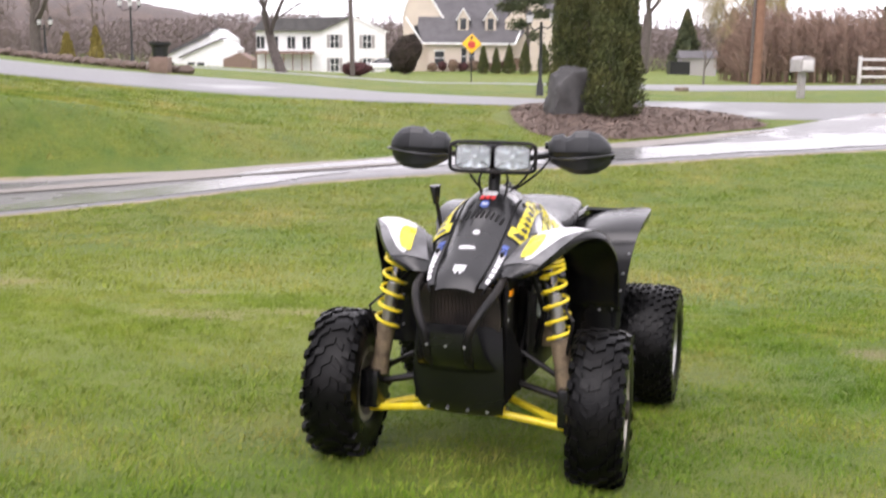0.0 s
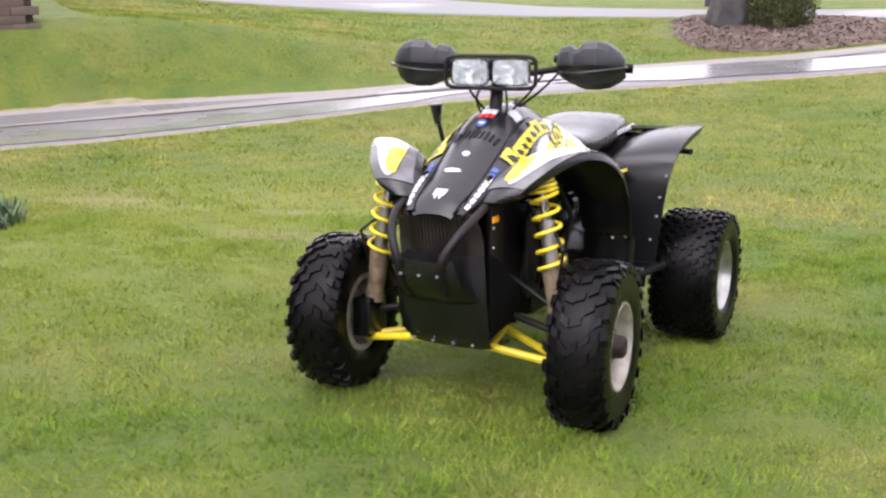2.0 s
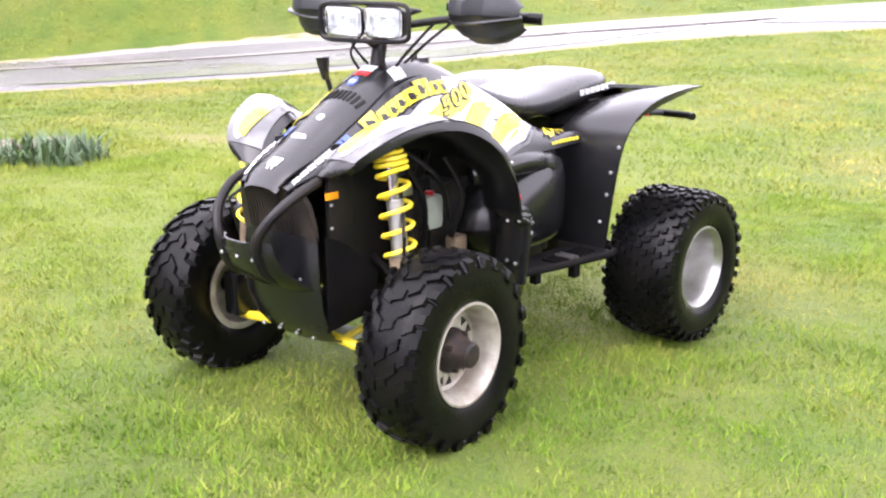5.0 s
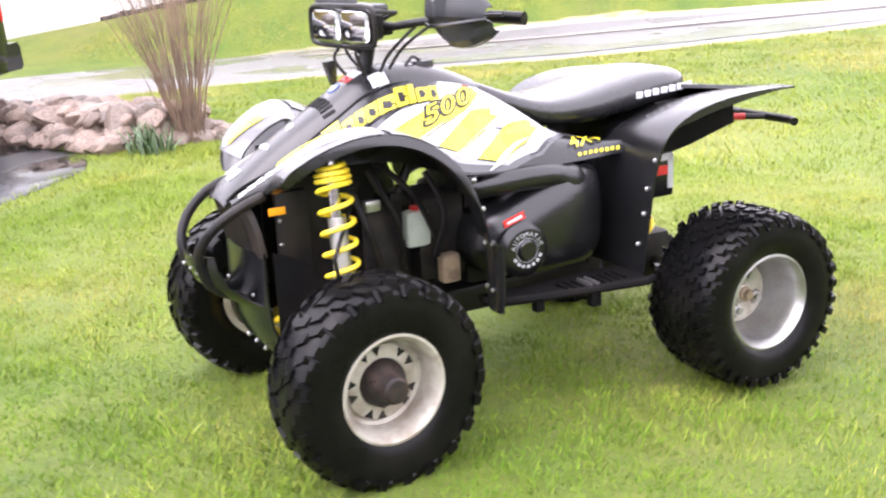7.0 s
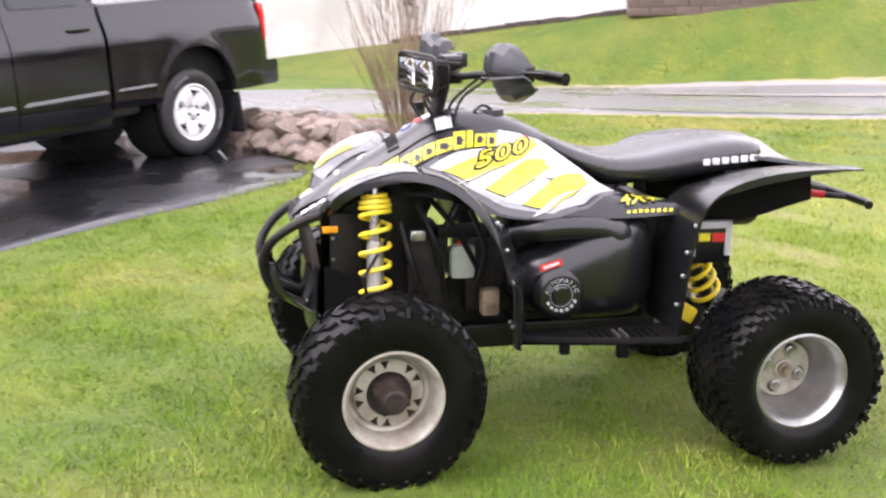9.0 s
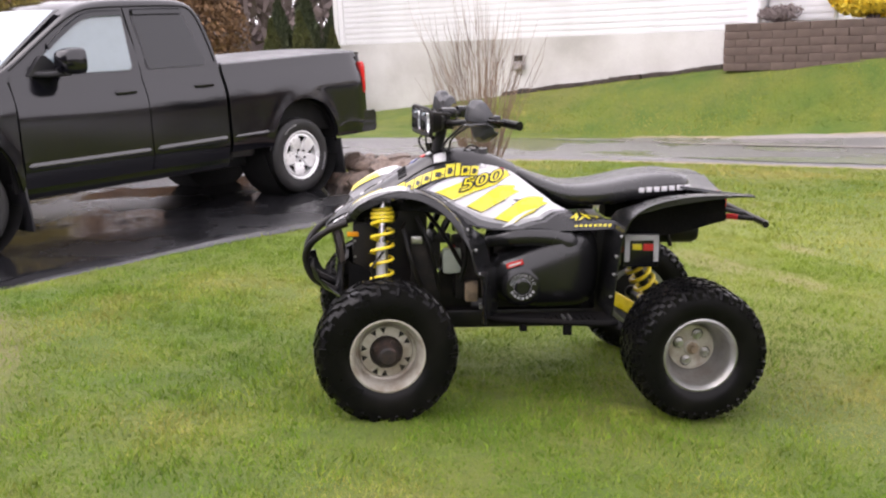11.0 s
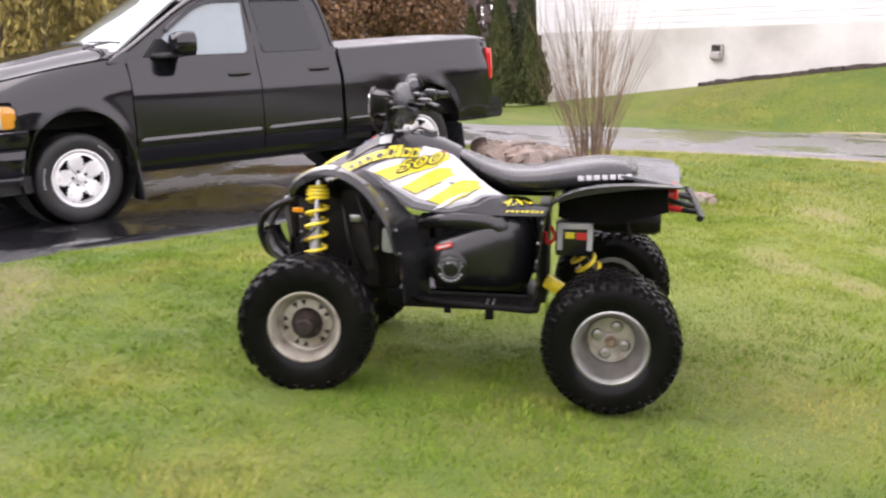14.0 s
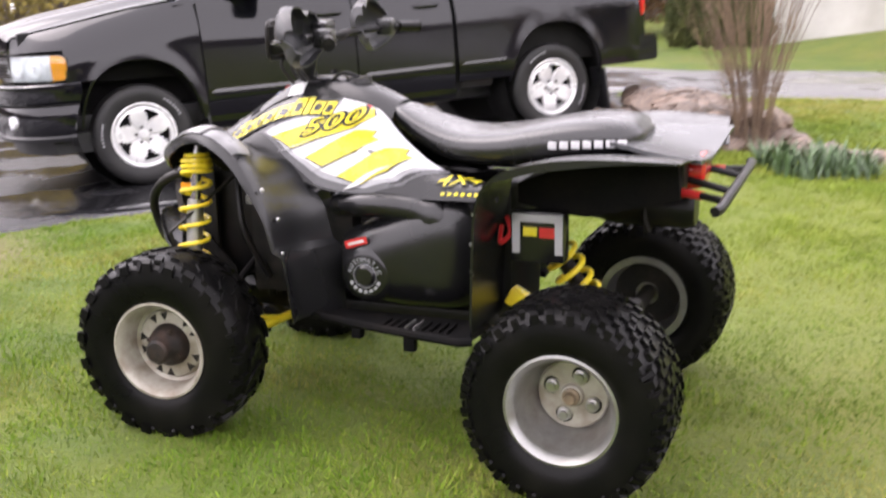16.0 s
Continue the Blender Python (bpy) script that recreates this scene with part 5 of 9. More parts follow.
# --- frame, engine, footwells
part("frame", add_box(add_box(box((0.02, 0, 0.325), (0.69, 0.30, 0.085), 0.015), (-0.33, 0, 0.55), (0.05, 0.30, 0.44), 0.01), (0.42, 0, 0.52), (0.06, 0.22, 0.34), 0.012), "steel_black", atv, "black steel frame")
part("front_frame", add_box(box((0.52, 0, 0.325), (0.36, 0.13, 0.07), 0.012), (0.52, 0, 0.37), (0.10, 0.24, 0.04), 0.01), "steel_black", atv)
part("engine", add_box(add_box(box((-0.05, -0.02, 0.52), (0.42, 0.34, 0.30), 0.03), (0.05, 0, 0.70), (0.22, 0.22, 0.16), 0.02), (0.25, 0.06, 0.55), (0.16, 0.22, 0.26), 0.02), "under", atv, "dirty engine block")
both(lambda: tube(spline([(0.50, 0.14, 0.36), (0.46, 0.17, 0.55), (0.36, 0.17, 0.78), (0.24, 0.12, 0.90)], 5), 0.016, 8), "frame_tube", "steel_black", atv)
both(lambda: tube(spline([(0.62, 0.12, 0.86), (0.60, 0.19, 0.80), (0.645, 0.28, 0.875)], 5), 0.02, 8), "shock_mount", "steel_black", atv)
both(lambda: box((0.585, 0.125, 0.64), (0.27, 0.012, 0.44), 0.004), "inner_panel", "steel_black", atv)
part("belly", box((0.42, 0, 0.47), (0.36, 0.20, 0.24), 0.03), "under", atv)


COVER = [(0.21, 0.506), (0.183, 0.600), (0.10, 0.655), (-0.007, 0.705), (-0.142, 0.752), (-0.245, 0.748), (-0.297, 0.675), (-0.301, 0.508), (-0.257, 0.412), (-0.12, 0.392), (0.044, 0.399), (0.155, 0.436)]


def cvt():
    """The belt cover: small round end ahead, tall end behind, its edge rounded over."""
    ring = spline([(*p, 0) for p in COVER] + [(*COVER[0], 0)], 5)[:-1]
    cx, cz = -0.06, 0.56
    secs = []
    for y, k in ((0.15, 1.0), (0.19, 1.0), (0.218, 0.985), (0.245, 0.945), (0.271, 0.88), (0.295, 0.78), (0.313, 0.65), (0.325, 0.48), (0.332, 0.28), (0.334, 0.10)):
        secs.append([(cx + (p.x - cx) * k, y, cz + (p.y - cz) * k) for p in ring])
    return add_loft(bmesh.new(), secs)


def add_ring_text(bm, text, center, radius, size, start, step, y):
    for i, ch in enumerate(text):
        tb = text_mesh(ch, size)
        a = start - step * i
        for v in tb.verts:
            x, z = v.co.x, v.co.y
            ca, sa = math.cos(a - math.pi / 2), math.sin(a - math.pi / 2)
            px, pz = x * ca - z * sa, x * sa + z * ca
            v.co = (center[0] - (radius * math.cos(a) + px), y, center[1] + radius * math.sin(a) + pz)
        me = bpy.data.meshes.new("tmp")
        tb.to_mesh(me)
        tb.free()
        bm.from_mesh(me)
        bpy.data.meshes.remove(me)


both(cvt, "drive_cover", "plastic", atv, "large black plastic belt-drive cover", angle=75)
dial = bmesh.new()
add_lathe(dial, [(0.0, 0.349), (0.027, 0.348), (0.033, 0.341), (0.036, 0.338), (0.064, 0.338), (0.074, 0.334), (0.088, 0.320), (0.094, 0.28)], 40, m=Matrix.Translation((0.052, 0, 0.512)))
dial_ob = part("starter_cap", dial, "plastic", atv, "round black cap with white lettering round its rim")
ring = bmesh.new()
add_ring_text(ring, "AUTOMATIC", (0.052, 0.512), 0.050, 0.020, radians(165), radians(18.5), 0.3395)
r = bmesh.ops.extrude_face_region(ring, geom=ring.faces[:])
for v in (g for g in r["geom"] if isinstance(g, bmesh.types.BMVert)):
    v.co.y += 0.0012
part("lettering", ring, "decal_grey", dial_ob, angle=30)
for k in range(7):
    a = radians(205 + 21 * k)
    part("lettering", box((0.052 + 0.050 * math.cos(a), 0.340, 0.512 + 0.050 * math.sin(a)), (0.009, 0.003, 0.011), 0, Euler((0, -a, 0)).to_matrix()), "decal_grey", dial_ob)
for a0 in range(1):
    b2 = bmesh.new()
    add_lathe(b2, [(0.0365, 0.339), (0.0375, 0.3405), (0.0385, 0.339)], 40, m=Matrix.Translation((0.052, 0, 0.512)))
    part("ring", b2, "decal_grey", dial_ob)
part("warning_label", box((0.085, 0.322, 0.61), (0.075, 0.004, 0.022), 0, Euler((0, radians(16), 0)).to_matrix()), "decal_red", atv, "red and white warning label")
part("warning_text", box((0.085, 0.3245, 0.61), (0.055, 0.003, 0.008), 0, Euler((0, radians(16), 0)).to_matrix()), "decal_white", atv)
both(lambda: tube(spline([(0.19, 0.22, 0.70), (0.10, 0.265, 0.715), (-0.02, 0.275, 0.72), (-0.14, 0.27, 0.70), (-0.20, 0.25, 0.64)], 6), [0.036] * 6 + [0.04] * 12 + [0.05] * 7, 14), "air_duct", "plastic", atv, "black air duct over the drive cover")
part("coolant_bottle", box((0.345, 0.18, 0.60), (0.085, 0.055, 0.115), 0.022), "coolant", atv, "pale green coolant bottle")
part("filler_cap", tube([(0.345, 0.178, 0.645), (0.345, 0.178, 0.668)], 0.015, 12), "decal_red", atv)
part("muddy_bracket", box((0.26, 0.22, 0.47), (0.06, 0.05, 0.09), 0.012), "rust", atv)
part("pump_body", box((0.39, 0.17, 0.70), (0.08, 0.05, 0.04), 0.012), "under", atv)
part("shield_plate", box((0.46, 0.19, 0.54), (0.13, 0.012, 0.30), 0.004), "under", atv)
for a, b, c in (((0.50, 0.20, 0.80), (0.44, 0.24, 0.66), (0.40, 0.20, 0.48)), ((0.46, 0.16, 0.82), (0.38, 0.25, 0.72), (0.30, 0.22, 0.58)), ((0.56, 0.21, 0.76), (0.52, 0.25, 0.60), (0.46, 0.21, 0.44)), ((0.33, 0.23, 0.78), (0.29, 0.27, 0.66), (0.31, 0.24, 0.52))):
    part("hose", tube(spline([a, b, c], 6), 0.010, 7), "steel_black", atv)
part("clamp", tube([(0.41, 0.215, 0.56), (0.415, 0.216, 0.575)], 0.016, 10), "chrome", atv)
part("valve_body", box((0.50, 0.215, 0.70), (0.05, 0.03, 0.035), 0.008), "alloy", atv)


def footwell():
    bm = bmesh.new()
    add_prism(bm, [(0.20, 0.29), (0.20, 0.372), (0.05, 0.405), (-0.15, 0.440), (-0.31, 0.462), (-0.33, 0.29)], "z", 0.366, 0.386)
    add_tube(bm, [(0.22, 0.350, 0.388), (0.17, 0.385, 0.384), (0.05, 0.409, 0.381), (-0.15, 0.444, 0.379), (-0.30, 0.468, 0.378), (-0.335, 0.455, 0.380)], 0.0135, 8)
    add_box(bm, (0.055, 0.395, 0.352), (0.03, 0.03, 0.035), 0.004)
    add_box(bm, (-0.13, 0.425, 0.345), (0.035, 0.03, 0.045), 0.004)
    return bm


both(footwell, "footwell", "board", atv, "ribbed black footwell and peg")
for sd in (1, -1):
    for k in range(9):
        part("foot_rib", box((-0.04 - 0.026 * k, sd * 0.392, 0.391), (0.006, 0.075, 0.010)), "alloy" if k in (3, 4) else "board", atv)
part("brake_pedal", box((-0.12, -0.38, 0.42), (0.09, 0.04, 0.012), 0.004), "alloy", atv)

# battery box behind the left leg
bat = part("battery_box", box((-0.475, 0.255, 0.655), (0.16, 0.06, 0.15), 0.008), "plastic", atv, "battery strapped in under the rear fender")
for x, z, w, h, mt in ((-0.475, 0.712, 0.145, 0.022, "battery"), (-0.413, 0.665, 0.022, 0.115, "battery"), (-0.54, 0.665, 0.022, 0.115, "battery"), (-0.455, 0.672, 0.04, 0.026, "decal_yellow"), (-0.505, 0.67, 0.045, 0.03, "decal_red")):
    part("label_patch", box((x, 0.287, z), (w, 0.004, h)), mt, bat)
part("red_cable", tube(spline([(-0.37, 0.24, 0.70), (-0.39, 0.27, 0.66), (-0.36, 0.27, 0.63), (-0.35, 0.23, 0.67)], 6), 0.008, 6), "decal_red", atv)
part("muffler", add_tube(tube([(-0.40, -0.17, 0.66), (-0.55, -0.16, 0.67), (-0.60, -0.16, 0.67), (-0.83, -0.16, 0.668), (-0.855, -0.16, 0.668)], [0.03, 0.05, 0.064, 0.064, 0.052], 18), [(-0.70, -0.13, 0.80), (-0.705, -0.10, 0.64), (-0.72, -0.10, 0.60)], 0.011, 8), "steel_black", atv, "black muffler under the tail")
part("tail_box", box((-0.72, 0.02, 0.83), (0.30, 0.30, 0.09), 0.015), "steel_black", atv)

# tail lamp and rear grab bar
part("tail_lamp", add_loft(bmesh.new(), [[(-0.865 - dx, y, z) for y, z in rounded(0.03, 0.824 + dz, w, h, 3.5, 18)] for dx, dz, w, h in ((0.0, 0, 0.080, 0.050), (0.04, 0.004, 0.078, 0.048), (0.048, 0.010, 0.066, 0.028))]), "red_lens", atv, "red tail lamp")
part("grab_bar", tube([(-0.985, 0.385, 0.782), (-0.995, 0.36, 0.784), (-0.995, -0.36, 0.784), (-0.985, -0.385, 0.782)], 0.0145, 10), "steel_black", atv, "scuffed black grab bar")
both(lambda: tube([(-0.80, 0.17, 0.79), (-0.90, 0.20, 0.788), (-0.925, 0.215, 0.787)], 0.013, 8), "bar_bracket", "decal_red", atv, "red bar bracket")
both(lambda: tube([(-0.92, 0.213, 0.787), (-0.995, 0.25, 0.784)], 0.011, 8), "bar_arm", "steel_black", atv)
both(lambda: tube([(-0.74, 0.10, 0.84), (-0.995, 0.12, 0.784)], 0.011, 8), "bar_strut", "steel_black", atv)

# --- steering
BARS = Matrix.Translation((0.36, 0, 0)) @ pose(0, 0, 0, 0, 0, 7) @ Matrix.Translation((-0.36, 0, 0))


def turned(bm):
    bmesh.ops.transform(bm, matrix=BARS, verts=bm.verts)
    return bm


part("steering_post", turned(add_box(tube([(0.40, 0, 1.06), (0.37, 0, 1.18)], 0.024, 12), (0.365, 0, 1.185), (0.06, 0.16, 0.04), 0.01)), "steel_black", atv)
part("handlebar", turned(tube(spline([(0.145, -0.455, 1.208), (0.20, -0.33, 1.215), (0.30, -0.19, 1.205), (0.36, -0.09, 1.19), (0.365, 0, 1.19), (0.36, 0.09, 1.19), (0.30, 0.19, 1.205), (0.20, 0.33, 1.215), (0.145, 0.455, 1.208)], 6), 0.0125, 10)), "steel_black", atv, "black handlebar")
for s in (1, -1):
    part("grip", turned(tube([(0.145, s * 0.455, 1.208), (0.147, s * 0.45, 1.208), (0.187, s * 0.35, 1.214)], [0.0195, 0.0185, 0.0175], 12)), "rubber", atv, "black rubber grip")
    part("lever", turned(tube(spline([(0.235, s * 0.30, 1.225), (0.255, s * 0.36, 1.222), (0.21, s * 0.44, 1.222)], 4), 0.006, 6)), "steel_black", atv)
    part("switch_box", turned(box((0.215, s * 0.30, 1.215), (0.055, 0.06, 0.055), 0.01)), "plastic", atv)

    def guard_bm():
        rows = []
        for t, xo, w, up, down in ((0.0, 0.0, 0.030, 0.040, 0.030), (0.07, 0.012, 0.050, 0.066, 0.042), (0.20, 0.018, 0.056, 0.074, 0.060), (0.27, 0.018, 0.054, 0.060, 0.066), (0.34, 0.022, 0.058, 0.066, 0.074), (0.42, 0.025, 0.062, 0.086, 0.080), (0.62, 0.027, 0.066, 0.090, 0.080), (0.78, 0.018, 0.060, 0.078, 0.072), (0.91, 0.002, 0.046, 0.052, 0.052), (0.975, -0.012, 0.030, 0.028, 0.034)):
            y = lerp(0.205, 0.454, t)
            row = []
            for a in (-95, -72, -40, -14, 2, 8, 38, 66, 82, 104):
                a = radians(a)
                c, d = math.cos(a), math.sin(a)
                # a shelf along the middle: the upper shell stands out over the lower
                out = 0.62 * w * math.copysign(abs(c) ** 0.7, c) - (0.026 if d < 0 else 0.0)
                row.append((0.272 + xo + out, s * y, 1.218 + (up if d > 0 else down) * math.copysign(abs(d) ** 0.65, d)))
            rows.append(row[::s])
        return add_sheet(bmesh.new(), rows, -0.005)
    g = part("hand_guard", turned(guard_bm()), "guard", atv, "dark grey plastic hand guard", angle=22)
    part("guard_rib", turned(tube(spline([(0.30, s * 0.20, 1.20), (0.345, s * 0.28, 1.198), (0.352, s * 0.36, 1.205), (0.315, s * 0.44, 1.215), (0.285, s * 0.462, 1.218)], 5), 0.0065, 6)), "plastic", g)
# twin headlamps in a tubular frame
HEAD = BARS @ pose(0.465, 0.0, 1.2, 0, 0, 3)
lamp = part("headlamp_frame", tube([(0.0, a, b) for a, b in rounded(0, 0, 0.168, 0.058, 7, 40)] + [(0.0, 0.168, 0.0)], 0.0075, 8), "steel_black", atv, "black tubular headlamp frame", at=HEAD)
part("lamp_cage", add_tube(add_tube(tube([(0.0, 0.165, 0.045), (-0.09, 0.15, 0.035), (-0.10, 0.0, -0.01)], 0.006, 6), [(0.0, -0.165, 0.045), (-0.09, -0.15, 0.035), (-0.10, 0.0, -0.01)], 0.006, 6), [(0.0, 0.0, -0.052), (-0.05, 0.0, -0.075), (-0.09, 0.0, -0.10)], 0.009, 6), "steel_black", lamp)
for y in (0.076, -0.076):
    secs = [[(x, y + a, b) for a, b in rounded(0, 0, w, h, 6, 24)] for x, w, h in ((-0.075, 0.03, 0.024), (-0.055, 0.058, 0.040), (-0.012, 0.071, 0.048), (0.002, 0.072, 0.049))]
    part("lamp_housing", add_loft(bmesh.new(), [q[::-1] for q in secs], cap=False), "steel_black", lamp)
    bowl = [[(x, y + a, b) for a, b in rounded(0, 0, w, h, p, 28)] for x, w, h, p in ((0.003, 0.068, 0.045, 6), (-0.010, 0.064, 0.041, 5), (-0.028, 0.050, 0.032, 3.5), (-0.045, 0.028, 0.020, 2.4), (-0.050, 0.006, 0.005, 2))]
    part("lamp_reflector", add_loft(bmesh.new(), bowl, cap=False), "lamp_mirror", lamp, "ribbed silver reflector")
    part("lens", add_loft(bmesh.new(), [[(x, y + a, b) for a, b in rounded(0, 0, w, h, 6, 24)][::-1] for x, w, h in ((0.0085, 0.067, 0.045), (0.013, 0.0665, 0.0445), (0.0145, 0.063, 0.041))]), "glass", lamp).visible_shadow = False
    part("bulb", tube([(-0.048, y, 0.0), (-0.012, y, 0.0), (-0.008, y, 0.0)], [0.012, 0.011, 0.004], 10), "reflector", lamp)
for a, b, c in (((0.42, 0.03, 1.17), (0.46, 0.06, 1.12), (0.42, 0.05, 1.05)), ((0.40, -0.03, 1.18), (0.47, -0.05, 1.11), (0.43, -0.04, 1.04)), ((0.30, 0.16, 1.20), (0.38, 0.12, 1.12), (0.38, 0.06, 1.06)), ((0.30, -0.16, 1.20), (0.40, -0.10, 1.13), (0.38, -0.05, 1.06)), ((0.27, 0.22, 1.21), (0.36, 0.17, 1.14), (0.36, 0.08, 1.07))):
    part("cable", turned(tube(spline([a, b, c], 6), 0.005, 6)), "steel_black", atv)
part("speedometer", turned(box((0.345, -0.02, 1.23), (0.07, 0.085, 0.05), 0.014)), "plastic", atv, "small black instrument pod")
part("brake_reservoir", turned(box((0.26, 0.21, 1.245), (0.05, 0.05, 0.03), 0.008)), "plastic", atv)
part("tank_cap", tube([(0.21, 0, 1.055), (0.21, 0, 1.075)], [0.045, 0.042], 20), "plastic", atv, "black fuel cap")
part("tank_vent", tube(spline([(0.21, 0.0, 1.075), (0.25, 0.03, 1.09), (0.29, 0.05, 1.06)], 5), 0.005, 6), "steel_black", atv)
part("gear_lever", tube([(0.36, -0.215, 0.86), (0.405, -0.235, 1.03)], 0.009, 8), "steel_black", atv, "black gear lever")
part("gear_knob", tube([(0.403, -0.234, 1.0), (0.408, -0.236, 1.045), (0.411, -0.238, 1.075)], [0.012, 0.02, 0.024], 10), "plastic", atv)

# ---------------------------------------------------------------- the pickup (x ahead, y to its left)
TRUCK = pose(-5.631, 3.257, -0.195, 0, 0, -60.55)
truck = thing("pickup_truck", "black crew-cab pickup parked on the wet asphalt pad", "pickup truck", at=TRUCK)
FRONT, BACK, TR = 1.72, -1.69, 0.362
BELT = [(-2.62, 1.285), (-2.50, 1.300), (-1.7, 1.288), (-0.80, 1.272), (0.05, 1.272), (1.245, 1.295)]
PLAN = [(0.0, 1.245, 0.893), (0.3, 1.70, 0.905), (0.55, 2.05, 0.905), (0.7, 2.22, 0.885), (0.82, 2.38, 0.80), (0.92, 2.48, 0.675), (1.0, 2.53, 0.56)]
SEAM = [(0.0, 1.26, 0.81, 1.295), (0.3, 1.70, 0.765, 1.240), (0.55, 2.03, 0.740, 1.184), (0.7, 2.20, 0.705, 1.152), (0.82, 2.33, 0.655, 1.130), (0.92, 2.43, 0.60, 1.113), (1.0, 2.50, 0.54, 1.10)]


def knots_of(table, k):
    return [(row[0], row[k]) for row in table]


def arch_z(x, base):
    """The lower edge of the body: over each wheel a tall, squarish arch."""
    z = base
    for c in (FRONT - 0.01, BACK - 0.03):
        d = abs(x - c) / 0.435
        if d < 1:
            z = max(z, 0.33 + 0.575 * (1 - d ** 2.5) ** (1 / 2.3))
    return z


def flare(x, z):
    """The rolled swelling round each arch."""
    out = 0.0
    for c in (FRONT - 0.01, BACK - 0.03):
        r = math.hypot((x - c) / 0.44, (z - 0.33) / 0.58)
        out += 0.013 * math.exp(-((r - 1.0) / 0.16) ** 2) * smooth(0.36, 0.5, z)
    return out


def side_y(x, z):
    """The doors and the bed: widest at the shoulder, leaning in above it and tucked under below."""
    top = curve_at(BELT, x)
    y = 0.905 - 0.078 * smooth(-0.04, 0.28, z - (top - 0.28)) ** 1.3
    y += 0.003 * (1.05 - max(0.62, min(1.05, z))) / 0.43
    y -= 0.050 * (1 - smooth(0.40, 0.60, z))
    y -= 0.05 * smooth(2.40, 2.64, -x) ** 2
    return y + flare(x, z)


def fender_point(s, z):
    """On the front fender, from the door (s = 0) round to the grille (s = 1)."""
    px, py = curve_at(knots_of(PLAN, 1), s), curve_at(knots_of(PLAN, 2), s)
    sx, sy, sz = (curve_at(knots_of(SEAM, k), s) for k in (1, 2, 3))
    t = min(1.0, max(0.0, (sz - z) / 0.27))
    f = math.sin(math.pi / 2 * t) ** 0.85
    lean = 0.003 * (1.05 - max(0.62, min(1.05, z))) / 0.43
    return Vector((lerp(sx, px, f), lerp(sy, py, f) + lean + flare(px, z), z))


def mirrored(bm, s):
    if s < 0:
        bmesh.ops.transform(bm, matrix=Matrix.Diagonal((1, -1, 1, 1)), verts=bm.verts)
        bmesh.ops.reverse_faces(bm, faces=bm.faces)
    return bm


def panel_bm(x0, x1, low, nz=16):
    """A door or the bed's side between two upright seams."""
    xs = sorted({round(lerp(x0, x1, k / 30), 4) for k in range(31)} | {round(c + 0.435 * math.cos(math.pi * k / 24), 4) for c in (BACK - 0.03,) for k in range(25) if x1 < c + 0.435 * math.cos(math.pi * k / 24) < x0})
    rows = []
    for x in xs:
        zb, zt = arch_z(x, low), curve_at(BELT, x)
        row = [(x, side_y(x, lerp(zb, zt, j / nz)), lerp(zb, zt, j / nz)) for j in range(nz + 1)]
        # the upper edge rolls in under the glass
        row.append((x, side_y(x, zt) - 0.02, zt + 0.006))
        rows.append(row[::-1])
    return add_sheet(bmesh.new(), rows, -0.016)


def fender_bm():
    ss = [0.685 * k / 40 for k in range(41)]
    rows = []
    for s in ss:
        px, sz = curve_at(knots_of(PLAN, 1), s), curve_at(knots_of(SEAM, 3), s)
        zb = max(arch_z(px, 0.44 if px < 1.6 else 0.79), 0.0)
        rows.append([fender_point(s, lerp(zb, sz, (j / 18) ** 0.85)) for j in range(19)][::-1])
    return add_sheet(bmesh.new(), rows, -0.016)


def nose_bm():
    rows = []
    for k in range(15):
        s = lerp(0.685, 1.0, k / 14)
        sz = curve_at(knots_of(SEAM, 3), s)
        rows.append([fender_point(s, lerp(1.003, sz, j / 8)) for j in range(9)][::-1])
    return add_sheet(bmesh.new(), rows, -0.016)


def lamp_point(side, u, v, lift=0.0):
    """On the wrap-around lamp: u from its rear end round to the grille, v from its lower to its upper edge."""
    s = lerp(0.672, 1.0, u)
    v = 0.5 + (v - 0.5) * (1 - 0.30 * max(0.0, 1 - u / 0.12) ** 2)
    z = lerp(0.802 + 0.010 * u, 0.985 + 0.012 * u, v)
    a, b = Vector((curve_at(knots_of(PLAN, 1), s), curve_at(knots_of(PLAN, 2), s), 0)), Vector((curve_at(knots_of(PLAN, 1), s + 0.01), curve_at(knots_of(PLAN, 2), s + 0.01), 0))
    d = (b - a) if (b - a).length > 1e-6 else Vector((0.25, -1, 0))
    n = Vector((-d.y, d.x, 0)).normalized()
    q = a + n * (0.004 + 0.010 * math.sin(math.pi * v) + lift)
    return (q.x, side * q.y, z)


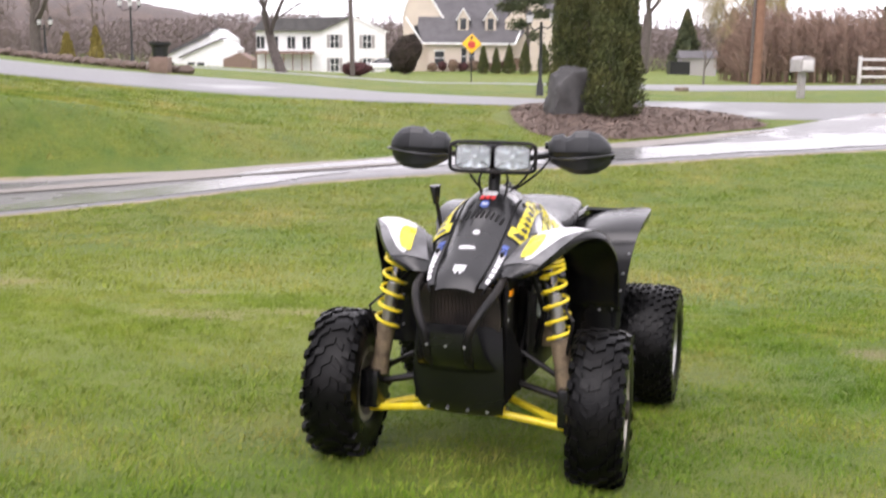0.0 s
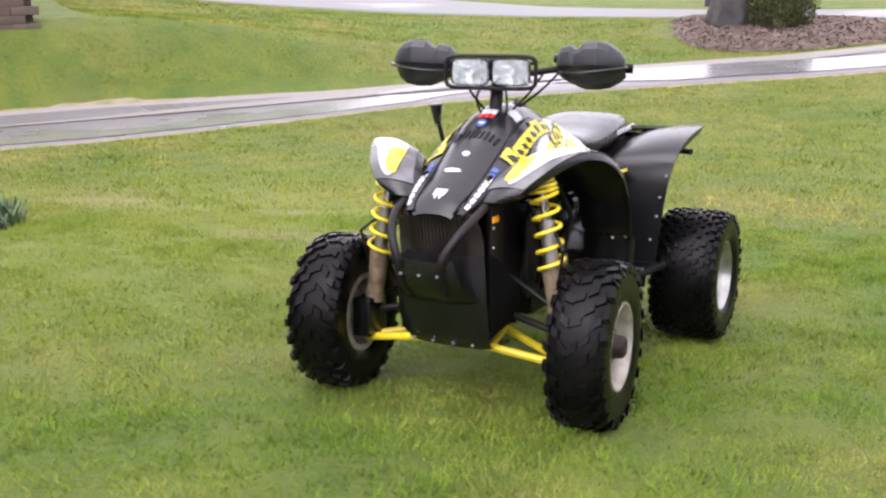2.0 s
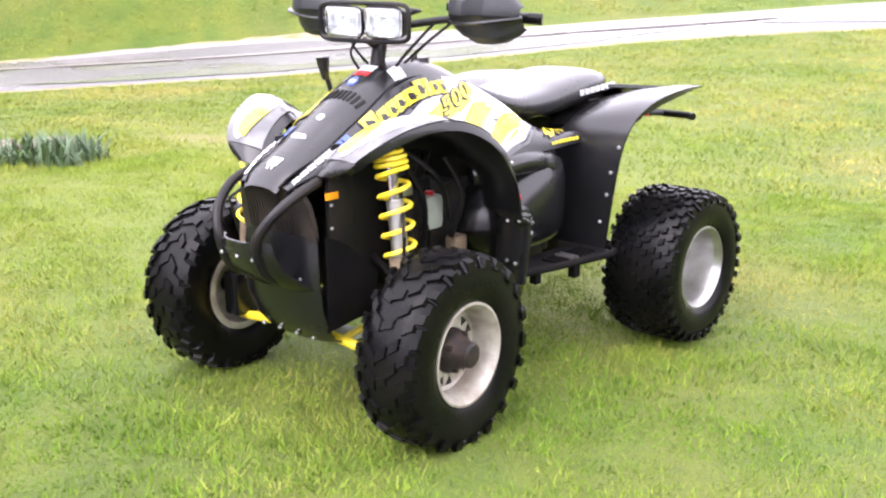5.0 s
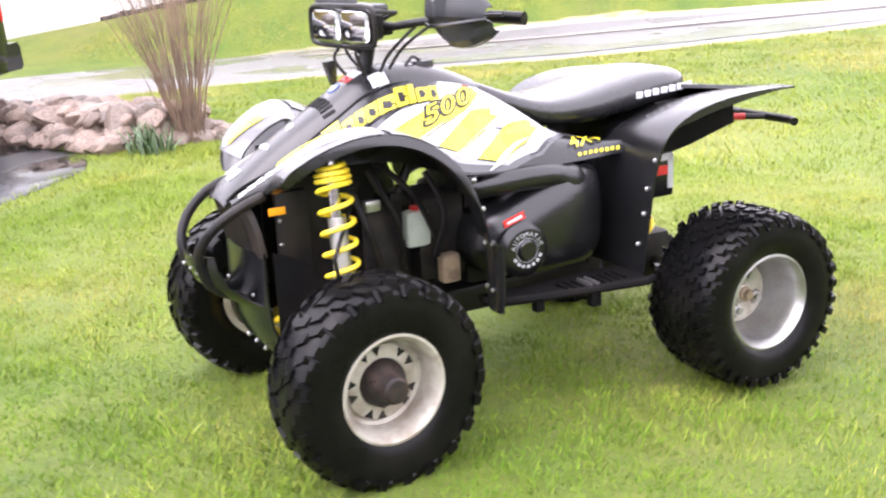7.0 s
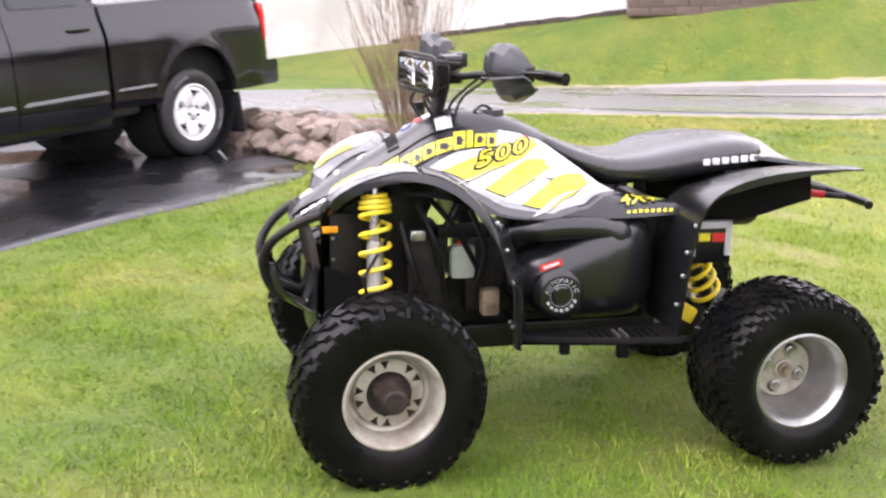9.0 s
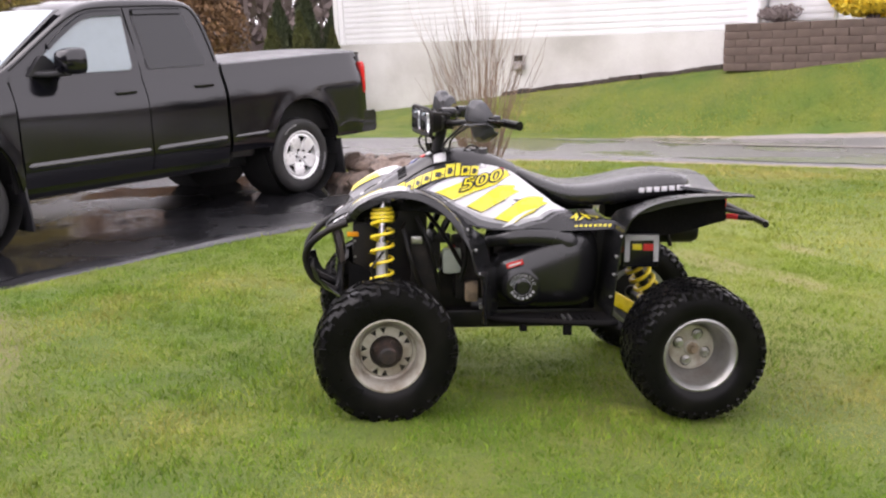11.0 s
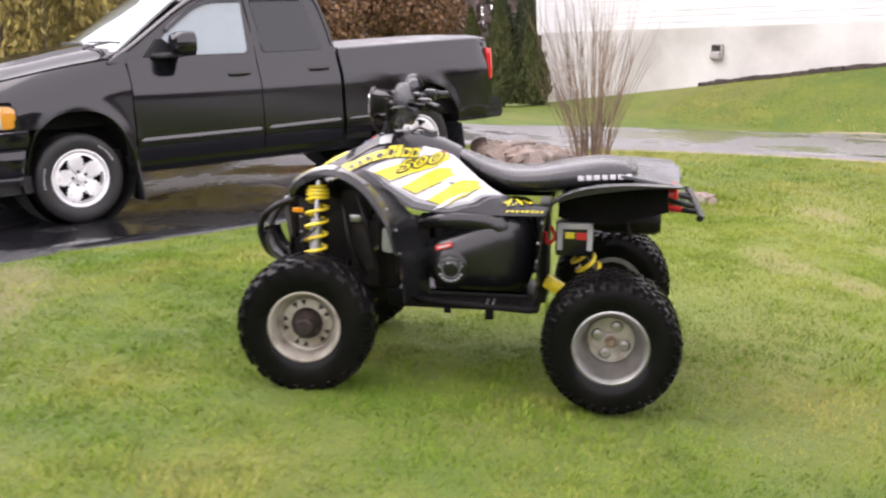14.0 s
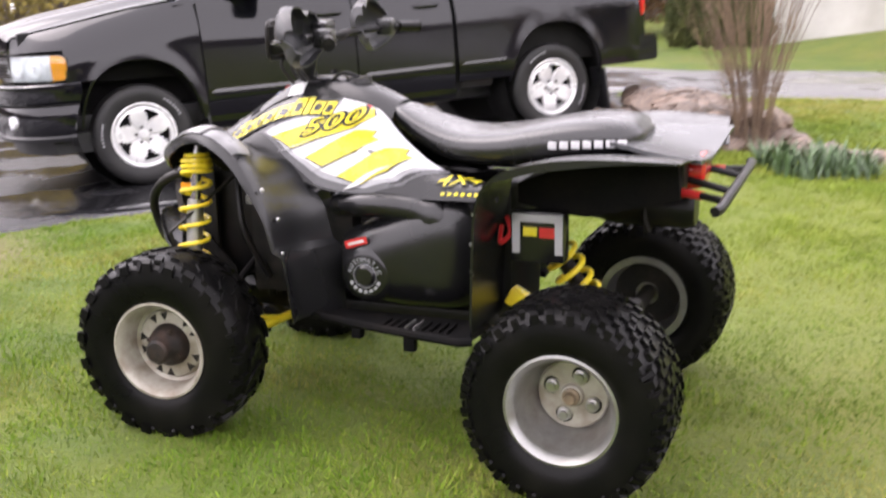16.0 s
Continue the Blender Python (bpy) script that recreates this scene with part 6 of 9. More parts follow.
for s in (1, -1):
    part("front_fender", mirrored(fender_bm(), s), "truck_paint", truck, "glossy black front fender beaded with rain", angle=50)
    part("fender_nose", mirrored(nose_bm(), s), "truck_paint", truck, angle=50)
    front_door = part("front_door", mirrored(panel_bm(1.236, 0.058, 0.45), s), "truck_paint", truck, "glossy black front door", angle=50)
    rear_door = part("rear_door", mirrored(panel_bm(0.048, -0.770, 0.45), s), "truck_paint", truck, "glossy black rear door", angle=50)
    bed_side = part("bed_side", mirrored(panel_bm(-0.806, -2.62, 0.50), s), "truck_paint", truck, "glossy black bed side with swollen arch", angle=50)
    part("rocker", add_loft(bmesh.new(), [[(x, s * y, z) for y, z in ((0.80, 0.44), (0.852, 0.444), (0.850, 0.40), (0.825, 0.362), (0.78, 0.36))][::-s] for x in (1.25, 0.6, 0.0, -0.60, -0.80)]), "truck_paint", truck, angle=20)
    # black backing behind the panels carries the shade of their gaps
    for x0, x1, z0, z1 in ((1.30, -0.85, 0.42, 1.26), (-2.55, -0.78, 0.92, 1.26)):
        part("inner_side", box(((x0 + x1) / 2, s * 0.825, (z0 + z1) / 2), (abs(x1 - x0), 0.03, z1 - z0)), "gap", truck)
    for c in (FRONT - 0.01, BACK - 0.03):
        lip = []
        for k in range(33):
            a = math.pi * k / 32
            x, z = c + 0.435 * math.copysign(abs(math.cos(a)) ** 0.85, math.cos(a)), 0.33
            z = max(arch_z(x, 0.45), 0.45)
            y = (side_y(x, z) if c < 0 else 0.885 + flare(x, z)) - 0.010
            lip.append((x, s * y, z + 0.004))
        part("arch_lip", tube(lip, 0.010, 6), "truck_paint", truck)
        # the liner's colour holds the shade under the arch
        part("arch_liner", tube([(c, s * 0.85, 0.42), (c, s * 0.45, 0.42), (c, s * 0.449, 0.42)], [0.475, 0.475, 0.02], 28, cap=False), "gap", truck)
        part("mud_flap", box((c - 0.475, s * 0.80, 0.30), (0.02, 0.24, 0.36), 0.006, Euler((0, radians(6), 0)).to_matrix()), "truck_trim", truck, "black rubber mud flap")
    # rub strips: a wide one with a bright upper bevel on the doors, a thin one on the bed
    for owner, name, x0, x1, hh in ((front_door, "moulding", 1.225, 0.075, 1.0), (rear_door, "moulding", 0.03, -0.755, 1.0), (bed_side, "moulding", -0.82, -1.245, 0.62)):
        secs = [[(x, s * (side_y(x, 0.63) + dy * f), 0.622 + dz * f * hh + 0.012 * (0.3 - x) * (x < 0)) for dy, dz in ((-0.01, 0.038), (0.006, 0.036), (0.030, -0.004), (0.030, -0.012), (0.016, -0.030), (-0.01, -0.034))][::s] for x, f in ((x0, 0.35), (x0 - 0.05, 1.0), (x1 + 0.02, 1.0), (x1, 0.6))]
        part(name, add_loft(bmesh.new(), secs), "moulding", owner, "raised glossy rub strip", angle=20)
    for owner, x in ((front_door, 0.25), (rear_door, -0.56)):
        cup = bmesh.new()
        add_loft(cup, [[(x + a * f, s * (side_y(x, 1.11) + dy), 1.103 + b * f) for a, b in rounded(0, 0, 0.118, 0.036, 3, 20)][::-s] for f, dy in ((1.0, -0.004), (0.94, 0.0035), (0.5, 0.0025))])
        part("handle_cup", cup, "gap", owner)
        part("door_handle", add_loft(bmesh.new(), [[(xx, s * (side_y(x, 1.11) + 0.004 + yy + a), 1.116 + b) for a, b in rounded(0, 0, 0.013, h, 3, 12)][::s] for xx, yy, h in ((x + 0.112, 0.0, 0.012), (x + 0.095, 0.016, 0.020), (x, 0.024, 0.021), (x - 0.095, 0.016, 0.020), (x - 0.112, 0.0, 0.012))]), "truck_paint", owner, "glossy black pull handle")
    part("side_vent", add_loft(bmesh.new(), [[(0.985 + a * f, s * (side_y(0.98, 1.17) + dy), 1.165 + b * f) for a, b in rounded(0, 0, 0.062, 0.022, 2.4, 20)][::-s] for f, dy in ((1.0, -0.004), (0.9, 0.006), (0.4, 0.009))]), "truck_trim", front_door, "small oval badge, dark")
    # mirror: a foot on the door's corner, an arm and a rounded shell
    mirror = part("mirror", add_loft(bmesh.new(), [[(0.80 + dx, y, z) for y, z in rounded(s * (1.025 + dy), 1.395, w, h, 3.6, 22)][::1 if s < 0 else -1] for dx, dy, w, h in ((0.115, -0.01, 0.05, 0.045), (0.10, 0, 0.092, 0.078), (0.06, 0, 0.112, 0.097), (-0.01, 0, 0.118, 0.104), (-0.06, 0, 0.112, 0.100), (-0.07, 0, 0.100, 0.088))]), "truck_paint", front_door, "large black door mirror", angle=40)
    part("mirror_arm", add_loft(bmesh.new(), [[(0.93 + dx + a, s * y, z + b) for a, b in rounded(0, 0, w, h, 3, 12)][::-s] for dx, y, z, w, h in ((0.02, 0.84, 1.315, 0.10, 0.028), (0.0, 0.89, 1.305, 0.085, 0.024), (-0.06, 0.95, 1.305, 0.06, 0.024), (-0.10, 1.0, 1.325, 0.05, 0.04))]), "truck_trim", mirror)
    part("mirror_foot", add_prism(bmesh.new(), [(1.09, 1.30), (0.80, 1.295), (0.80, 1.33), (0.92, 1.445), (0.96, 1.445)], "y", *sorted((s * 0.80, s * 0.862))), "truck_trim", mirror)
    # lamps
    hl = part("headlamp", add_sheet(bmesh.new(), [[lamp_point(s, i / 16, j / 5, -0.004) for j in range(6)][::1 if s < 0 else -1] for i in range(17)], 0.01), "truck_lamp", truck, "clear wrap-around headlamp")
    part("turn_signal", add_sheet(bmesh.new(), [[lamp_point(s, 0.24 * i / 5, j / 5, 0.004) for j in range(6)][::1 if s < 0 else -1] for i in range(6)], 0.006), "amber", hl, "amber turn signal")
    for u, rad in ((0.47, 0.066), (0.77, 0.062)):
        p, q = Vector(lamp_point(s, u, 0.5, 0.010)), Vector(lamp_point(s, u, 0.5, -0.03))
        part("lamp_bowl", tube([p, q], [rad, 0.03], 22), "reflector", hl, "round lamp bowl, mirror brightness painted white")
        part("bulb", tube([p + (p - q) * 0.25, p], [0.012, 0.02], 10), "truck_lamp", hl)
    part("lens", add_sheet(bmesh.new(), [[lamp_point(s, i / 16, j / 5, 0.020) for j in range(6)][::1 if s < 0 else -1] for i in range(17)], 0.003), "glass", hl).visible_shadow = False
    part("lamp_rim", tube([lamp_point(s, u / 14, v, 0.004) for u, v in [(k, 0.0) for k in range(15)] + [(14 - k, 1.0) for k in range(15)] + [(0, 0.0)]], 0.006, 5), "gap", hl)
    part("tail_lamp", add_loft(bmesh.new(), [[(-2.595 + dx, s * (0.862 + dy + a), 1.045 + b) for a, b in rounded(0, 0, w, h, 5, 20)][::-1] for dx, dy, w, h in ((0.03, -0.03, 0.05, 0.165), (0.0, -0.02, 0.062, 0.165), (-0.035, -0.035, 0.055, 0.155))]), "red_lens", truck, "tall red tail lamp")


def hood_truck():
    rows = []
    for i in range(25):
        s = i / 24
        sx, sy, sz = (curve_at(knots_of(SEAM, k), s) for k in (1, 2, 3))
        row = []
        for j in range(29):
            v = lerp(1, -1, j / 28)
            w = abs(v)
            rise = 0.010 + 0.072 * smooth(0.0, 0.30, 1 - w) + 0.030 * smooth(0.42, 0.50, 1 - w)
            rise *= 1 - 0.30 * smooth(0.7, 1.0, s)
            xx = sx + 0.13 * (1 - v * v) * (1 - smooth(0.0, 0.45, s)) + 0.10 * (1 - w ** 2.6) * smooth(0.5, 1.0, s)
            row.append((xx, v * (sy - 0.006), sz + 0.004 + rise))
        rows.append(row)
    # the leading edge rolls down to the grille
    rows.append([(x + 0.022, y, z - 0.020) for x, y, z in rows[-1]])
    rows.append([(x + 0.008, y, z - 0.055) for x, y, z in rows[-1]])
    return add_sheet(bmesh.new(), rows, 0.014)


part("hood", hood_truck(), "truck_paint", truck, "black hood with a raised middle, wet with rain", angle=24)
part("engine_bay", add_box(box((1.90, 0, 0.95), (1.15, 1.28, 0.40), 0.03), (2.36, 0, 0.94), (0.22, 1.06, 0.34), 0.03), "gap", truck)
for y in (0.48, -0.18):
    part("wiper", add_tube(tube([(1.47, y - 0.10, 1.372), (1.40, y + 0.06, 1.412), (1.33, y + 0.24, 1.432)], 0.010, 5), [(1.36, y - 0.16, 1.440), (1.33, y + 0.24, 1.435), (1.27, y + 0.34, 1.425)], 0.008, 5), "truck_trim", truck)

# --- the cab: a shell from the belt up, its screen raked and bowed
ROOF = [(-0.80, 1.27), (-0.775, 1.30), (-0.742, 1.55), (-0.70, 1.74), (-0.66, 1.815), (-0.58, 1.866), (-0.45, 1.886), (-0.2, 1.895), (0.25, 1.893), (0.50, 1.872), (0.68, 1.815), (0.95, 1.655), (1.20, 1.498), (1.42, 1.358), (1.52, 1.295)]
BOW = 0.12


def pillar_y(z):
    """The half width of the glasshouse at a height."""
    return 0.846 - 0.126 * smooth(1.20, 1.90, z) * 1.12


def shell_row(x):
    """Across the cab at one place along it: up the side, round the roof's edge, over the crown."""
    edge = max(1.274, curve_at(ROOF, x + (BOW if x > 0.2 else BOW * smooth(-0.3, 0.2, x))) - 0.022)
    r = min(0.085, (edge - 1.27) * 0.55)
    half = [(pillar_y(z), z) for z in (lerp(1.262, edge - r, k / 8) for k in range(9))]
    y0 = half[-1][0]
    half += [(y0 - 1.25 * r * (1 - math.cos(a)), edge - r + r * math.sin(a)) for a in (math.pi / 2 * k / 5 for k in range(1, 6))]
    yr, zr = half[-1]
    for k in range(1, 9):
        y = yr * (1 - k / 8)
        top = curve_at(ROOF, x + (BOW if x > 0.2 else BOW * smooth(-0.3, 0.2, x)) * (y / yr) ** 2) if x > -0.3 else curve_at(ROOF, x)
        half.append((y, max(zr, top - 0.022 * (y / yr) ** 2)))
    return [(x, y, z) for y, z in half] + [(x, -y, z) for y, z in half[-2::-1]]


cab_rows = [shell_row(x) for x in [lerp(1.40, 0.30, k / 22) for k in range(23)] + [lerp(0.25, -0.60, k / 14) for k in range(15)] + [-0.63, -0.66, -0.69, -0.715, -0.74, -0.758, -0.772, -0.785]]
part("cab", add_sheet(bmesh.new(), cab_rows, 0.02), "truck_paint", truck, "black crew cab roof and pillars, wet with rain", angle=40)


def on_pillar(s, x, z, lift):
    return (x, s * (pillar_y(z) + lift), z + lift * 0.2)


def outline_pane(s, corners, lift, grow):
    """A pane that follows the glasshouse, from four rounded corners (x, z)."""
    ring = []
    cx, cz = sum(c[0] for c in corners) / len(corners), sum(c[1] for c in corners) / len(corners)
    n = len(corners)
    for i in range(n):
        a, b, c = Vector(corners[i - 1]), Vector(corners[i]), Vector(corners[(i + 1) % n])
        p, q = b + (a - b).normalized() * 0.045, b + (c - b).normalized() * 0.045
        for k in range(5):
            t = k / 4
            m = p.lerp(b, t).lerp(b.lerp(q, t), t)
            d = (m - Vector((cx, cz))).normalized()
            ring.append(m + d * grow)
    bm = bmesh.new()
    face = bm.faces.new([bm.verts.new(on_pillar(s, p.x, p.y, lift)) for p in ring])
    ext = bmesh.ops.extrude_face_region(bm, geom=[face])
    for v in (g for g in ext["geom"] if isinstance(g, bmesh.types.BMVert)):
        v.co.y -= s * 0.003
    bmesh.ops.recalc_face_normals(bm, faces=bm.faces)
    return bm


FRONT_PANE = [(0.135, 1.290), (1.075, 1.300), (0.80, 1.535), (0.56, 1.690), (0.42, 1.738), (0.115, 1.748)]
REAR_PANE = [(-0.625, 1.290), (-0.020, 1.288), (0.010, 1.752), (-0.500, 1.748)]
for s in (1, -1):
    for corners, mat, label in ((FRONT_PANE, "light_glass", "front door glass, the sky seen through it painted in"), (REAR_PANE, "dark_glass", "darkly tinted rear door glass")):
        part("window_seal", outline_pane(s, corners, 0.003, 0.016), "truck_trim", truck, angle=60)
        part("window", outline_pane(s, corners, 0.0065, 0.0), mat, truck, label, angle=60)
    # rain visors over the panes, and the gutter along the roof
    for line in ([(0.86, 1.515), (0.70, 1.625), (0.54, 1.718), (0.42, 1.757), (0.28, 1.764), (0.12, 1.765)], [(0.005, 1.768), (-0.25, 1.770), (-0.49, 1.766)]):
        p = spline([(*q, 0) for q in line], 5)
        secs = [[on_pillar(s, q.x, q.y + dz, dl) for dz, dl in ((0.016, 0.004), (0.004, 0.022), (-0.034, 0.026), (-0.034, 0.018), (-0.006, 0.008))][::s] for q in p]
        part("rain_visor", add_loft(bmesh.new(), secs), "dark_glass", truck, "smoked rain visor", angle=25)
    part("rain_gutter", tube([on_pillar(s, q.x, q.y, 0.003) for q in spline([(1.22, 1.352, 0), (0.96, 1.52, 0), (0.72, 1.672, 0), (0.50, 1.775, 0), (0.30, 1.803, 0), (-0.15, 1.808, 0), (-0.50, 1.800, 0), (-0.61, 1.755, 0), (-0.675, 1.62, 0), (-0.735, 1.31, 0)], 5)], 0.006, 6), "gap", truck)
    part("pillar_gap", tube([on_pillar(s, x, z, 0.001) for x, z in ((0.085, 1.80), (0.066, 1.55), (0.053, 1.275))], 0.005, 6), "gap", truck)
for grow, lift, m, nm, lb in ((0.028, 0.003, "truck_trim", "windscreen_seal", ""), (0.0, 0.007, "light_glass", "windscreen", "windscreen mirroring the white sky, more sky brightness in its colour")):
    rows = []
    for i in range(13):
        u = lerp(1.405 + grow * 0.7, 0.705 - grow * 0.6, i / 12)
        w = lerp(0.765, 0.60, i / 12) + grow
        rows.append([(u - BOW * (y / 0.78) ** 2 + lift * 0.6, y, curve_at(ROOF, u) + lift - 0.022 * (y / 0.78) ** 2) for y in (lerp(w, -w, j / 18) for j in range(19))])
    bm = add_sheet(bmesh.new(), rows, 0.003)
    bmesh.ops.recalc_face_normals(bm, faces=bm.faces)
    part(nm, bm, m, truck, lb, angle=60)
part("cowl", add_sheet(bmesh.new(), [[(x - BOW * (y / 0.78) ** 2 + 0.05 * (1 - (y / 0.78) ** 2), y, z) for y in (lerp(0.77, -0.77, j / 12) for j in range(13))] for x, z in ((1.55, 1.300), (1.47, 1.325), (1.40, 1.352))], 0.01), "truck_trim", truck, "black plastic cowl under the screen")
part("cab_back", add_box(box((-0.74, 0, 1.05), (0.05, 1.60, 0.62), 0.01), (-0.735, 0, 1.48), (0.03, 1.36, 0.34), 0.01), "truck_paint", truck)
part("rear_window", box((-0.765, 0, 1.53), (0.02, 1.16, 0.30), 0.006), "dark_glass", truck, "dark rear window")
part("bed", add_box(box((-1.72, 0, 0.90), (1.76, 1.58, 0.66), 0.03), (-0.84, 0, 1.0), (0.03, 1.55, 0.50), 0.01), "gap", truck)
part("bed_cover", add_sheet(bmesh.new(), [[(x, v * 0.822, curve_at(BELT, x) + 0.012 + 0.035 * (1 - abs(v) ** 6) + 0.012 * (1 - v * v)) for v in (1, 0.985, 0.96, 0.9, 0.7, 0.35, 0, -0.35, -0.7, -0.9, -0.96, -0.985, -1)] for x in (-0.81, -0.84, -1.2, -1.6, -2.0, -2.4, -2.58, -2.61)], 0.02), "cover", truck, "wet dark soft cover over the bed", angle=30)
part("tailgate", box((-2.61, 0, 0.96), (0.05, 1.50, 0.62), 0.02), "truck_paint", truck)
part("rear_bumper", add_loft(bmesh.new(), [[(x - 0.05 * (1 - (y / 0.9) ** 2), y, z) for x, z in ((-2.52, 0.50), (-2.70, 0.50), (-2.735, 0.53), (-2.735, 0.68), (-2.71, 0.715), (-2.52, 0.715))] for y in (0.90, 0.885, 0.5, 0, -0.5, -0.885, -0.90)]), "truck_paint", truck, "black step bumper", angle=30)
for s in (1, -1):
    part("bumper_end", add_loft(bmesh.new(), [[(x, s * (0.895 + dy), z) for dy, z in ((-0.05, 0.50), (0.0, 0.51), (0.008, 0.60), (0.0, 0.712), (-0.05, 0.715))][::-s] for x in (-2.26, -2.28, -2.5, -2.70)]), "truck_paint", truck, angle=30)
BUMPER = spline([(2.115, 0.925, 0), (2.28, 0.918, 0), (2.43, 0.845, 0), (2.55, 0.70, 0), (2.625, 0.50, 0), (2.665, 0.25, 0), (2.675, 0, 0), (2.665, -0.25, 0), (2.625, -0.50, 0), (2.55, -0.70, 0), (2.43, -0.845, 0), (2.28, -0.918, 0), (2.115, -0.925, 0)], 4)


def bumper_bm(profile):
    rows = []
    for i, p in enumerate(BUMPER):
        d = (BUMPER[min(i + 1, len(BUMPER) - 1)] - BUMPER[max(i - 1, 0)]).normalized()
        n = Vector((-d.y, d.x, 0))
        if n.x < -0.2 or (abs(n.x) < 0.3 and n.y * p.y < 0):
            n = -n
        # each end of the bumper is cut back towards its foot
        cut = smooth(2, 0, min(i, len(BUMPER) - 1 - i))
        rows.append([(p.x + n.x * o + cut * 0.35 * max(0.0, 0.72 - z), p.y + n.y * o, z) for o, z in profile])
    return add_sheet(bmesh.new(), rows, 0.02)


part("front_bumper", bumper_bm([(-0.10, 0.792), (0.000, 0.790), (0.016, 0.778), (0.020, 0.72), (0.012, 0.665), (-0.004, 0.650), (-0.012, 0.64), (0.0, 0.62), (0.008, 0.56), (0.004, 0.47), (-0.01, 0.43), (-0.06, 0.415)]), "truck_paint", truck, "black front bumper with a lower lip", angle=28)
part("bumper_groove", bumper_bm([(0.000, 0.656), (-0.006, 0.646), (-0.004, 0.634)]), "gap", truck)
part("bumper_lip", bumper_bm([(-0.01, 0.428), (0.002, 0.412), (-0.01, 0.385), (-0.05, 0.38)]), "truck_trim", truck)
part("air_dam", add_loft(bmesh.new(), [[(x - 0.26 * (abs(y) / 0.8) ** 3, y, z) for x, z in ((2.30, 0.28), (2.56, 0.28), (2.60, 0.42), (2.30, 0.42))] for y in [lerp(0.78, -0.78, k / 12) for k in range(13)]]), "truck_trim", truck)
for s in (1, -1):
    part("fog_lamp", tube([(2.565, s * 0.66, 0.53), (2.595, s * 0.67, 0.53)], [0.05, 0.045], 18), "truck_lamp", truck, "round fog lamp")
grille = part("grille_panel", add_loft(bmesh.new(), [[(x - 0.10 * (abs(y) / 0.53) ** 2.4, y, z) for x, z in ((2.40, 0.80), (2.585, 0.80), (2.61, 0.84), (2.618, 1.06), (2.605, 1.125), (2.40, 1.13))] for y in [lerp(0.555, -0.555, k / 14) for k in range(15)]]), "truck_paint", truck, "black grille shell with four openings painted dark", angle=30)
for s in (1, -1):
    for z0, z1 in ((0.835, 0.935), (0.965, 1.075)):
        # dark sheets on the shell stand for the shade inside the openings
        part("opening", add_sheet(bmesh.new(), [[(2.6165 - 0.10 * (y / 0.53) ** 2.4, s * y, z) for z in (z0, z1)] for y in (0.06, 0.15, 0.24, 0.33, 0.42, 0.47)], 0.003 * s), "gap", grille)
        for k in range(4):
            z = lerp(z0 + 0.012, z1 - 0.012, k / 3)
            part("grille_slat", tube([(2.620 - 0.10 * (y / 0.53) ** 2.4, s * y, z) for y in (0.06, 0.15, 0.24, 0.33, 0.42, 0.47)], 0.006, 5), "chrome", grille)
part("underbody", add_box(box((0, 0, 0.42), (4.4, 1.1, 0.22), 0.03), (-0.02, 0, 0.50), (2.3, 1.58, 0.16), 0.03), "truck_trim", truck)
part("axle_front", tube([(FRONT, -0.7, 0.36), (FRONT, 0.7, 0.36)], 0.05, 10), "truck_trim", truck)
part("axle_rear", tube([(BACK, -0.7, 0.36), (BACK, -0.12, 0.36), (BACK, 0, 0.36), (BACK, 0.12, 0.36), (BACK, 0.7, 0.36)], [0.05, 0.06, 0.15, 0.06, 0.05], 12), "truck_trim", truck)


def wheel_face():
    """A star of five broad spokes: a dished disc with a wedge cut out between each pair."""
    bm = bmesh.new()
    radii = (0.034, 0.060, 0.086, 0.112, 0.138, 0.164, 0.188, 0.205)
    depth = (0.098, 0.100, 0.106, 0.112, 0.116, 0.118, 0.117, 0.112)
    per = 12
    grid = [[bm.verts.new((r * math.cos(2 * math.pi * k / (5 * per)), y - (0.014 * (k % per in (0, 1, 11)) if i < 5 else 0), r * math.sin(2 * math.pi * k / (5 * per)))) for k in range(5 * per)] for i, (r, y) in enumerate(zip(radii, depth))]
    for i in range(len(radii) - 1):
        for k in range(5 * per):
            m = min(k % per, per - 1 - k % per)
            if (i in (3,) and m < 1) or (i in (4,) and m < 2) or (i == 5 and m < 3):
                continue
            j = (k + 1) % (5 * per)
            bm.faces.new((grid[i][k], grid[i + 1][k], grid[i + 1][j], grid[i][j]))
    ext = bmesh.ops.extrude_face_region(bm, geom=bm.faces[:])
    for v in (g for g in ext["geom"] if isinstance(g, bmesh.types.BMVert)):
        v.co.y -= 0.030
    bmesh.ops.recalc_face_normals(bm, faces=bm.faces)
    return bm


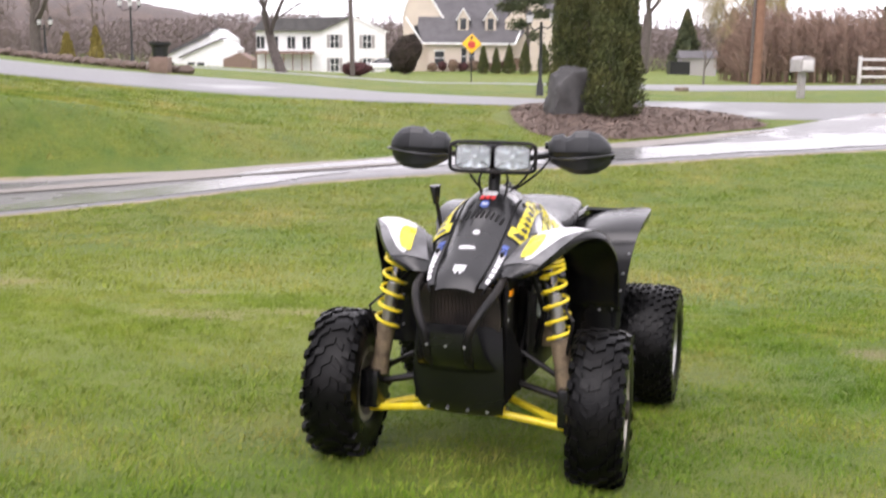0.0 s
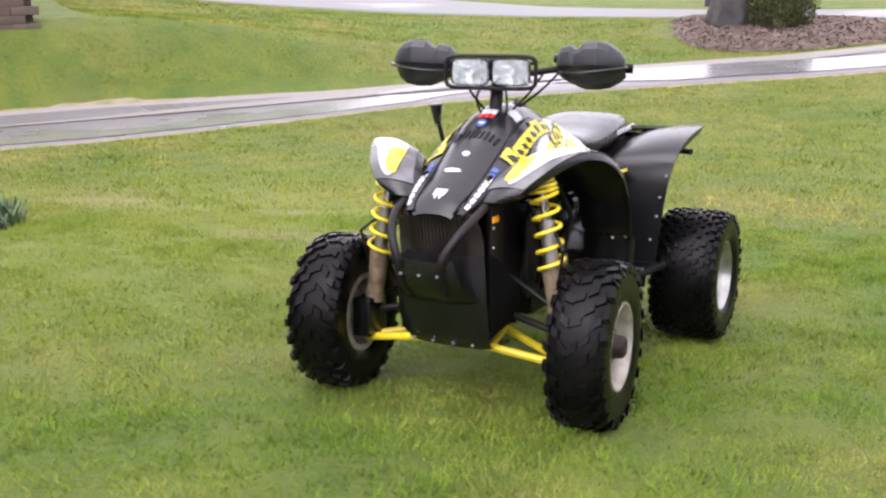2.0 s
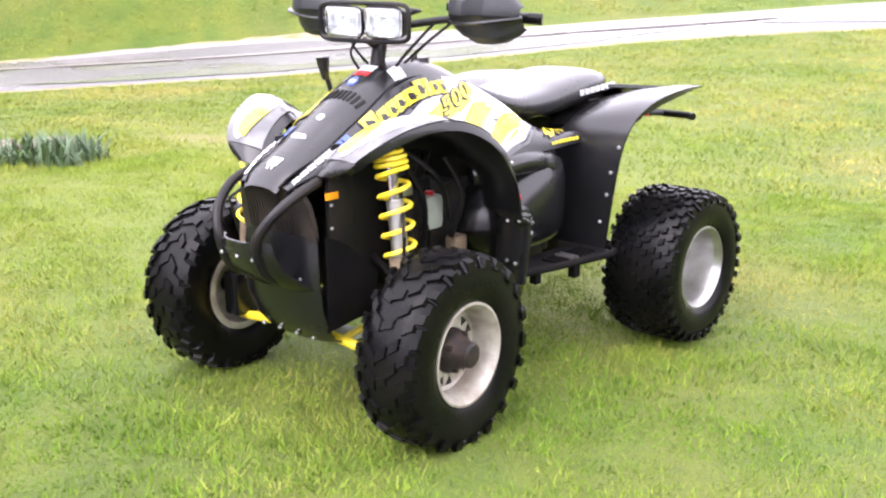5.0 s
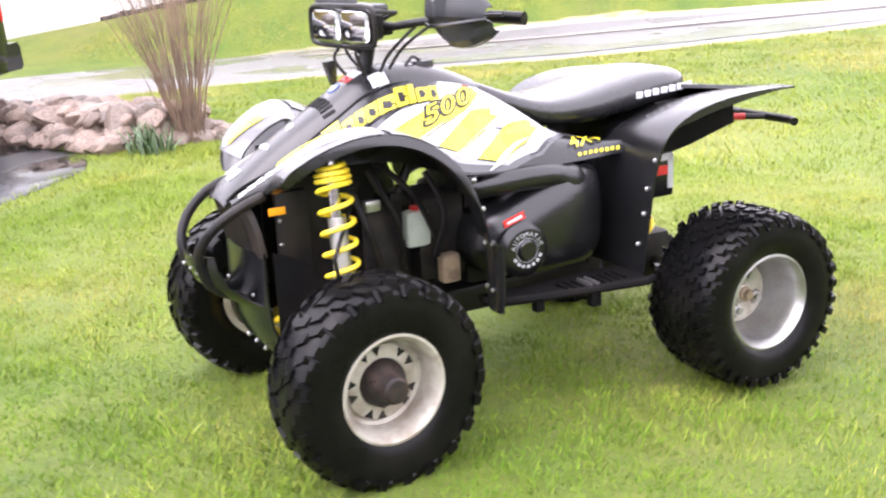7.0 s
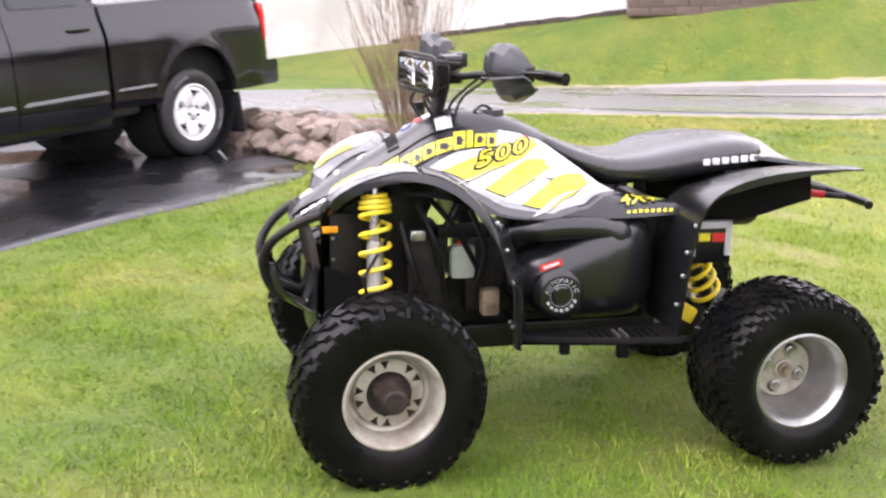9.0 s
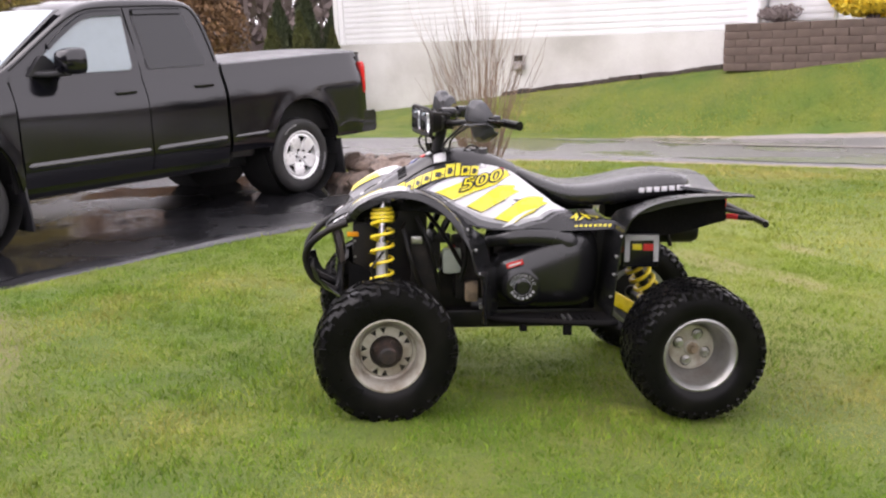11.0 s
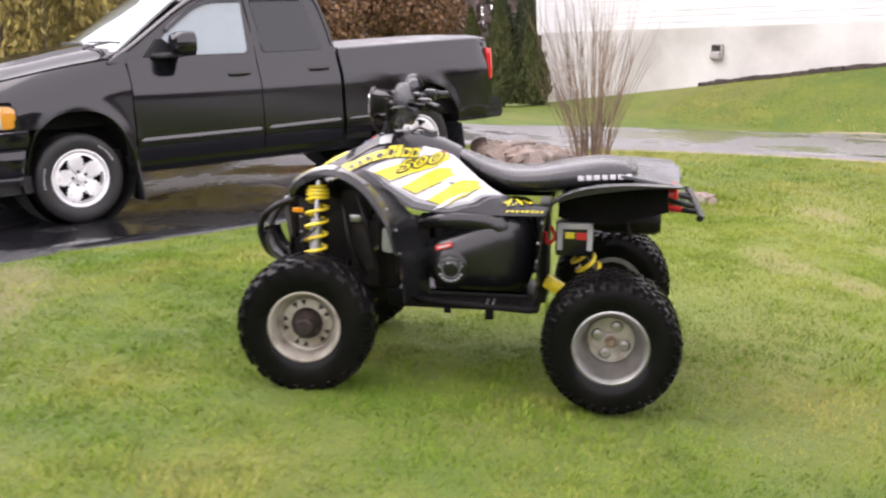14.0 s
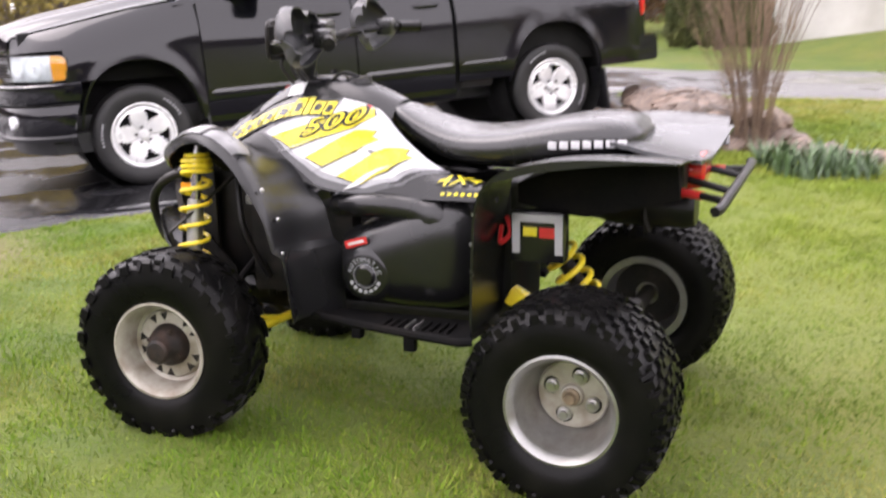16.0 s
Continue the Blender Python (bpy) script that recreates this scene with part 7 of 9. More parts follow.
def truck_wheel(x, s):
    m = pose(x, s * 0.735, TR) @ (pose(0, 0, 0, 0, 17 * x, 0) if s > 0 else pose(0, 0, 0, 0, 11 * x, 180))
    bm = bmesh.new()
    add_lathe(bm, [(0.18, -0.11), (0.235, -0.115), (0.24, -0.10), (0.222, -0.08), (0.205, 0.0), (0.21, 0.07), (0.224, 0.105), (0.236, 0.118), (0.236, 0.126), (0.228, 0.128), (0.210, 0.108), (0.203, 0.095), (0.19, 0.05), (0.18, -0.05)], 48, closed=True)
    rim = part("wheel", bm, "truck_wheel", truck, "polished five-spoke alloy wheel", at=m)
    # black disc painted as the shade behind the spokes
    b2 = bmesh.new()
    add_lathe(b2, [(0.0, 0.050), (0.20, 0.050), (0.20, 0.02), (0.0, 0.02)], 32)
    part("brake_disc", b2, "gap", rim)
    part("spokes", wheel_face(), "truck_wheel", rim, "five broad flat spokes", angle=30)
    b2 = bmesh.new()
    add_lathe(b2, [(0.0, 0.126), (0.026, 0.125), (0.034, 0.117), (0.037, 0.090)], 24)
    part("hub_cap", b2, "truck_wheel", rim)
    for k in range(5):
        a = 2 * math.pi * (k + 0.5) / 5
        b2 = bmesh.new()
        add_lathe(b2, [(0.0, 0.116), (0.010, 0.115), (0.0125, 0.090)], 6, m=Matrix.Translation((0.057 * math.cos(a), 0, 0.057 * math.sin(a))))
        part("lug_nut", b2, "under", rim)
    bm = bmesh.new()
    add_lathe(bm, [(0.222, -0.112), (0.25, -0.125), (0.30, -0.135), (0.345, -0.128), (0.358, -0.108), (0.364, -0.06), (0.365, 0.0), (0.364, 0.06), (0.358, 0.108), (0.345, 0.122), (0.335, 0.128), (0.312, 0.133), (0.30, 0.1335), (0.285, 0.1325), (0.25, 0.127), (0.222, 0.112)], 56)
    ty = part("tyre", bm, "truck_tyre", rim, "road tyre with a worn white letter ring")
    # raised pale letters, unreadable: short bars on the sidewall
    for k in range(14):
        a = 0.35 + 0.085 * k + (1.75 if k > 6 else 0)
        part("lettering", box((0.300 * math.cos(a), 0.1345, 0.300 * math.sin(a)), (0.014, 0.003, 0.014), 0, Euler((0, -a, 0)).to_matrix()), "decal_grey", ty)
    return rim


for x in (FRONT, BACK):
    for s in (1, -1):
        truck_wheel(x, s)
part("antenna", add_tube(tube([(1.38, -0.80, 1.27), (1.37, -0.80, 1.32)], [0.018, 0.008], 8), [(1.37, -0.80, 1.30), (1.30, -0.80, 2.12)], 0.0035, 5), "truck_trim", truck, "thin whip antenna")

# ---------------------------------------------------------------- the bed of stones, the shrub and the daffodils


def stone_mesh(seed, rough=0.3):
    rnd = random.Random(seed)
    bm = bmesh.new()
    bmesh.ops.create_icosphere(bm, subdivisions=2, radius=1.0)
    off = Vector((rnd.uniform(-50, 50), rnd.uniform(-50, 50), rnd.uniform(-50, 50)))
    cuts = [(Vector((rnd.uniform(-1, 1), rnd.uniform(-1, 1), rnd.uniform(-1, 1))).normalized(), rnd.uniform(0.5, 0.8)) for k in range(9)]
    for v in bm.verts:
        p = v.co.copy()
        for nrm, d in cuts:
            e = p.dot(nrm) - d
            if e > 0:
                p -= nrm * e * 0.9
        v.co = p * (1 + rough * noise.noise(p * 1.3 + off) * 0.5)
    return finish(bm, "stone", "stone", 28)


stone_meshes = [stone_mesh(k) for k in range(7)]
rnd = random.Random(4)


def lay_stone(x, y, z, size, parent=None):
    ob = new("stone", rnd.choice(stone_meshes))
    ob.matrix_world = Matrix.LocRotScale((x, y, z), Euler((rnd.uniform(-0.4, 0.4), rnd.uniform(-0.4, 0.4), rnd.uniform(0, 6.3))), Vector((size * rnd.uniform(0.8, 1.25), size * rnd.uniform(0.65, 1.0), size * rnd.uniform(0.5, 0.75))))
    return tagged(ob, rnd.choice(["reddish-brown field stone in a heap by the pad", "wet tan field stone in a heap by the pad", "angular brown field stone lying in the shrub bed"]), "stone", "stones of the heap")


# a heap along the pad's end, thinning out to a single row round the shrub
HEAP = [(-6.3, 5.75), (-5.6, 5.85), (-4.9, 6.0), (-4.75, 6.4), (-4.78, 6.85), (-4.6, 7.2), (-4.35, 7.55)]
line = spline([(*p, 0) for p in HEAP], 8)
for k, p in enumerate(line):
    t = k / (len(line) - 1)
    big = t < 0.42
    thick = 1.0 if big else 0.38
    for row in range(6 if big else 2):
        for dup in range(2 if big else 1):
            nx, ny = 0.15, 1.0
            o = (row - 0.3) * 0.20 * thick + rnd.uniform(-0.08, 0.08)
            x, y = p.x - 0.25 * o + rnd.uniform(-0.12, 0.12), p.y + o * 0.9
            lift = 0.05 + 0.05 * (row in (1, 2, 3, 4)) + 0.11 * dup * (row in (1, 2, 3, 4)) if big else 0.015
            lay_stone(x, y, ground_z(x, y) + lift, rnd.uniform(0.08, 0.19) if big else rnd.uniform(0.08, 0.15))


def shrub_of_stems(name, x, y, count, height, spread, seed, label, thin=0.006, mat="stem"):
    """Many upright stems that fork from one foot."""
    rnd = random.Random(seed)
    z0 = ground_z(x, y) - 0.03
    root = thing(name, label, "shrub", at=pose(x, y, z0))
    for k in range(count):
        bm = bmesh.new()
        a = rnd.uniform(0, 2 * math.pi)
        r0 = 0.13 * math.sqrt(rnd.random())
        out = spread * rnd.uniform(0.15, 1.0)
        h = height * rnd.uniform(0.62, 1.0) * (1 - 0.16 * out / spread)
        pts = []
        for i in range(7):
            t = i / 6
            bend = out * t ** 1.5
            pts.append((r0 * math.cos(a) + bend * math.cos(a) + rnd.uniform(-0.012, 0.012), r0 * math.sin(a) + bend * math.sin(a) + rnd.uniform(-0.012, 0.012), h * t))
        add_tube(bm, pts, [thin * (1.25 - 0.95 * i / 6) for i in range(7)], 4, cap=False)
        for f in range(rnd.randint(2, 6)):
            i = rnd.randint(2, 5)
            b = Vector(pts[i])
            ang = a + rnd.uniform(-1.2, 1.2)
            ln = rnd.uniform(0.18, 0.55) * height * 0.5
            tip = b + Vector((math.cos(ang) * ln * 0.33, math.sin(ang) * ln * 0.33, ln * 0.95))
            mid = b.lerp(tip, 0.5) + Vector((math.cos(ang), math.sin(ang), 0)) * 0.03
            add_tube(bm, [b, mid, tip], [thin * 0.5, thin * 0.4, thin * 0.2], 3, cap=False)
        part("stem", bm, mat, root, angle=180)
    return root


shrub_of_stems("bare_shrub", -4.75, 6.62, 84, 2.05, 0.56, 11, "tall bare shrub of many thin brown stems in the stone bed", thin=0.0042)


def daffodils(x, y, radius, count, seed):
    rnd = np.random.default_rng(seed)
    v, f = [], []
    for k in range(count):
        a, r = rnd.uniform(0, 2 * np.pi), radius * np.sqrt(rnd.random())
        px, py = x + r * np.cos(a) * 1.3, y + r * np.sin(a)
        z = ground_z(px, py) - 0.01
        h, lean, dr, w = rnd.uniform(0.10, 0.27), rnd.uniform(0.03, 0.15), rnd.uniform(0, 2 * np.pi), rnd.uniform(0.006, 0.011)
        tx, ty = np.cos(dr + np.pi / 2) * w, np.sin(dr + np.pi / 2) * w
        b = len(v)
        for t, ww in ((0, 0.8), (0.4, 1.0), (0.75, 0.8), (1.0, 0.15)):
            cx, cy, cz = px + np.cos(dr) * lean * t ** 2, py + np.sin(dr) * lean * t ** 2, z + h * (t - 0.12 * t ** 3)
            v += [(cx - tx * ww, cy - ty * ww, cz), (cx + tx * ww, cy + ty * ww, cz)]
        for i in range(3):
            f.append((b + 2 * i, b + 2 * i + 1, b + 2 * i + 3, b + 2 * i + 2))
    ob = new("daffodil_clump", from_arrays("daffodil_clump", v, f, "daffodil"))
    return tagged(ob, "clump of green daffodil leaves in the lawn", "plant", "daffodil clumps")


daffodils(-3.88, 7.06, 0.24, 210, 1)
daffodils(-3.74, 6.74, 0.20, 150, 2)
daffodils(-3.98, 6.62, 0.12, 60, 3)
daffodils(-4.46, 6.12, 0.15, 80, 4)
# ---------------------------------------------------------------- the white house on its bank (u along the wall, s out from it)
HOUSE = pose(-19.3, 9.5, 0, 0, 0, math.degrees(math.atan2(0.565, 0.825)))
house = thing("white_house", "white vinyl-sided house on a tall pale foundation", "house", at=HOUSE)
LEN, DEEP, SILL, TOPZ = 9.45, 9.0, 1.0, 5.6
part("foundation", box((LEN / 2, 0.14, 0.1), (LEN - 0.08, 0.24, 1.8)), "concrete", house, "whitewashed block foundation with damp stains")
for x in (0.16, LEN - 0.16):
    part("foundation", box((x, DEEP / 2 + 0.14, 0.1), (0.24, DEEP - 0.26, 1.8)), "concrete", house)
part("sheathing", add_box(add_box(box((LEN / 2, 0.13, (SILL + TOPZ) / 2), (LEN - 0.02, 0.16, TOPZ - SILL)), (0.10, DEEP / 2, (SILL + TOPZ) / 2), (0.16, DEEP, TOPZ - SILL)), (LEN - 0.10, DEEP / 2, (SILL + TOPZ) / 2), (0.16, DEEP, TOPZ - SILL)), "siding", house)


def clapboard(x0, x1):
    bm = bmesh.new()
    add_prism(bm, [(0.046, 0.0), (0.022, 0.0), (0.018, 0.008), (0.030, 0.115), (0.046, 0.115)], "x", x0, x1)
    return finish(bm, "clapboard", "siding")


boards = {}
WIN = (5.06, 5.80, 1.84, 3.10)
z = SILL
while z < TOPZ - 0.1:
    spans = [(0.05, LEN - 0.05)] if z + 0.115 < WIN[2] or z > WIN[3] else [(0.05, WIN[0]), (WIN[1], LEN - 0.05)]
    for sp in spans:
        if sp not in boards:
            boards[sp] = clapboard(*sp)
        ob = new("clapboard", boards[sp])
        ob.parent = house
        ob.matrix_local = pose(0, 0, z)
    z += 0.115
# the wing that stands a little back beyond the downspout
part("wing_wall", box((LEN + 0.6, 0.62, 2.9), (1.14, 0.16, 5.2)), "siding", house)
part("wing_side", box((LEN + 1.1, 3.0, 2.9), (0.16, 4.6, 5.2)), "siding", house)
wing_board = clapboard(LEN + 0.06, LEN + 1.17)
z = SILL
while z < TOPZ - 0.1:
    ob = new("clapboard", wing_board)
    ob.parent = house
    ob.matrix_local = pose(0, 0.50, z)
    z += 0.115
part("wing_roof", box((LEN + 0.7, 2.5, TOPZ + 0.06), (1.6, 5.0, 0.14)), "roof_grey", house)
for x in (0.0, LEN):
    part("corner_board", box((x, 0.04, (SILL + TOPZ) / 2 - 0.02), (0.11, 0.13, TOPZ - SILL + 0.04), 0.006), "trim_white", house)
part("downspout", add_tube(tube([(LEN + 0.02, -0.06, TOPZ), (LEN + 0.02, -0.06, 1.0), (LEN + 0.02, -0.2, 0.86)], 0.04, 8), [(LEN + 0.02, -0.2, 0.86), (LEN + 0.02, -0.4, 0.8)], 0.04, 8), "trim_white", house, "white downspout")
win = part("window", box(((WIN[0] + WIN[1]) / 2, 0.03, (WIN[2] + WIN[3]) / 2), (WIN[1] - WIN[0], 0.03, WIN[3] - WIN[2])), "window", house, "dark window with a white frame")
for x0, x1, z0, z1 in ((WIN[0] - 0.06, WIN[1] + 0.06, WIN[2] - 0.07, WIN[2]), (WIN[0] - 0.06, WIN[1] + 0.06, WIN[3], WIN[3] + 0.07), (WIN[0] - 0.06, WIN[0], WIN[2], WIN[3]), (WIN[1], WIN[1] + 0.06, WIN[2], WIN[3]), (WIN[0], WIN[1], 2.45, 2.49)):
    part("window_frame", box(((x0 + x1) / 2, 0.0, (z0 + z1) / 2), (x1 - x0, 0.07, z1 - z0), 0.006), "trim_white", win)
part("soffit", box((LEN / 2, -0.2, TOPZ + 0.05), (LEN + 0.6, 0.9, 0.10), 0.01), "trim_white", house)
part("roof", add_prism(bmesh.new(), [(-0.65, TOPZ + 0.1), (DEEP + 0.65, TOPZ + 0.1), (DEEP / 2, TOPZ + 2.9)], "x", -0.3, LEN + 0.3), "roof_grey", house, "grey shingle roof")
part("floor_slab", box((LEN / 2, DEEP / 2, 0.9), (LEN - 0.3, DEEP - 0.3, 0.1)), "concrete", house)
part("back_wall", box((LEN / 2, DEEP - 0.1, 2.4), (LEN - 0.2, 0.16, 6.2)), "siding", house)
vent = part("vent_hood", add_box(box((4.64, -0.02, 0.53), (0.25, 0.05, 0.30), 0.01), (4.64, -0.07, 0.46), (0.20, 0.10, 0.12), 0.02), "mail_grey", house, "small grey wall vent")
for k in range(4):
    part("louvre", box((4.64, -0.05, 0.57 + 0.028 * k), (0.19, 0.02, 0.012), 0, Euler((radians(25), 0, 0)).to_matrix()), "under", vent)
part("porch_board", box((-0.10, 0.5, 0.15), (0.05, 0.9, 1.7), 0.01), "brown_wall", house, "brown boards on the gable side")
# a dark line of soil and edging at the foot of the wall
bm = bmesh.new()
for k in range(26):
    u = 4.4 + 0.2 * k
    add_box(bm, (u + rnd.uniform(-0.05, 0.05), -0.08, -0.55 + 0.1 * u + 0.02), (0.24, 0.12, rnd.uniform(0.08, 0.14)), 0.02, Euler((rnd.uniform(-0.1, 0.1), rnd.uniform(-0.15, 0.05), rnd.uniform(-0.2, 0.2))).to_matrix())
solo("bed_edging", bm, "dark_soil", "dark damp soil edging along the foundation", "edging", kind="stuff", at=HOUSE)

# the retaining wall of split blocks
rwall = thing("wall_retaining", "dark brown split-block retaining wall", "wall", kind="structure", at=HOUSE)
blocks = []
for k in range(4):
    bm = bmesh.new()
    add_box(bm, (0, 0, 0), (0.412, 0.26, 0.130), 0.008)
    for v in bm.verts:
        if v.co.y < -0.05:
            v.co.y += 0.03 * noise.noise(v.co * 9 + Vector((k * 7, 0, 0)))
    blocks.append(finish(bm, "block", "block"))
for row in range(6):
    for k in range(8):
        u = 9.23 + 0.42 * k + (0.21 if row % 2 else 0)
        ob = new("block", blocks[(row * 3 + k) % 4])
        ob.parent = rwall
        ob.matrix_local = pose(u, -0.42 + 0.02 * row + rnd.uniform(-0.006, 0.006), 0.38 + 0.133 * row)
half = new("block", blocks[0])
for row in (1, 3, 5):
    ob = new("block", blocks[row % 4]) if row > 1 else half
    ob.parent = rwall
    ob.matrix_local = pose(9.128, -0.42 + 0.02 * row, 0.38 + 0.133 * row) @ Matrix.Diagonal((0.49, 1, 1, 1))
bm = bmesh.new()
add_prism(bm, [(9.05, 0.02), (9.05, 0.40), (12.5, 0.40), (12.5, 0.02)], "z", 0.2, 1.05)
for v in bm.verts:
    v.co.y -= 0.30
part("backfill", bm, "mulch", rwall)


def clump(name, at, size, count, leaf, mat, label, category, seed, squash=1.0, trunk=0.0, kind="", group="", hollow=0.55, core=True):
    """A bush or crown: many small leaf-like flakes in an uneven, gappy mass. size: half extents."""
    g = np.random.default_rng(seed)
    lobes = g.normal(size=(9, 3))
    lobes /= np.linalg.norm(lobes, axis=1)[:, None]
    lobe_r = g.uniform(0.75, 1.12, 9)
    d = g.normal(size=(count, 3))
    d /= np.linalg.norm(d, axis=1)[:, None]
    near = (d @ lobes.T)
    reach = np.max(lobe_r * (0.62 + 0.38 * np.clip(near, 0, 1) ** 2), axis=1)
    r = reach * g.uniform(hollow, 1.0, count) ** 0.6
    p = d * r[:, None] * np.array(size) + np.array([0, 0, size[2]])
    t1 = g.normal(size=(count, 3))
    t1 /= np.linalg.norm(t1, axis=1)[:, None]
    t2 = np.cross(t1, d + 0.3 * g.normal(size=(count, 3)))
    t2 /= np.linalg.norm(t2, axis=1)[:, None] + 1e-9
    s = leaf * g.uniform(0.6, 1.4, count)[:, None]
    v = np.concatenate([p - t1 * s, p + t2 * s * 0.6, p + t1 * s, p - t2 * s * 0.6], axis=1).reshape(-1, 3)
    f = np.arange(count * 4).reshape(-1, 4)
    root = thing(name, label, category, group, kind, at=at)
    ob = new("foliage", from_arrays("foliage", v, f, mat))
    ob.parent = root
    if core:
        bm = bmesh.new()
        for k in range(7):
            a = 2 * math.pi * k / 7
            tip = Vector((0.55 * size[0] * math.cos(a), 0.55 * size[1] * math.sin(a), size[2] * (1.1 + 0.3 * (k % 3))))
            add_tube(bm, [(0, 0, -0.05), tip * 0.45 + Vector((0, 0, 0.1 * size[2])), tip], [0.05 * size[0] + 0.01, 0.03 * size[0], 0.008], 5, cap=False)
        part("branches", bm, "twig", root)
    return root


def house_at(u, s, z=0.0):
    p = HOUSE @ Vector((u, -s, z))
    return Matrix.Translation(p)


clump("brown_shrub", house_at(9.85, 0.12, 1.05), (0.50, 0.40, 0.20), 2400, 0.022, "far_twig", "bare grey-brown mounded shrub on the wall", "shrub", 21, hollow=0.2)
clump("forsythia", house_at(11.35, -0.1, 1.05), (0.9, 0.6, 0.42), 5200, 0.045, "forsythia", "forsythia in full yellow bloom behind the wall", "shrub", 22)

# ---------------------------------------------------------------- across the drive: boulder, cedars, lamps, street


def on_ground(x, y, sink=0.03, turn=0.0):
    return pose(x, y, ground_z(x, y) - sink, 0, 0, turn)


def boulder():
    bm = bmesh.new()
    bmesh.ops.create_icosphere(bm, subdivisions=4, radius=1.0)
    cuts = [(Vector(n).normalized(), d) for n, d in (((0.1, -0.2, 1), 0.80), ((-0.3, -1, 0.12), 0.62), ((0.5, -1, -0.1), 0.66), ((1, 0.1, 0.2), 0.74), ((-1, -0.2, 0.15), 0.76), ((-0.7, -0.5, 0.75), 0.80), ((0.7, 0.3, 0.7), 0.85), ((0, 1, 0.1), 0.7), ((0.2, -0.9, 0.65), 0.78))]
    for v in bm.verts:
        p = v.co.copy()
        for nrm, d in cuts:
            e = p.dot(nrm) - d
            if e > 0:
                p -= nrm * e * 0.93
        v.co = p * (1 + 0.10 * noise.noise(p * 2.1) + 0.065 * noise.noise(p * 5.0) + 0.035 * noise.noise(p * 13.0))
    bmesh.ops.transform(bm, matrix=Matrix.Diagonal((0.60, 0.50, 0.78, 1)), verts=bm.verts)
    return bm


solo("boulder", boulder(), "boulder", "large flat-topped grey boulder standing in the mulch bed", "boulder", at=on_ground(2.32, 23.3, -0.42, 12), angle=24)


def conifer(name, x, y, height, radius, count, leaf, mat, label, seed, top=0.25, group="", slim=1.0, category="tree", kind=""):
    """An upright conifer: trunk, and a crown of many upturned sprays with gaps and an uneven outline."""
    g = np.random.default_rng(seed)
    t = g.random(count) ** 0.85
    a = g.uniform(0, 2 * np.pi, count)
    wob = 1 + 0.16 * np.sin(3 * a + 9 * t + seed) + 0.10 * np.sin(7 * a - 14 * t) + 0.09 * np.sin(31 * t + 2 * a)
    prof = np.where(t < 0.12, 0.72 + 2.3 * t, np.clip((1 - t) / 0.88, 0, 1) ** (0.62 if top > 0.2 else 0.95))
    r = radius * prof * wob * g.uniform(0.62, 1.03, count)
    p = np.stack([r * np.cos(a), r * np.sin(a), 0.04 * height + t * height * 0.96], axis=1)
    out = np.stack([np.cos(a), np.sin(a), np.zeros(count)], axis=1)
    up = np.stack([0.45 * np.cos(a), 0.45 * np.sin(a), np.ones(count)], axis=1) + 0.45 * g.normal(size=(count, 3))
    up /= np.linalg.norm(up, axis=1)[:, None]
    side = np.cross(up, out + 0.6 * g.normal(size=(count, 3)))
    side /= np.linalg.norm(side, axis=1)[:, None] + 1e-9
    s = (leaf * g.uniform(0.6, 1.4, count))[:, None]
    v = np.concatenate([p - up * s, p + side * s * 0.42, p + up * s * 1.2, p - side * s * 0.42], axis=1).reshape(-1, 3)
    root = thing(name, label, category, group, kind, at=on_ground(x, y))
    ob = new("crown", from_arrays("crown", v, np.arange(count * 4).reshape(-1, 4), mat))
    ob.parent = root
    part("trunk", tube([(0, 0, -0.1), (0.02, 0, 0.4 * height), (0, 0.01, 0.92 * height)], [0.07 * radius + 0.04, 0.05 * radius + 0.02, 0.01], 7), "bark", root)
    return root


conifer("cedar", 3.38, 22.95, 3.95, 0.38, 14000, 0.036, "conifer", "narrow arborvitae grown into its taller neighbour", 33, group="cedars by the boulder", top=0.1)
conifer("cedar", 3.02, 22.75, 4.6, 0.54, 28000, 0.036, "conifer", "tall narrow arborvitae in the mulch bed", 31, group="cedars by the boulder", top=0.1)
conifer("cedar", 2.75, 24.6, 4.3, 0.38, 12000, 0.04, "conifer", "narrow arborvitae behind the boulder", 34, group="cedars by the boulder", top=0.1)
conifer("cedar", 2.30, 24.5, 4.5, 0.46, 18000, 0.04, "conifer", "tall narrow arborvitae behind the boulder", 32, group="cedars by the boulder", top=0.1)


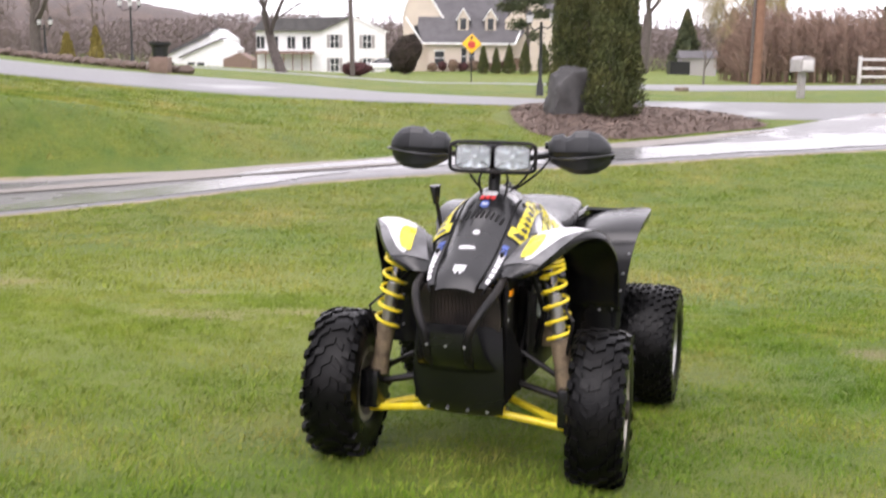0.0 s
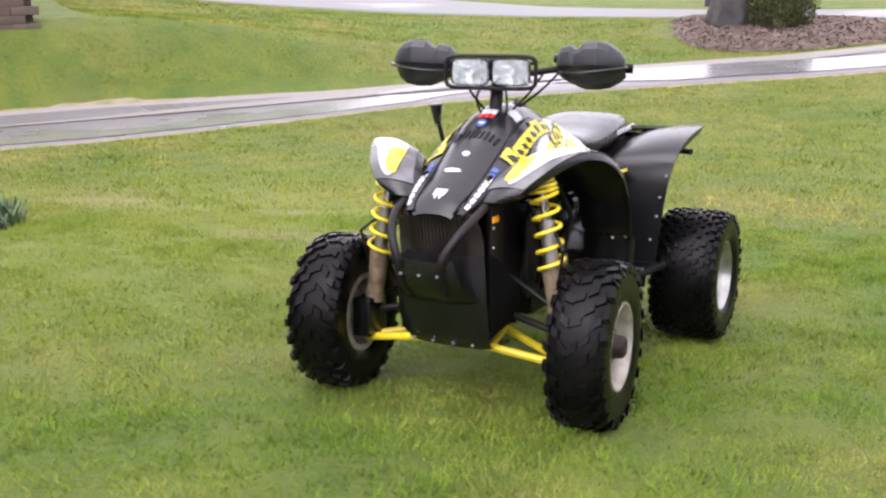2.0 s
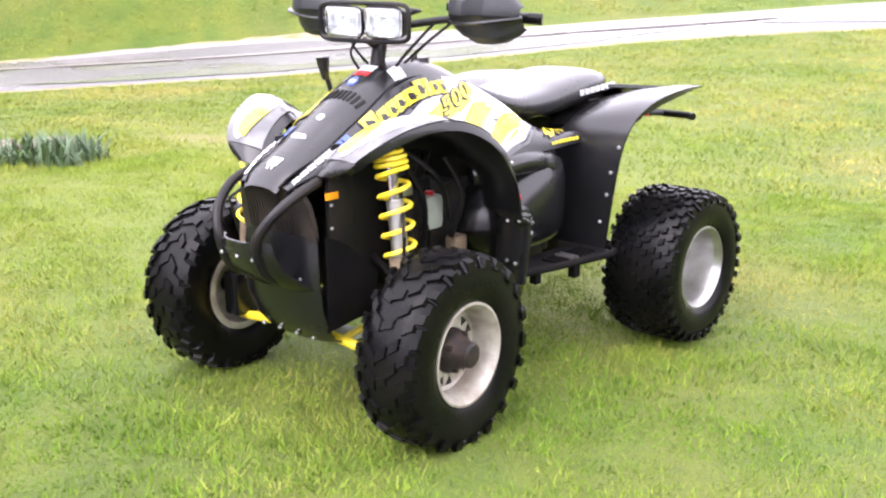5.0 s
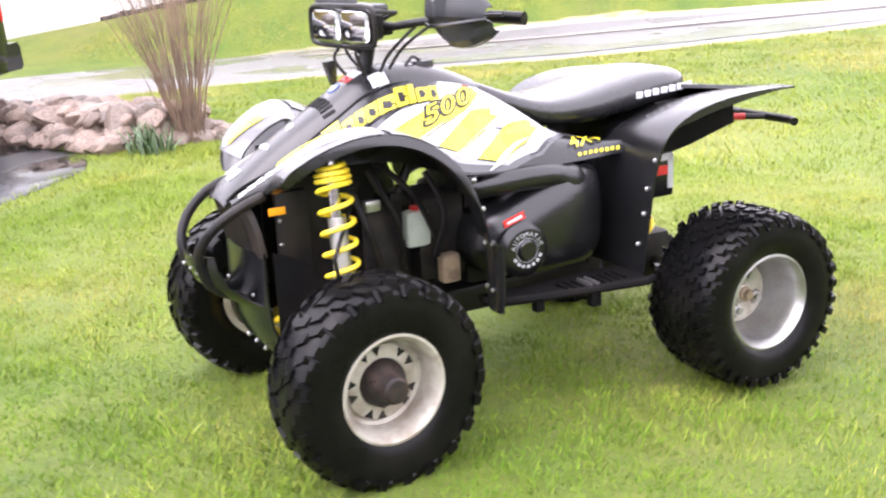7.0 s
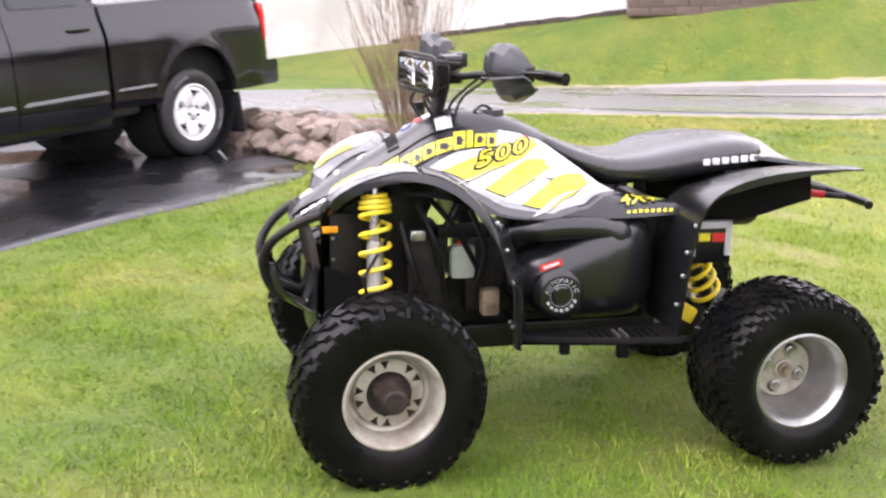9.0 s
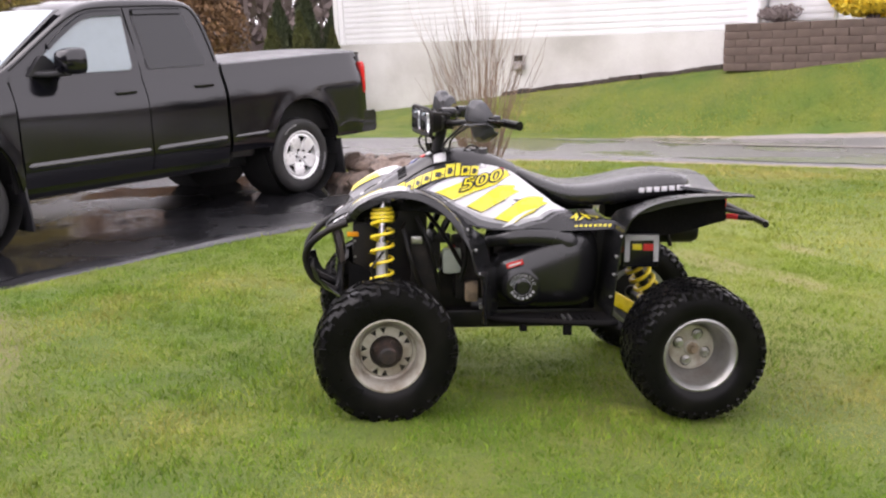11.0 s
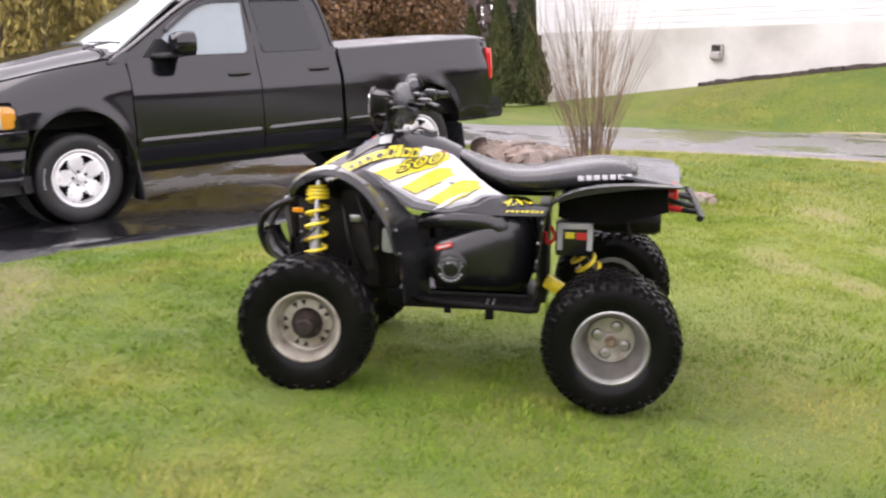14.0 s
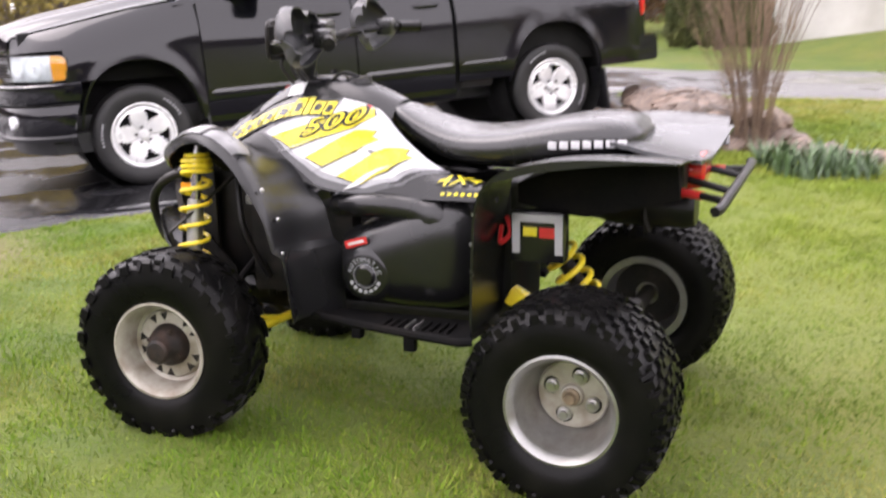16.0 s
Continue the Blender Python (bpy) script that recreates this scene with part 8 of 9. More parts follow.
def patch(name, outline, lift, mat, label, category, seed, count, chip):
    """A loose bed over the ground: chips in an uneven patch, with a soil sheet beneath."""
    g = np.random.default_rng(seed)
    ring = spline([(*p, 0) for p in outline] + [(*outline[0], 0)], 8)[:-1]
    cx, cy = sum(p.x for p in ring) / len(ring), sum(p.y for p in ring) / len(ring)
    v, f = [], []
    for q in range(5):
        for p in ring:
            t = q / 4
            x, y = lerp(cx, p.x, t), lerp(cy, p.y, t)
            v.append((x, y, ground_z(x, y) + lift * (1 - t ** 4) + 0.012))
    n = len(ring)
    for q in range(4):
        for k in range(n):
            f.append((q * n + k, q * n + (k + 1) % n, (q + 1) * n + (k + 1) % n, (q + 1) * n + k))
    ob = new(name, from_arrays(name, v, f, mat, True))
    tagged(ob, label, category, kind="structure")
    cv = []
    for k in range(count):
        j = g.integers(0, n)
        t = math.sqrt(g.random())
        x, y = lerp(cx, ring[j].x, t) + g.normal() * 0.05, lerp(cy, ring[j].y, t) + g.normal() * 0.05
        z = ground_z(x, y) + lift * (1 - t ** 4) + 0.03 + 0.02 * g.random()
        a, s, e = g.uniform(0, 6.3), chip * g.uniform(0.5, 1.4), g.uniform(-0.5, 0.5)
        dx, dy = math.cos(a) * s, math.sin(a) * s
        cv += [(x - dx, y - dy, z - e * s), (x - dy * 0.4, y + dx * 0.4, z), (x + dx, y + dy, z + e * s), (x + dy * 0.4, y - dx * 0.4, z)]
    ch = new(name + "_chips", from_arrays(name + "_chips", cv, np.arange(len(cv)).reshape(-1, 4), mat))
    tagged(ch, "scattered bark chips and dead leaves", "mulch", kind="stuff")


patch("ground_mulch_bed", [(1.05, 24.4), (1.15, 22.4), (1.7, 20.9), (3.1, 20.75), (4.6, 21.55), (6.2, 22.55), (5.7, 24.1), (4.3, 25.0), (2.8, 25.6), (1.5, 25.6)], 0.12, "mulch", "brown bark mulch bed round the boulder", "mulch", 41, 14000, 0.04)


def lantern_post(name, x, y, height, heads, label, mat="black_metal"):
    root = thing(name, label, "lamp post", at=on_ground(x, y, 0.02))
    part("post", add_lathe(bmesh.new(), [(0.0, height - 0.3), (0.035, height - 0.3), (0.04, height * 0.5), (0.05, 0.4), (0.085, 0.32), (0.10, 0.05), (0.12, 0.0)], 14, m=pose(0, 0, 0, 90, 0, 0)), mat, root)
    for dx, dy, dz in heads:
        part("arm", tube(spline([(0, 0, height - 0.40), (dx * 0.6, dy * 0.6, height - 0.5 + dz), (dx, dy, height - 0.36 + dz)], 5), 0.02, 6), mat, root)
        head = part("lantern", add_lathe(bmesh.new(), [(0.0, 0.42), (0.012, 0.40), (0.02, 0.34), (0.11, 0.26), (0.115, 0.25), (0.09, 0.245), (0.065, 0.03), (0.03, 0.0), (0.0, 0.0)], 6, m=Matrix.Translation((dx, dy, height - 0.36 + dz)) @ pose(0, 0, 0, 90, 0, 0)), mat, root)
        part("pane", add_lathe(bmesh.new(), [(0.098, 0.235), (0.072, 0.05)], 6, m=Matrix.Translation((dx, dy, height - 0.36 + dz)) @ pose(0, 0, 0, 90, 0, 0)), "decal_white", head)
    return root


lantern_post("lamp_post", 2.03, 29.05, 2.2, [(0.3, 0.0, 0.05), (-0.3, 0.05, 0.0)], "dark green twin-lantern lamp post beside the lane")
lantern_post("lamp_post", -13.2, 44.4, 2.65, [(-0.42, 0, 0.02), (0.25, 0.35, 0.03), (0.02, -0.1, 0.0)], "black three-lantern lamp post on the rise")
lantern_post("lamp_post", -16.6, 44.2, 1.7, [(-0.2, 0, 0.0), (0.25, 0, 0.0)], "small black lamp post by the bare tree")

# mailbox
mail = thing("mailbox", "weathered grey mailbox on a thick post", "mailbox", at=on_ground(8.77, 28.89, 0.02, 15))
part("post", box((0, 0, 0.36), (0.16, 0.16, 0.74), 0.015), "mail_grey", mail)
part("box", add_prism(bmesh.new(), [(-0.19, 0.70), (0.19, 0.70), (0.20, 0.98)] + [(0.20 * math.cos(a), 0.98 + 0.12 * math.sin(a)) for a in (math.pi * k / 8 for k in range(1, 8))] + [(-0.20, 0.98)], "y", -0.26, 0.26), "mail_grey", mail)
part("door_panel", box((0, -0.27, 0.87), (0.30, 0.02, 0.26), 0.01), "fence", mail)
part("flag", box((0.22, 0.0, 1.0), (0.02, 0.05, 0.14), 0.005), "sign_red", mail)

# road sign: an amber diamond with a red disc and a black arrow head
sign = thing("road_sign", "amber diamond warning sign with a red octagon", "road sign", at=on_ground(0.49, 58.3, 0.02))
part("post", box((0, 0.03, 0.95), (0.06, 0.05, 1.95), 0.005), "black_metal", sign)
plate = part("plate", box((0, 0, 2.05), (0.74, 0.02, 0.74), 0.01, Euler((0, radians(45), 0)).to_matrix()), "sign_yellow", sign)
part("octagon", add_prism(bmesh.new(), [(0.21 * math.cos(math.pi * (k + 0.5) / 4), 2.0 + 0.21 * math.sin(math.pi * (k + 0.5) / 4)) for k in range(8)], "y", -0.02, -0.012), "sign_red", plate)
part("arrow", add_prism(bmesh.new(), [(-0.04, 2.26), (0.04, 2.26), (0.04, 2.34), (0.11, 2.34), (0, 2.46), (-0.11, 2.34), (-0.04, 2.34)], "y", -0.02, -0.012), "black_metal", plate)

# poles
upole = thing("utility_pole", "brown weathered utility pole by the street", "utility pole", at=on_ground(16.98, 64.59, 0.05))
part("shaft", tube([(0, 0, 0), (0.05, 0, 4), (0.12, 0, 9.5)], [0.30, 0.27, 0.22], 12), "pole", upole)
part("conduit", tube([(-0.30, -0.05, 0), (-0.27, -0.05, 9.3)], 0.10, 8), "bark", upole)
upole2 = thing("utility_pole", "thin dark utility pole behind the lane", "utility pole", at=on_ground(-6.35, 64.6, 0.05))
part("shaft", tube([(0, 0, 0), (-0.1, 0, 4), (-0.28, 0, 10.5)], [0.15, 0.13, 0.10], 10), "bark", upole2)
part("transformer", tube([(-0.05, -0.25, 6.0), (-0.05, -0.25, 6.6)], 0.16, 10), "mail_grey", upole2)
part("crossbar", box((-0.25, 0, 9.2), (1.6, 0.08, 0.1)), "bark", upole2)
for zz in (8.9, 9.2):
    bm = tube(spline([(-6.6, 64.6, ground_z(-6.35, 64.6) + zz), (5.0, 64, ground_z(-6.35, 64.6) + zz - 0.9), (17.0, 64.6, ground_z(16.98, 64.59) + zz)], 8), 0.012, 4)
    solo("overhead_cable", bm, "black_metal", "thin black overhead cable between the poles", "cable")

# white rail fence
fence = thing("rail_fence", "white three-rail fence along the street", "fence", at=pose(24.0, 67.6, 0, 0, 0, 6))
for k in range(6):
    z0 = ground_z(24.0 + 2.4 * k, 67.6)
    part("post", box((2.4 * k, 0, z0 + 0.8), (0.17, 0.17, 1.7), 0.01), "fence", fence)
    for h in (0.35, 0.85, 1.38):
        if k < 5:
            part("rail", box((2.4 * k + 1.2, -0.02, z0 + h + 0.1), (2.4, 0.05, 0.16), 0.01), "fence", fence)

# planter and low wall along the lane
solo("planter", add_lathe(bmesh.new(), [(0.0, 0.88), (0.27, 0.88), (0.30, 0.92), (0.33, 0.92), (0.33, 0.84), (0.25, 0.78), (0.22, 0.46), (0.0, 0.46)], 20, m=pose(0, 0, 0, 90, 0, 0)), "black_metal", "dark urn on a stone pedestal beside the lane", "planter", at=on_ground(-9.14, 33.6, 0.0))
solo("pedestal", box((0, 0, 0.22), (0.56, 0.56, 0.50), 0.03), "brown_wall", "brown stone pedestal beside the lane", "pedestal", at=on_ground(-9.14, 33.6, 0.0))
lw = thing("low_wall", "low wall of dark grey-brown field stones along the lane", "wall", kind="structure")
dark_stones = [m.copy() for m in stone_meshes]
for m in dark_stones:
    m.materials[0] = M["block"]
for k in range(64):
    t = k / 63
    x, y = lerp(-19.5, -8.4, t), lerp(42.0, 34.0, t)
    ob = new("stone", dark_stones[k % 7])
    ob.parent = lw
    s = rnd.uniform(0.17, 0.26)
    ob.matrix_world = Matrix.LocRotScale((x + rnd.uniform(-0.1, 0.1), y, ground_z(x, y) + 0.10), Euler((0, 0, rnd.uniform(0, 6.3))), Vector((s * 1.2, s, s * 0.8)))
solo("field_rock", add_box(bmesh.new(), (0, 0, 0.07), (0.4, 0.3, 0.16), 0.06), "stone", "flat field rock on the verge", "rock", at=on_ground(6.5, 33.0))

# ---------------------------------------------------------------- trees


def bare_tree(name, x, y, height, trunk, seed, label, levels=4, forks=3, lean=(0, 0), spread=0.6, mat="bark", twigs=900, droop=0.0, twig_len=0.7, twig_mat="twig", low=0.3):
    """A leafless tree: tapered trunk, limbs that fork, and a haze of twigs."""
    rnd = random.Random(seed)
    root = thing(name, label, "tree", at=on_ground(x, y, 0.1))
    limbs, tips = bmesh.new(), []
    trunk_bm = bmesh.new()

    def grow(bm, p, d, length, r, level):
        pts, rs = [p.copy()], [r]
        n = 5
        for i in range(n):
            d = (d + Vector((rnd.uniform(-1, 1), rnd.uniform(-1, 1), rnd.uniform(-0.4, 0.8))) * 0.13).normalized()
            p = p + d * length / n
            pts.append(p.copy())
            rs.append(r * (1 - 0.45 * (i + 1) / n))
        add_tube(bm, pts, rs, 8 if level == 0 else 5 if level < 3 else 3, cap=False)
        if level >= 2:
            tips.extend((q, d.copy()) for q in pts[2:])
        if level < levels:
            for k in range(forks + (level == 0)):
                i = n if k == 0 else rnd.randint(2 if level else max(1, int(n * low) + 1), n)
                a = rnd.uniform(0, 2 * math.pi)
                o = d.orthogonal().normalized()
                o = (Matrix.Rotation(a, 3, d) @ o)
                nd = (d * rnd.uniform(0.55, 1.0) + o * spread * rnd.uniform(0.6, 1.3) + Vector((0, 0, 0.22))).normalized()
                grow(limbs, pts[i], nd, length * rnd.uniform(0.55, 0.85), rs[i] * rnd.uniform(0.5, 0.72), level + 1)

    grow(trunk_bm, Vector((0, 0, 0)), Vector((lean[0], lean[1], 1)).normalized(), height * 0.38, trunk, 0)
    part("trunk", trunk_bm, mat, root)
    part("limbs", limbs, mat, root)
    g = np.random.default_rng(seed)
    v = []
    for k in range(twigs):
        q, d = tips[rnd.randrange(len(tips))]
        dr = Vector((rnd.gauss(0, 0.5), rnd.gauss(0, 0.5), rnd.gauss(0.35, 0.4) - droop * 1.6)) + d * (0.6 - 0.5 * droop)
        dr.normalize()
        ln, w = twig_len * rnd.uniform(0.4, 1.3), height * 0.0011
        o = dr.orthogonal().normalized() * w
        e = q + dr * ln
        v += [tuple(q - o), tuple(q + o), tuple(e)]
    ob = new("crown", from_arrays("crown", v, np.arange(len(v)).reshape(-1, 3), twig_mat))
    ob.parent = root
    return root


bare_tree("bare_tree", -17.0, 44.4, 9.5, 0.25, 51, "leafless spreading shade tree behind the low wall", twigs=3200, twig_len=0.7)
bare_tree("bare_tree", -10.1, 62.4, 9.5, 0.34, 52, "leaning forked leafless tree by the white house", levels=4, lean=(-0.5, 0), spread=0.6, twigs=900, twig_len=0.9)
bare_tree("bare_tree", 13.4, 61.9, 6.4, 0.06, 53, "slender leafless young tree by the street", levels=3, twigs=500, twig_mat="willow")
bare_tree("willow_tree", 19.4, 121, 17, 0.75, 54, "old weeping willow with drooping yellow twigs", levels=4, spread=0.75, twigs=6000, droop=0.85, twig_len=3.2, twig_mat="willow")
bare_tree("willow_tree", 29, 118, 14, 0.4, 55, "weeping willow with drooping yellow twigs", levels=4, spread=0.7, twigs=4500, droop=0.85, twig_len=3.4, twig_mat="willow")
bare_tree("willow_tree", 12, 128, 15, 0.5, 56, "weeping willow behind the cedars", levels=4, spread=0.7, twigs=3500, droop=0.7, twig_len=3.0, twig_mat="willow")
for x, y, h, r, sd, mt, lb in ((-15.8, 44.4, 1.15, 0.30, 71, "yellow_conifer", "small golden-green conifer behind the low wall"), (-14.6, 44.3, 1.45, 0.30, 72, "yellow_conifer", "small golden-green conifer behind the low wall"),
                               (2.0, 104, 2.6, 0.55, 73, "conifer", "clipped dark evergreen before the beige house"), (3.2, 104, 2.4, 0.5, 74, "conifer", "clipped dark evergreen before the beige house"), (4.4, 104, 2.7, 0.6, 75, "conifer", "clipped dark evergreen before the beige house"),
                               (5.9, 104, 3.0, 0.6, 76, "conifer", "clipped dark evergreen before the beige house"), (7.6, 104, 2.8, 0.6, 77, "conifer", "clipped dark evergreen before the beige house"), (9.2, 104, 2.7, 0.6, 78, "conifer", "clipped dark evergreen before the beige house")):
    conifer("evergreen", x, y, h, r, 2600, 0.09 if y > 60 else 0.05, mt, lb, sd, group="evergreen shrubs")
for x, y, h, r, sd in ((42.7, 151, 10, 3.0, 81), (38, 158, 9, 2.6, 82), (46, 122, 8, 2.2, 83), (50, 126, 9, 2.4, 84), (33, 165, 9, 2.5, 85)):
    conifer("spruce", x, y, h, r, 3800, 0.35, "far_conifer", "dark spruce among the bare woods", sd, top=0.1, group="far spruces")
pine = thing("pine", "ragged tall pine with a bare trunk before the beige house", "tree", at=on_ground(6.15, 106))
part("trunk", tube([(0, 0, -0.2), (0.1, 0, 3.0), (-0.1, 0.1, 6.2), (-0.5, 0, 8.8)], [0.22, 0.18, 0.13, 0.04], 8), "bark", pine)
prnd = np.random.default_rng(86)
for px, pz, pw, ph, cnt in ((-0.7, 8.7, 1.3, 0.6, 700), (0.5, 8.1, 1.3, 0.5, 600), (-1.7, 7.5, 1.5, 0.6, 700), (0.3, 6.9, 1.9, 0.5, 700), (-1.5, 6.2, 1.4, 0.5, 500), (1.3, 5.6, 1.1, 0.4, 350), (-0.9, 4.6, 0.9, 0.5, 220), (0.7, 3.6, 0.8, 0.5, 180)):
    pc = prnd.normal(size=(cnt, 3)) * np.array([pw, 1.0, ph]) * 0.5 + np.array([px, 0, pz])
    pu = prnd.normal(size=(cnt, 3)) * 0.16
    pv = np.concatenate([pc - pu, pc + pu[:, [1, 2, 0]] * 0.5, pc + pu], axis=1).reshape(-1, 3)
    pad_ob = new("needles", from_arrays("needles", pv, np.arange(cnt * 3).reshape(-1, 3), "far_conifer"))
    pad_ob.parent = pine
    part("limb", tube([(-0.2, 0, pz - 0.5), (px, 0, pz)], [0.07, 0.02], 5), "bark", pine)
clump("hedge_globe", on_ground(-5.1, 98.6), (1.7, 1.6, 1.75), 9000, 0.12, "dark_hedge", "large round bronze hedge on the lawn", "hedge", 91, hollow=0.8)
clump("red_barberry", on_ground(-6.2, 66.5), (1.0, 0.9, 0.45), 3000, 0.07, "red_shrub", "low dark red shrub by the pole", "shrub", 92, hollow=0.6)

# three narrow evergreens at the corner of the white house
for x, y, h, r, sd in ((-18.55, 7.85, 2.1, 0.46, 109), (-18.35, 8.42, 2.3, 0.50, 110), (-18.1, 9.05, 1.9, 0.40, 113)):
    conifer("arborvitae", x, y, h, r, 16000, 0.04, "conifer", "narrow dark evergreen at the corner of the white house", sd, top=0.1, group="evergreens by the white house")
# behind the pickup: golden conifers, a brown oak, bare trunks
for x, y, h, r, sd in ((-16.6, -1.4, 5.4, 1.5, 101), (-17.4, 0.9, 5.8, 1.5, 102), (-19.6, 2.2, 6.0, 1.5, 103), (-17.5, -4.2, 6.0, 1.7, 104), (-21, -2, 6.4, 1.6, 108)):
    conifer("golden_conifer", x, y, h * 1.2, r, 15000, 0.075, "yellow_conifer", "golden-brown conifer behind the pickup", sd, top=0.3, group="conifers behind the pickup")
for x, y, h, r, sd in ((-30.4, 10.8, 3.2, 0.8, 105), (-30.2, 11.6, 3.6, 0.8, 106), (-30.1, 12.5, 2.8, 0.8, 107)):
    conifer("evergreen", x, y, h, r, 9000, 0.06, "far_conifer", "small dark conifer at the wood's edge", sd, group="evergreen shrubs", top=0.1)
clump("brown_oak", on_ground(-28.2, 7.6), (2.2, 2.2, 2.6), 9000, 0.075, "brown_leaf", "oak that still holds its brown leaves", "tree", 111, hollow=0.35)
clump("brown_oak", on_ground(-27.5, 4.6), (2.4, 2.4, 2.2), 8500, 0.075, "brown_leaf", "oak that still holds its brown leaves", "tree", 112, hollow=0.35)

# ---------------------------------------------------------------- houses across the street


# the two-storey white house: gable end to the right, long front with a deck
farm = thing("farmhouse_front", "long white front with windows and a deck", "house wing", at=pose(-24.2, 130.6, -1.45))
part("wall", box((3.9, 0.6, 2.0), (7.6, 1.0, 7.0)), "siding", farm)
part("gable_wall", add_prism(bmesh.new(), [(7.6, -1.5), (15.2, -1.5), (15.2, 4.9), (11.4, 6.5), (7.6, 4.9)], "y", -0.1, 1.2), "siding", farm)
part("roof", add_prism(bmesh.new(), [(-0.4, 4.85), (7.7, 4.85), (11.4, 6.55), (1.0, 6.2)], "y", -0.5, 2.4), "roof_grey", farm, "grey shingle roof")
for x0, z0, x1, z1 in ((7.2, 4.75, 11.4, 6.6), (11.4, 6.6, 15.6, 4.75)):
    part("bargeboard", tube([(x0, -0.3, z0), (x1, -0.3, z1)], 0.10, 4), "trim_white", farm)
for x, z in ((9.3, 3.7), (13.1, 3.7), (9.3, 1.0), (13.1, 1.0)):
    wn2 = part("window", box((x, -0.12, z), (0.95, 0.06, 1.5)), "window", farm)
    for dx in (-0.72, 0.72):
        part("shutter", box((x + dx, -0.13, z), (0.36, 0.05, 1.5)), "mail_grey", wn2)
    part("frame", add_box(box((x, -0.16, z), (0.95, 0.04, 0.07)), (x, -0.16, z), (0.07, 0.04, 1.5)), "trim_white", wn2)
for x in (0.6, 2.2, 4.2, 6.0):
    wn2 = part("window", box((x, 0.07, 3.5), (0.9, 0.06, 1.4)), "window", farm)
    part("frame", add_box(box((x, 0.03, 4.25), (1.1, 0.04, 0.1)), (x, 0.03, 3.5), (0.07, 0.04, 1.4)), "trim_white", wn2)
deck = part("deck", box((3.6, -0.9, 2.35), (6.6, 1.6, 0.35), 0.02), "brown_wall", farm, "brown wooden deck")
for k in range(7):
    part("deck_post", box((0.4 + 1.05 * k, -1.6, 1.2), (0.14, 0.14, 2.4)), "brown_wall", deck)
# the beige house with dormers
bh = thing("beige_house", "beige house with a steep grey roof and two dormers", "house", at=pose(-5.2, 114.0, -0.75))
part("main_wall", add_prism(bmesh.new(), [(0, -1), (11, -1), (11, 4.6), (5.5, 10.6), (0, 4.6)], "x", 0.5, 16.5), "beige", bh)
bh_main = bh.children[0]
bh_main.matrix_local = pose(0, 3.0, 0)
part("main_roof", add_sheet(bmesh.new(), [[(x, y, z) for y, z in ((2.6, 4.3), (5.6, 7.5), (8.6, 10.75))] for x in (0.4, 8, 17.0)], 0.15), "roof_grey", bh, "steep grey shingle roof")
part("west_gable", add_prism(bmesh.new(), [(-0.7, -1), (3.5, -1), (3.5, 5.0), (0.45, 9.6), (-1.0, 5.4)], "y", 2.4, 3.1), "beige", bh)
for a, b in (((-1.4, 2.3, 4.7), (0.45, 2.3, 9.75)), ((0.45, 2.3, 9.75), (3.9, 2.3, 4.3))):
    part("bargeboard", tube([a, b], 0.13, 4), "trim_white", bh)
part("east_gable", add_prism(bmesh.new(), [(9.6, -1), (17.5, -1), (17.5, 3.4), (11.8, 7.8), (9.6, 5.2)], "y", 1.0, 2.2), "beige", bh)
part("low_wing", box((6.0, 1.3, 1.0), (8.4, 2.6, 4.2)), "beige", bh)
part("low_roof", add_sheet(bmesh.new(), [[(x0, -0.5, 2.75), (x1, 1.4, 4.6), (x1 + 0.1, 3.2, 6.2)] for x0, x1 in ((1.2, 0.6), (6, 6), (10.6, 12.0))], 0.14), "roof_grey", bh, "grey shingle roof over the front wing")
part("eave", box((5.9, -0.5, 2.75), (9.5, 0.08, 0.2)), "trim_white", bh)
part("rake", tube([(10.6, -0.5, 2.75), (12.1, 3.0, 6.2)], 0.12, 4), "trim_white", bh)
part("rake", tube([(1.2, -0.5, 2.75), (-0.6, 0.5, 5.4)], 0.10, 4), "trim_white", bh)
for x in (5.3, 8.1):
    dm = part("dormer", add_prism(bmesh.new(), [(x - 0.55, 4.0), (x + 0.55, 4.0), (x + 0.55, 5.3), (x, 6.2), (x - 0.55, 5.3)], "y", 0.9, 3.2), "beige", bh, "small gabled dormer")
    for dx in (-0.75, 0.75):
        part("bargeboard", tube([(x + dx, 0.8, 5.1), (x, 0.8, 6.3)], 0.08, 4), "trim_white", dm)
        part("dormer_roof", add_sheet(bmesh.new(), [[(x + dx, y, 5.1), (x, y, 6.3)] for y in (0.8, 3.4)], 0.08 * (1 if dx < 0 else -1)), "roof_grey", dm)
    part("window", box((x, 0.87, 4.75), (0.6, 0.06, 1.1)), "window", dm)
for x, z, w, h in ((2.9, 1.3, 0.95, 1.5), (5.4, 1.5, 0.5, 1.8), (6.2, 1.5, 0.5, 1.8)):
    wn2 = part("window", box((x, -0.03, z), (w, 0.06, h)), "window", bh)
    for zz, hh, ww in ((z + h / 2, 0.14, w + 0.25), (z - h / 2, 0.14, w + 0.25), (z, 0.07, w)):
        part("frame", box((x, -0.05, zz), (ww, 0.06, hh)), "trim_white", wn2)
part("window", box((0.6, 2.37, 3.9), (0.8, 0.06, 1.4)), "window", bh)
for k in range(9):
    clump("foundation_shrub", on_ground(-3.0 + 1.05 * k, 113.2), (0.62, 0.5, 0.45 + 0.12 * (k % 3)), 420, 0.14, "red_shrub" if k % 2 else "stem", "small russet shrub along the beige house", "shrub", 120 + k, group="foundation shrubs", hollow=0.4)

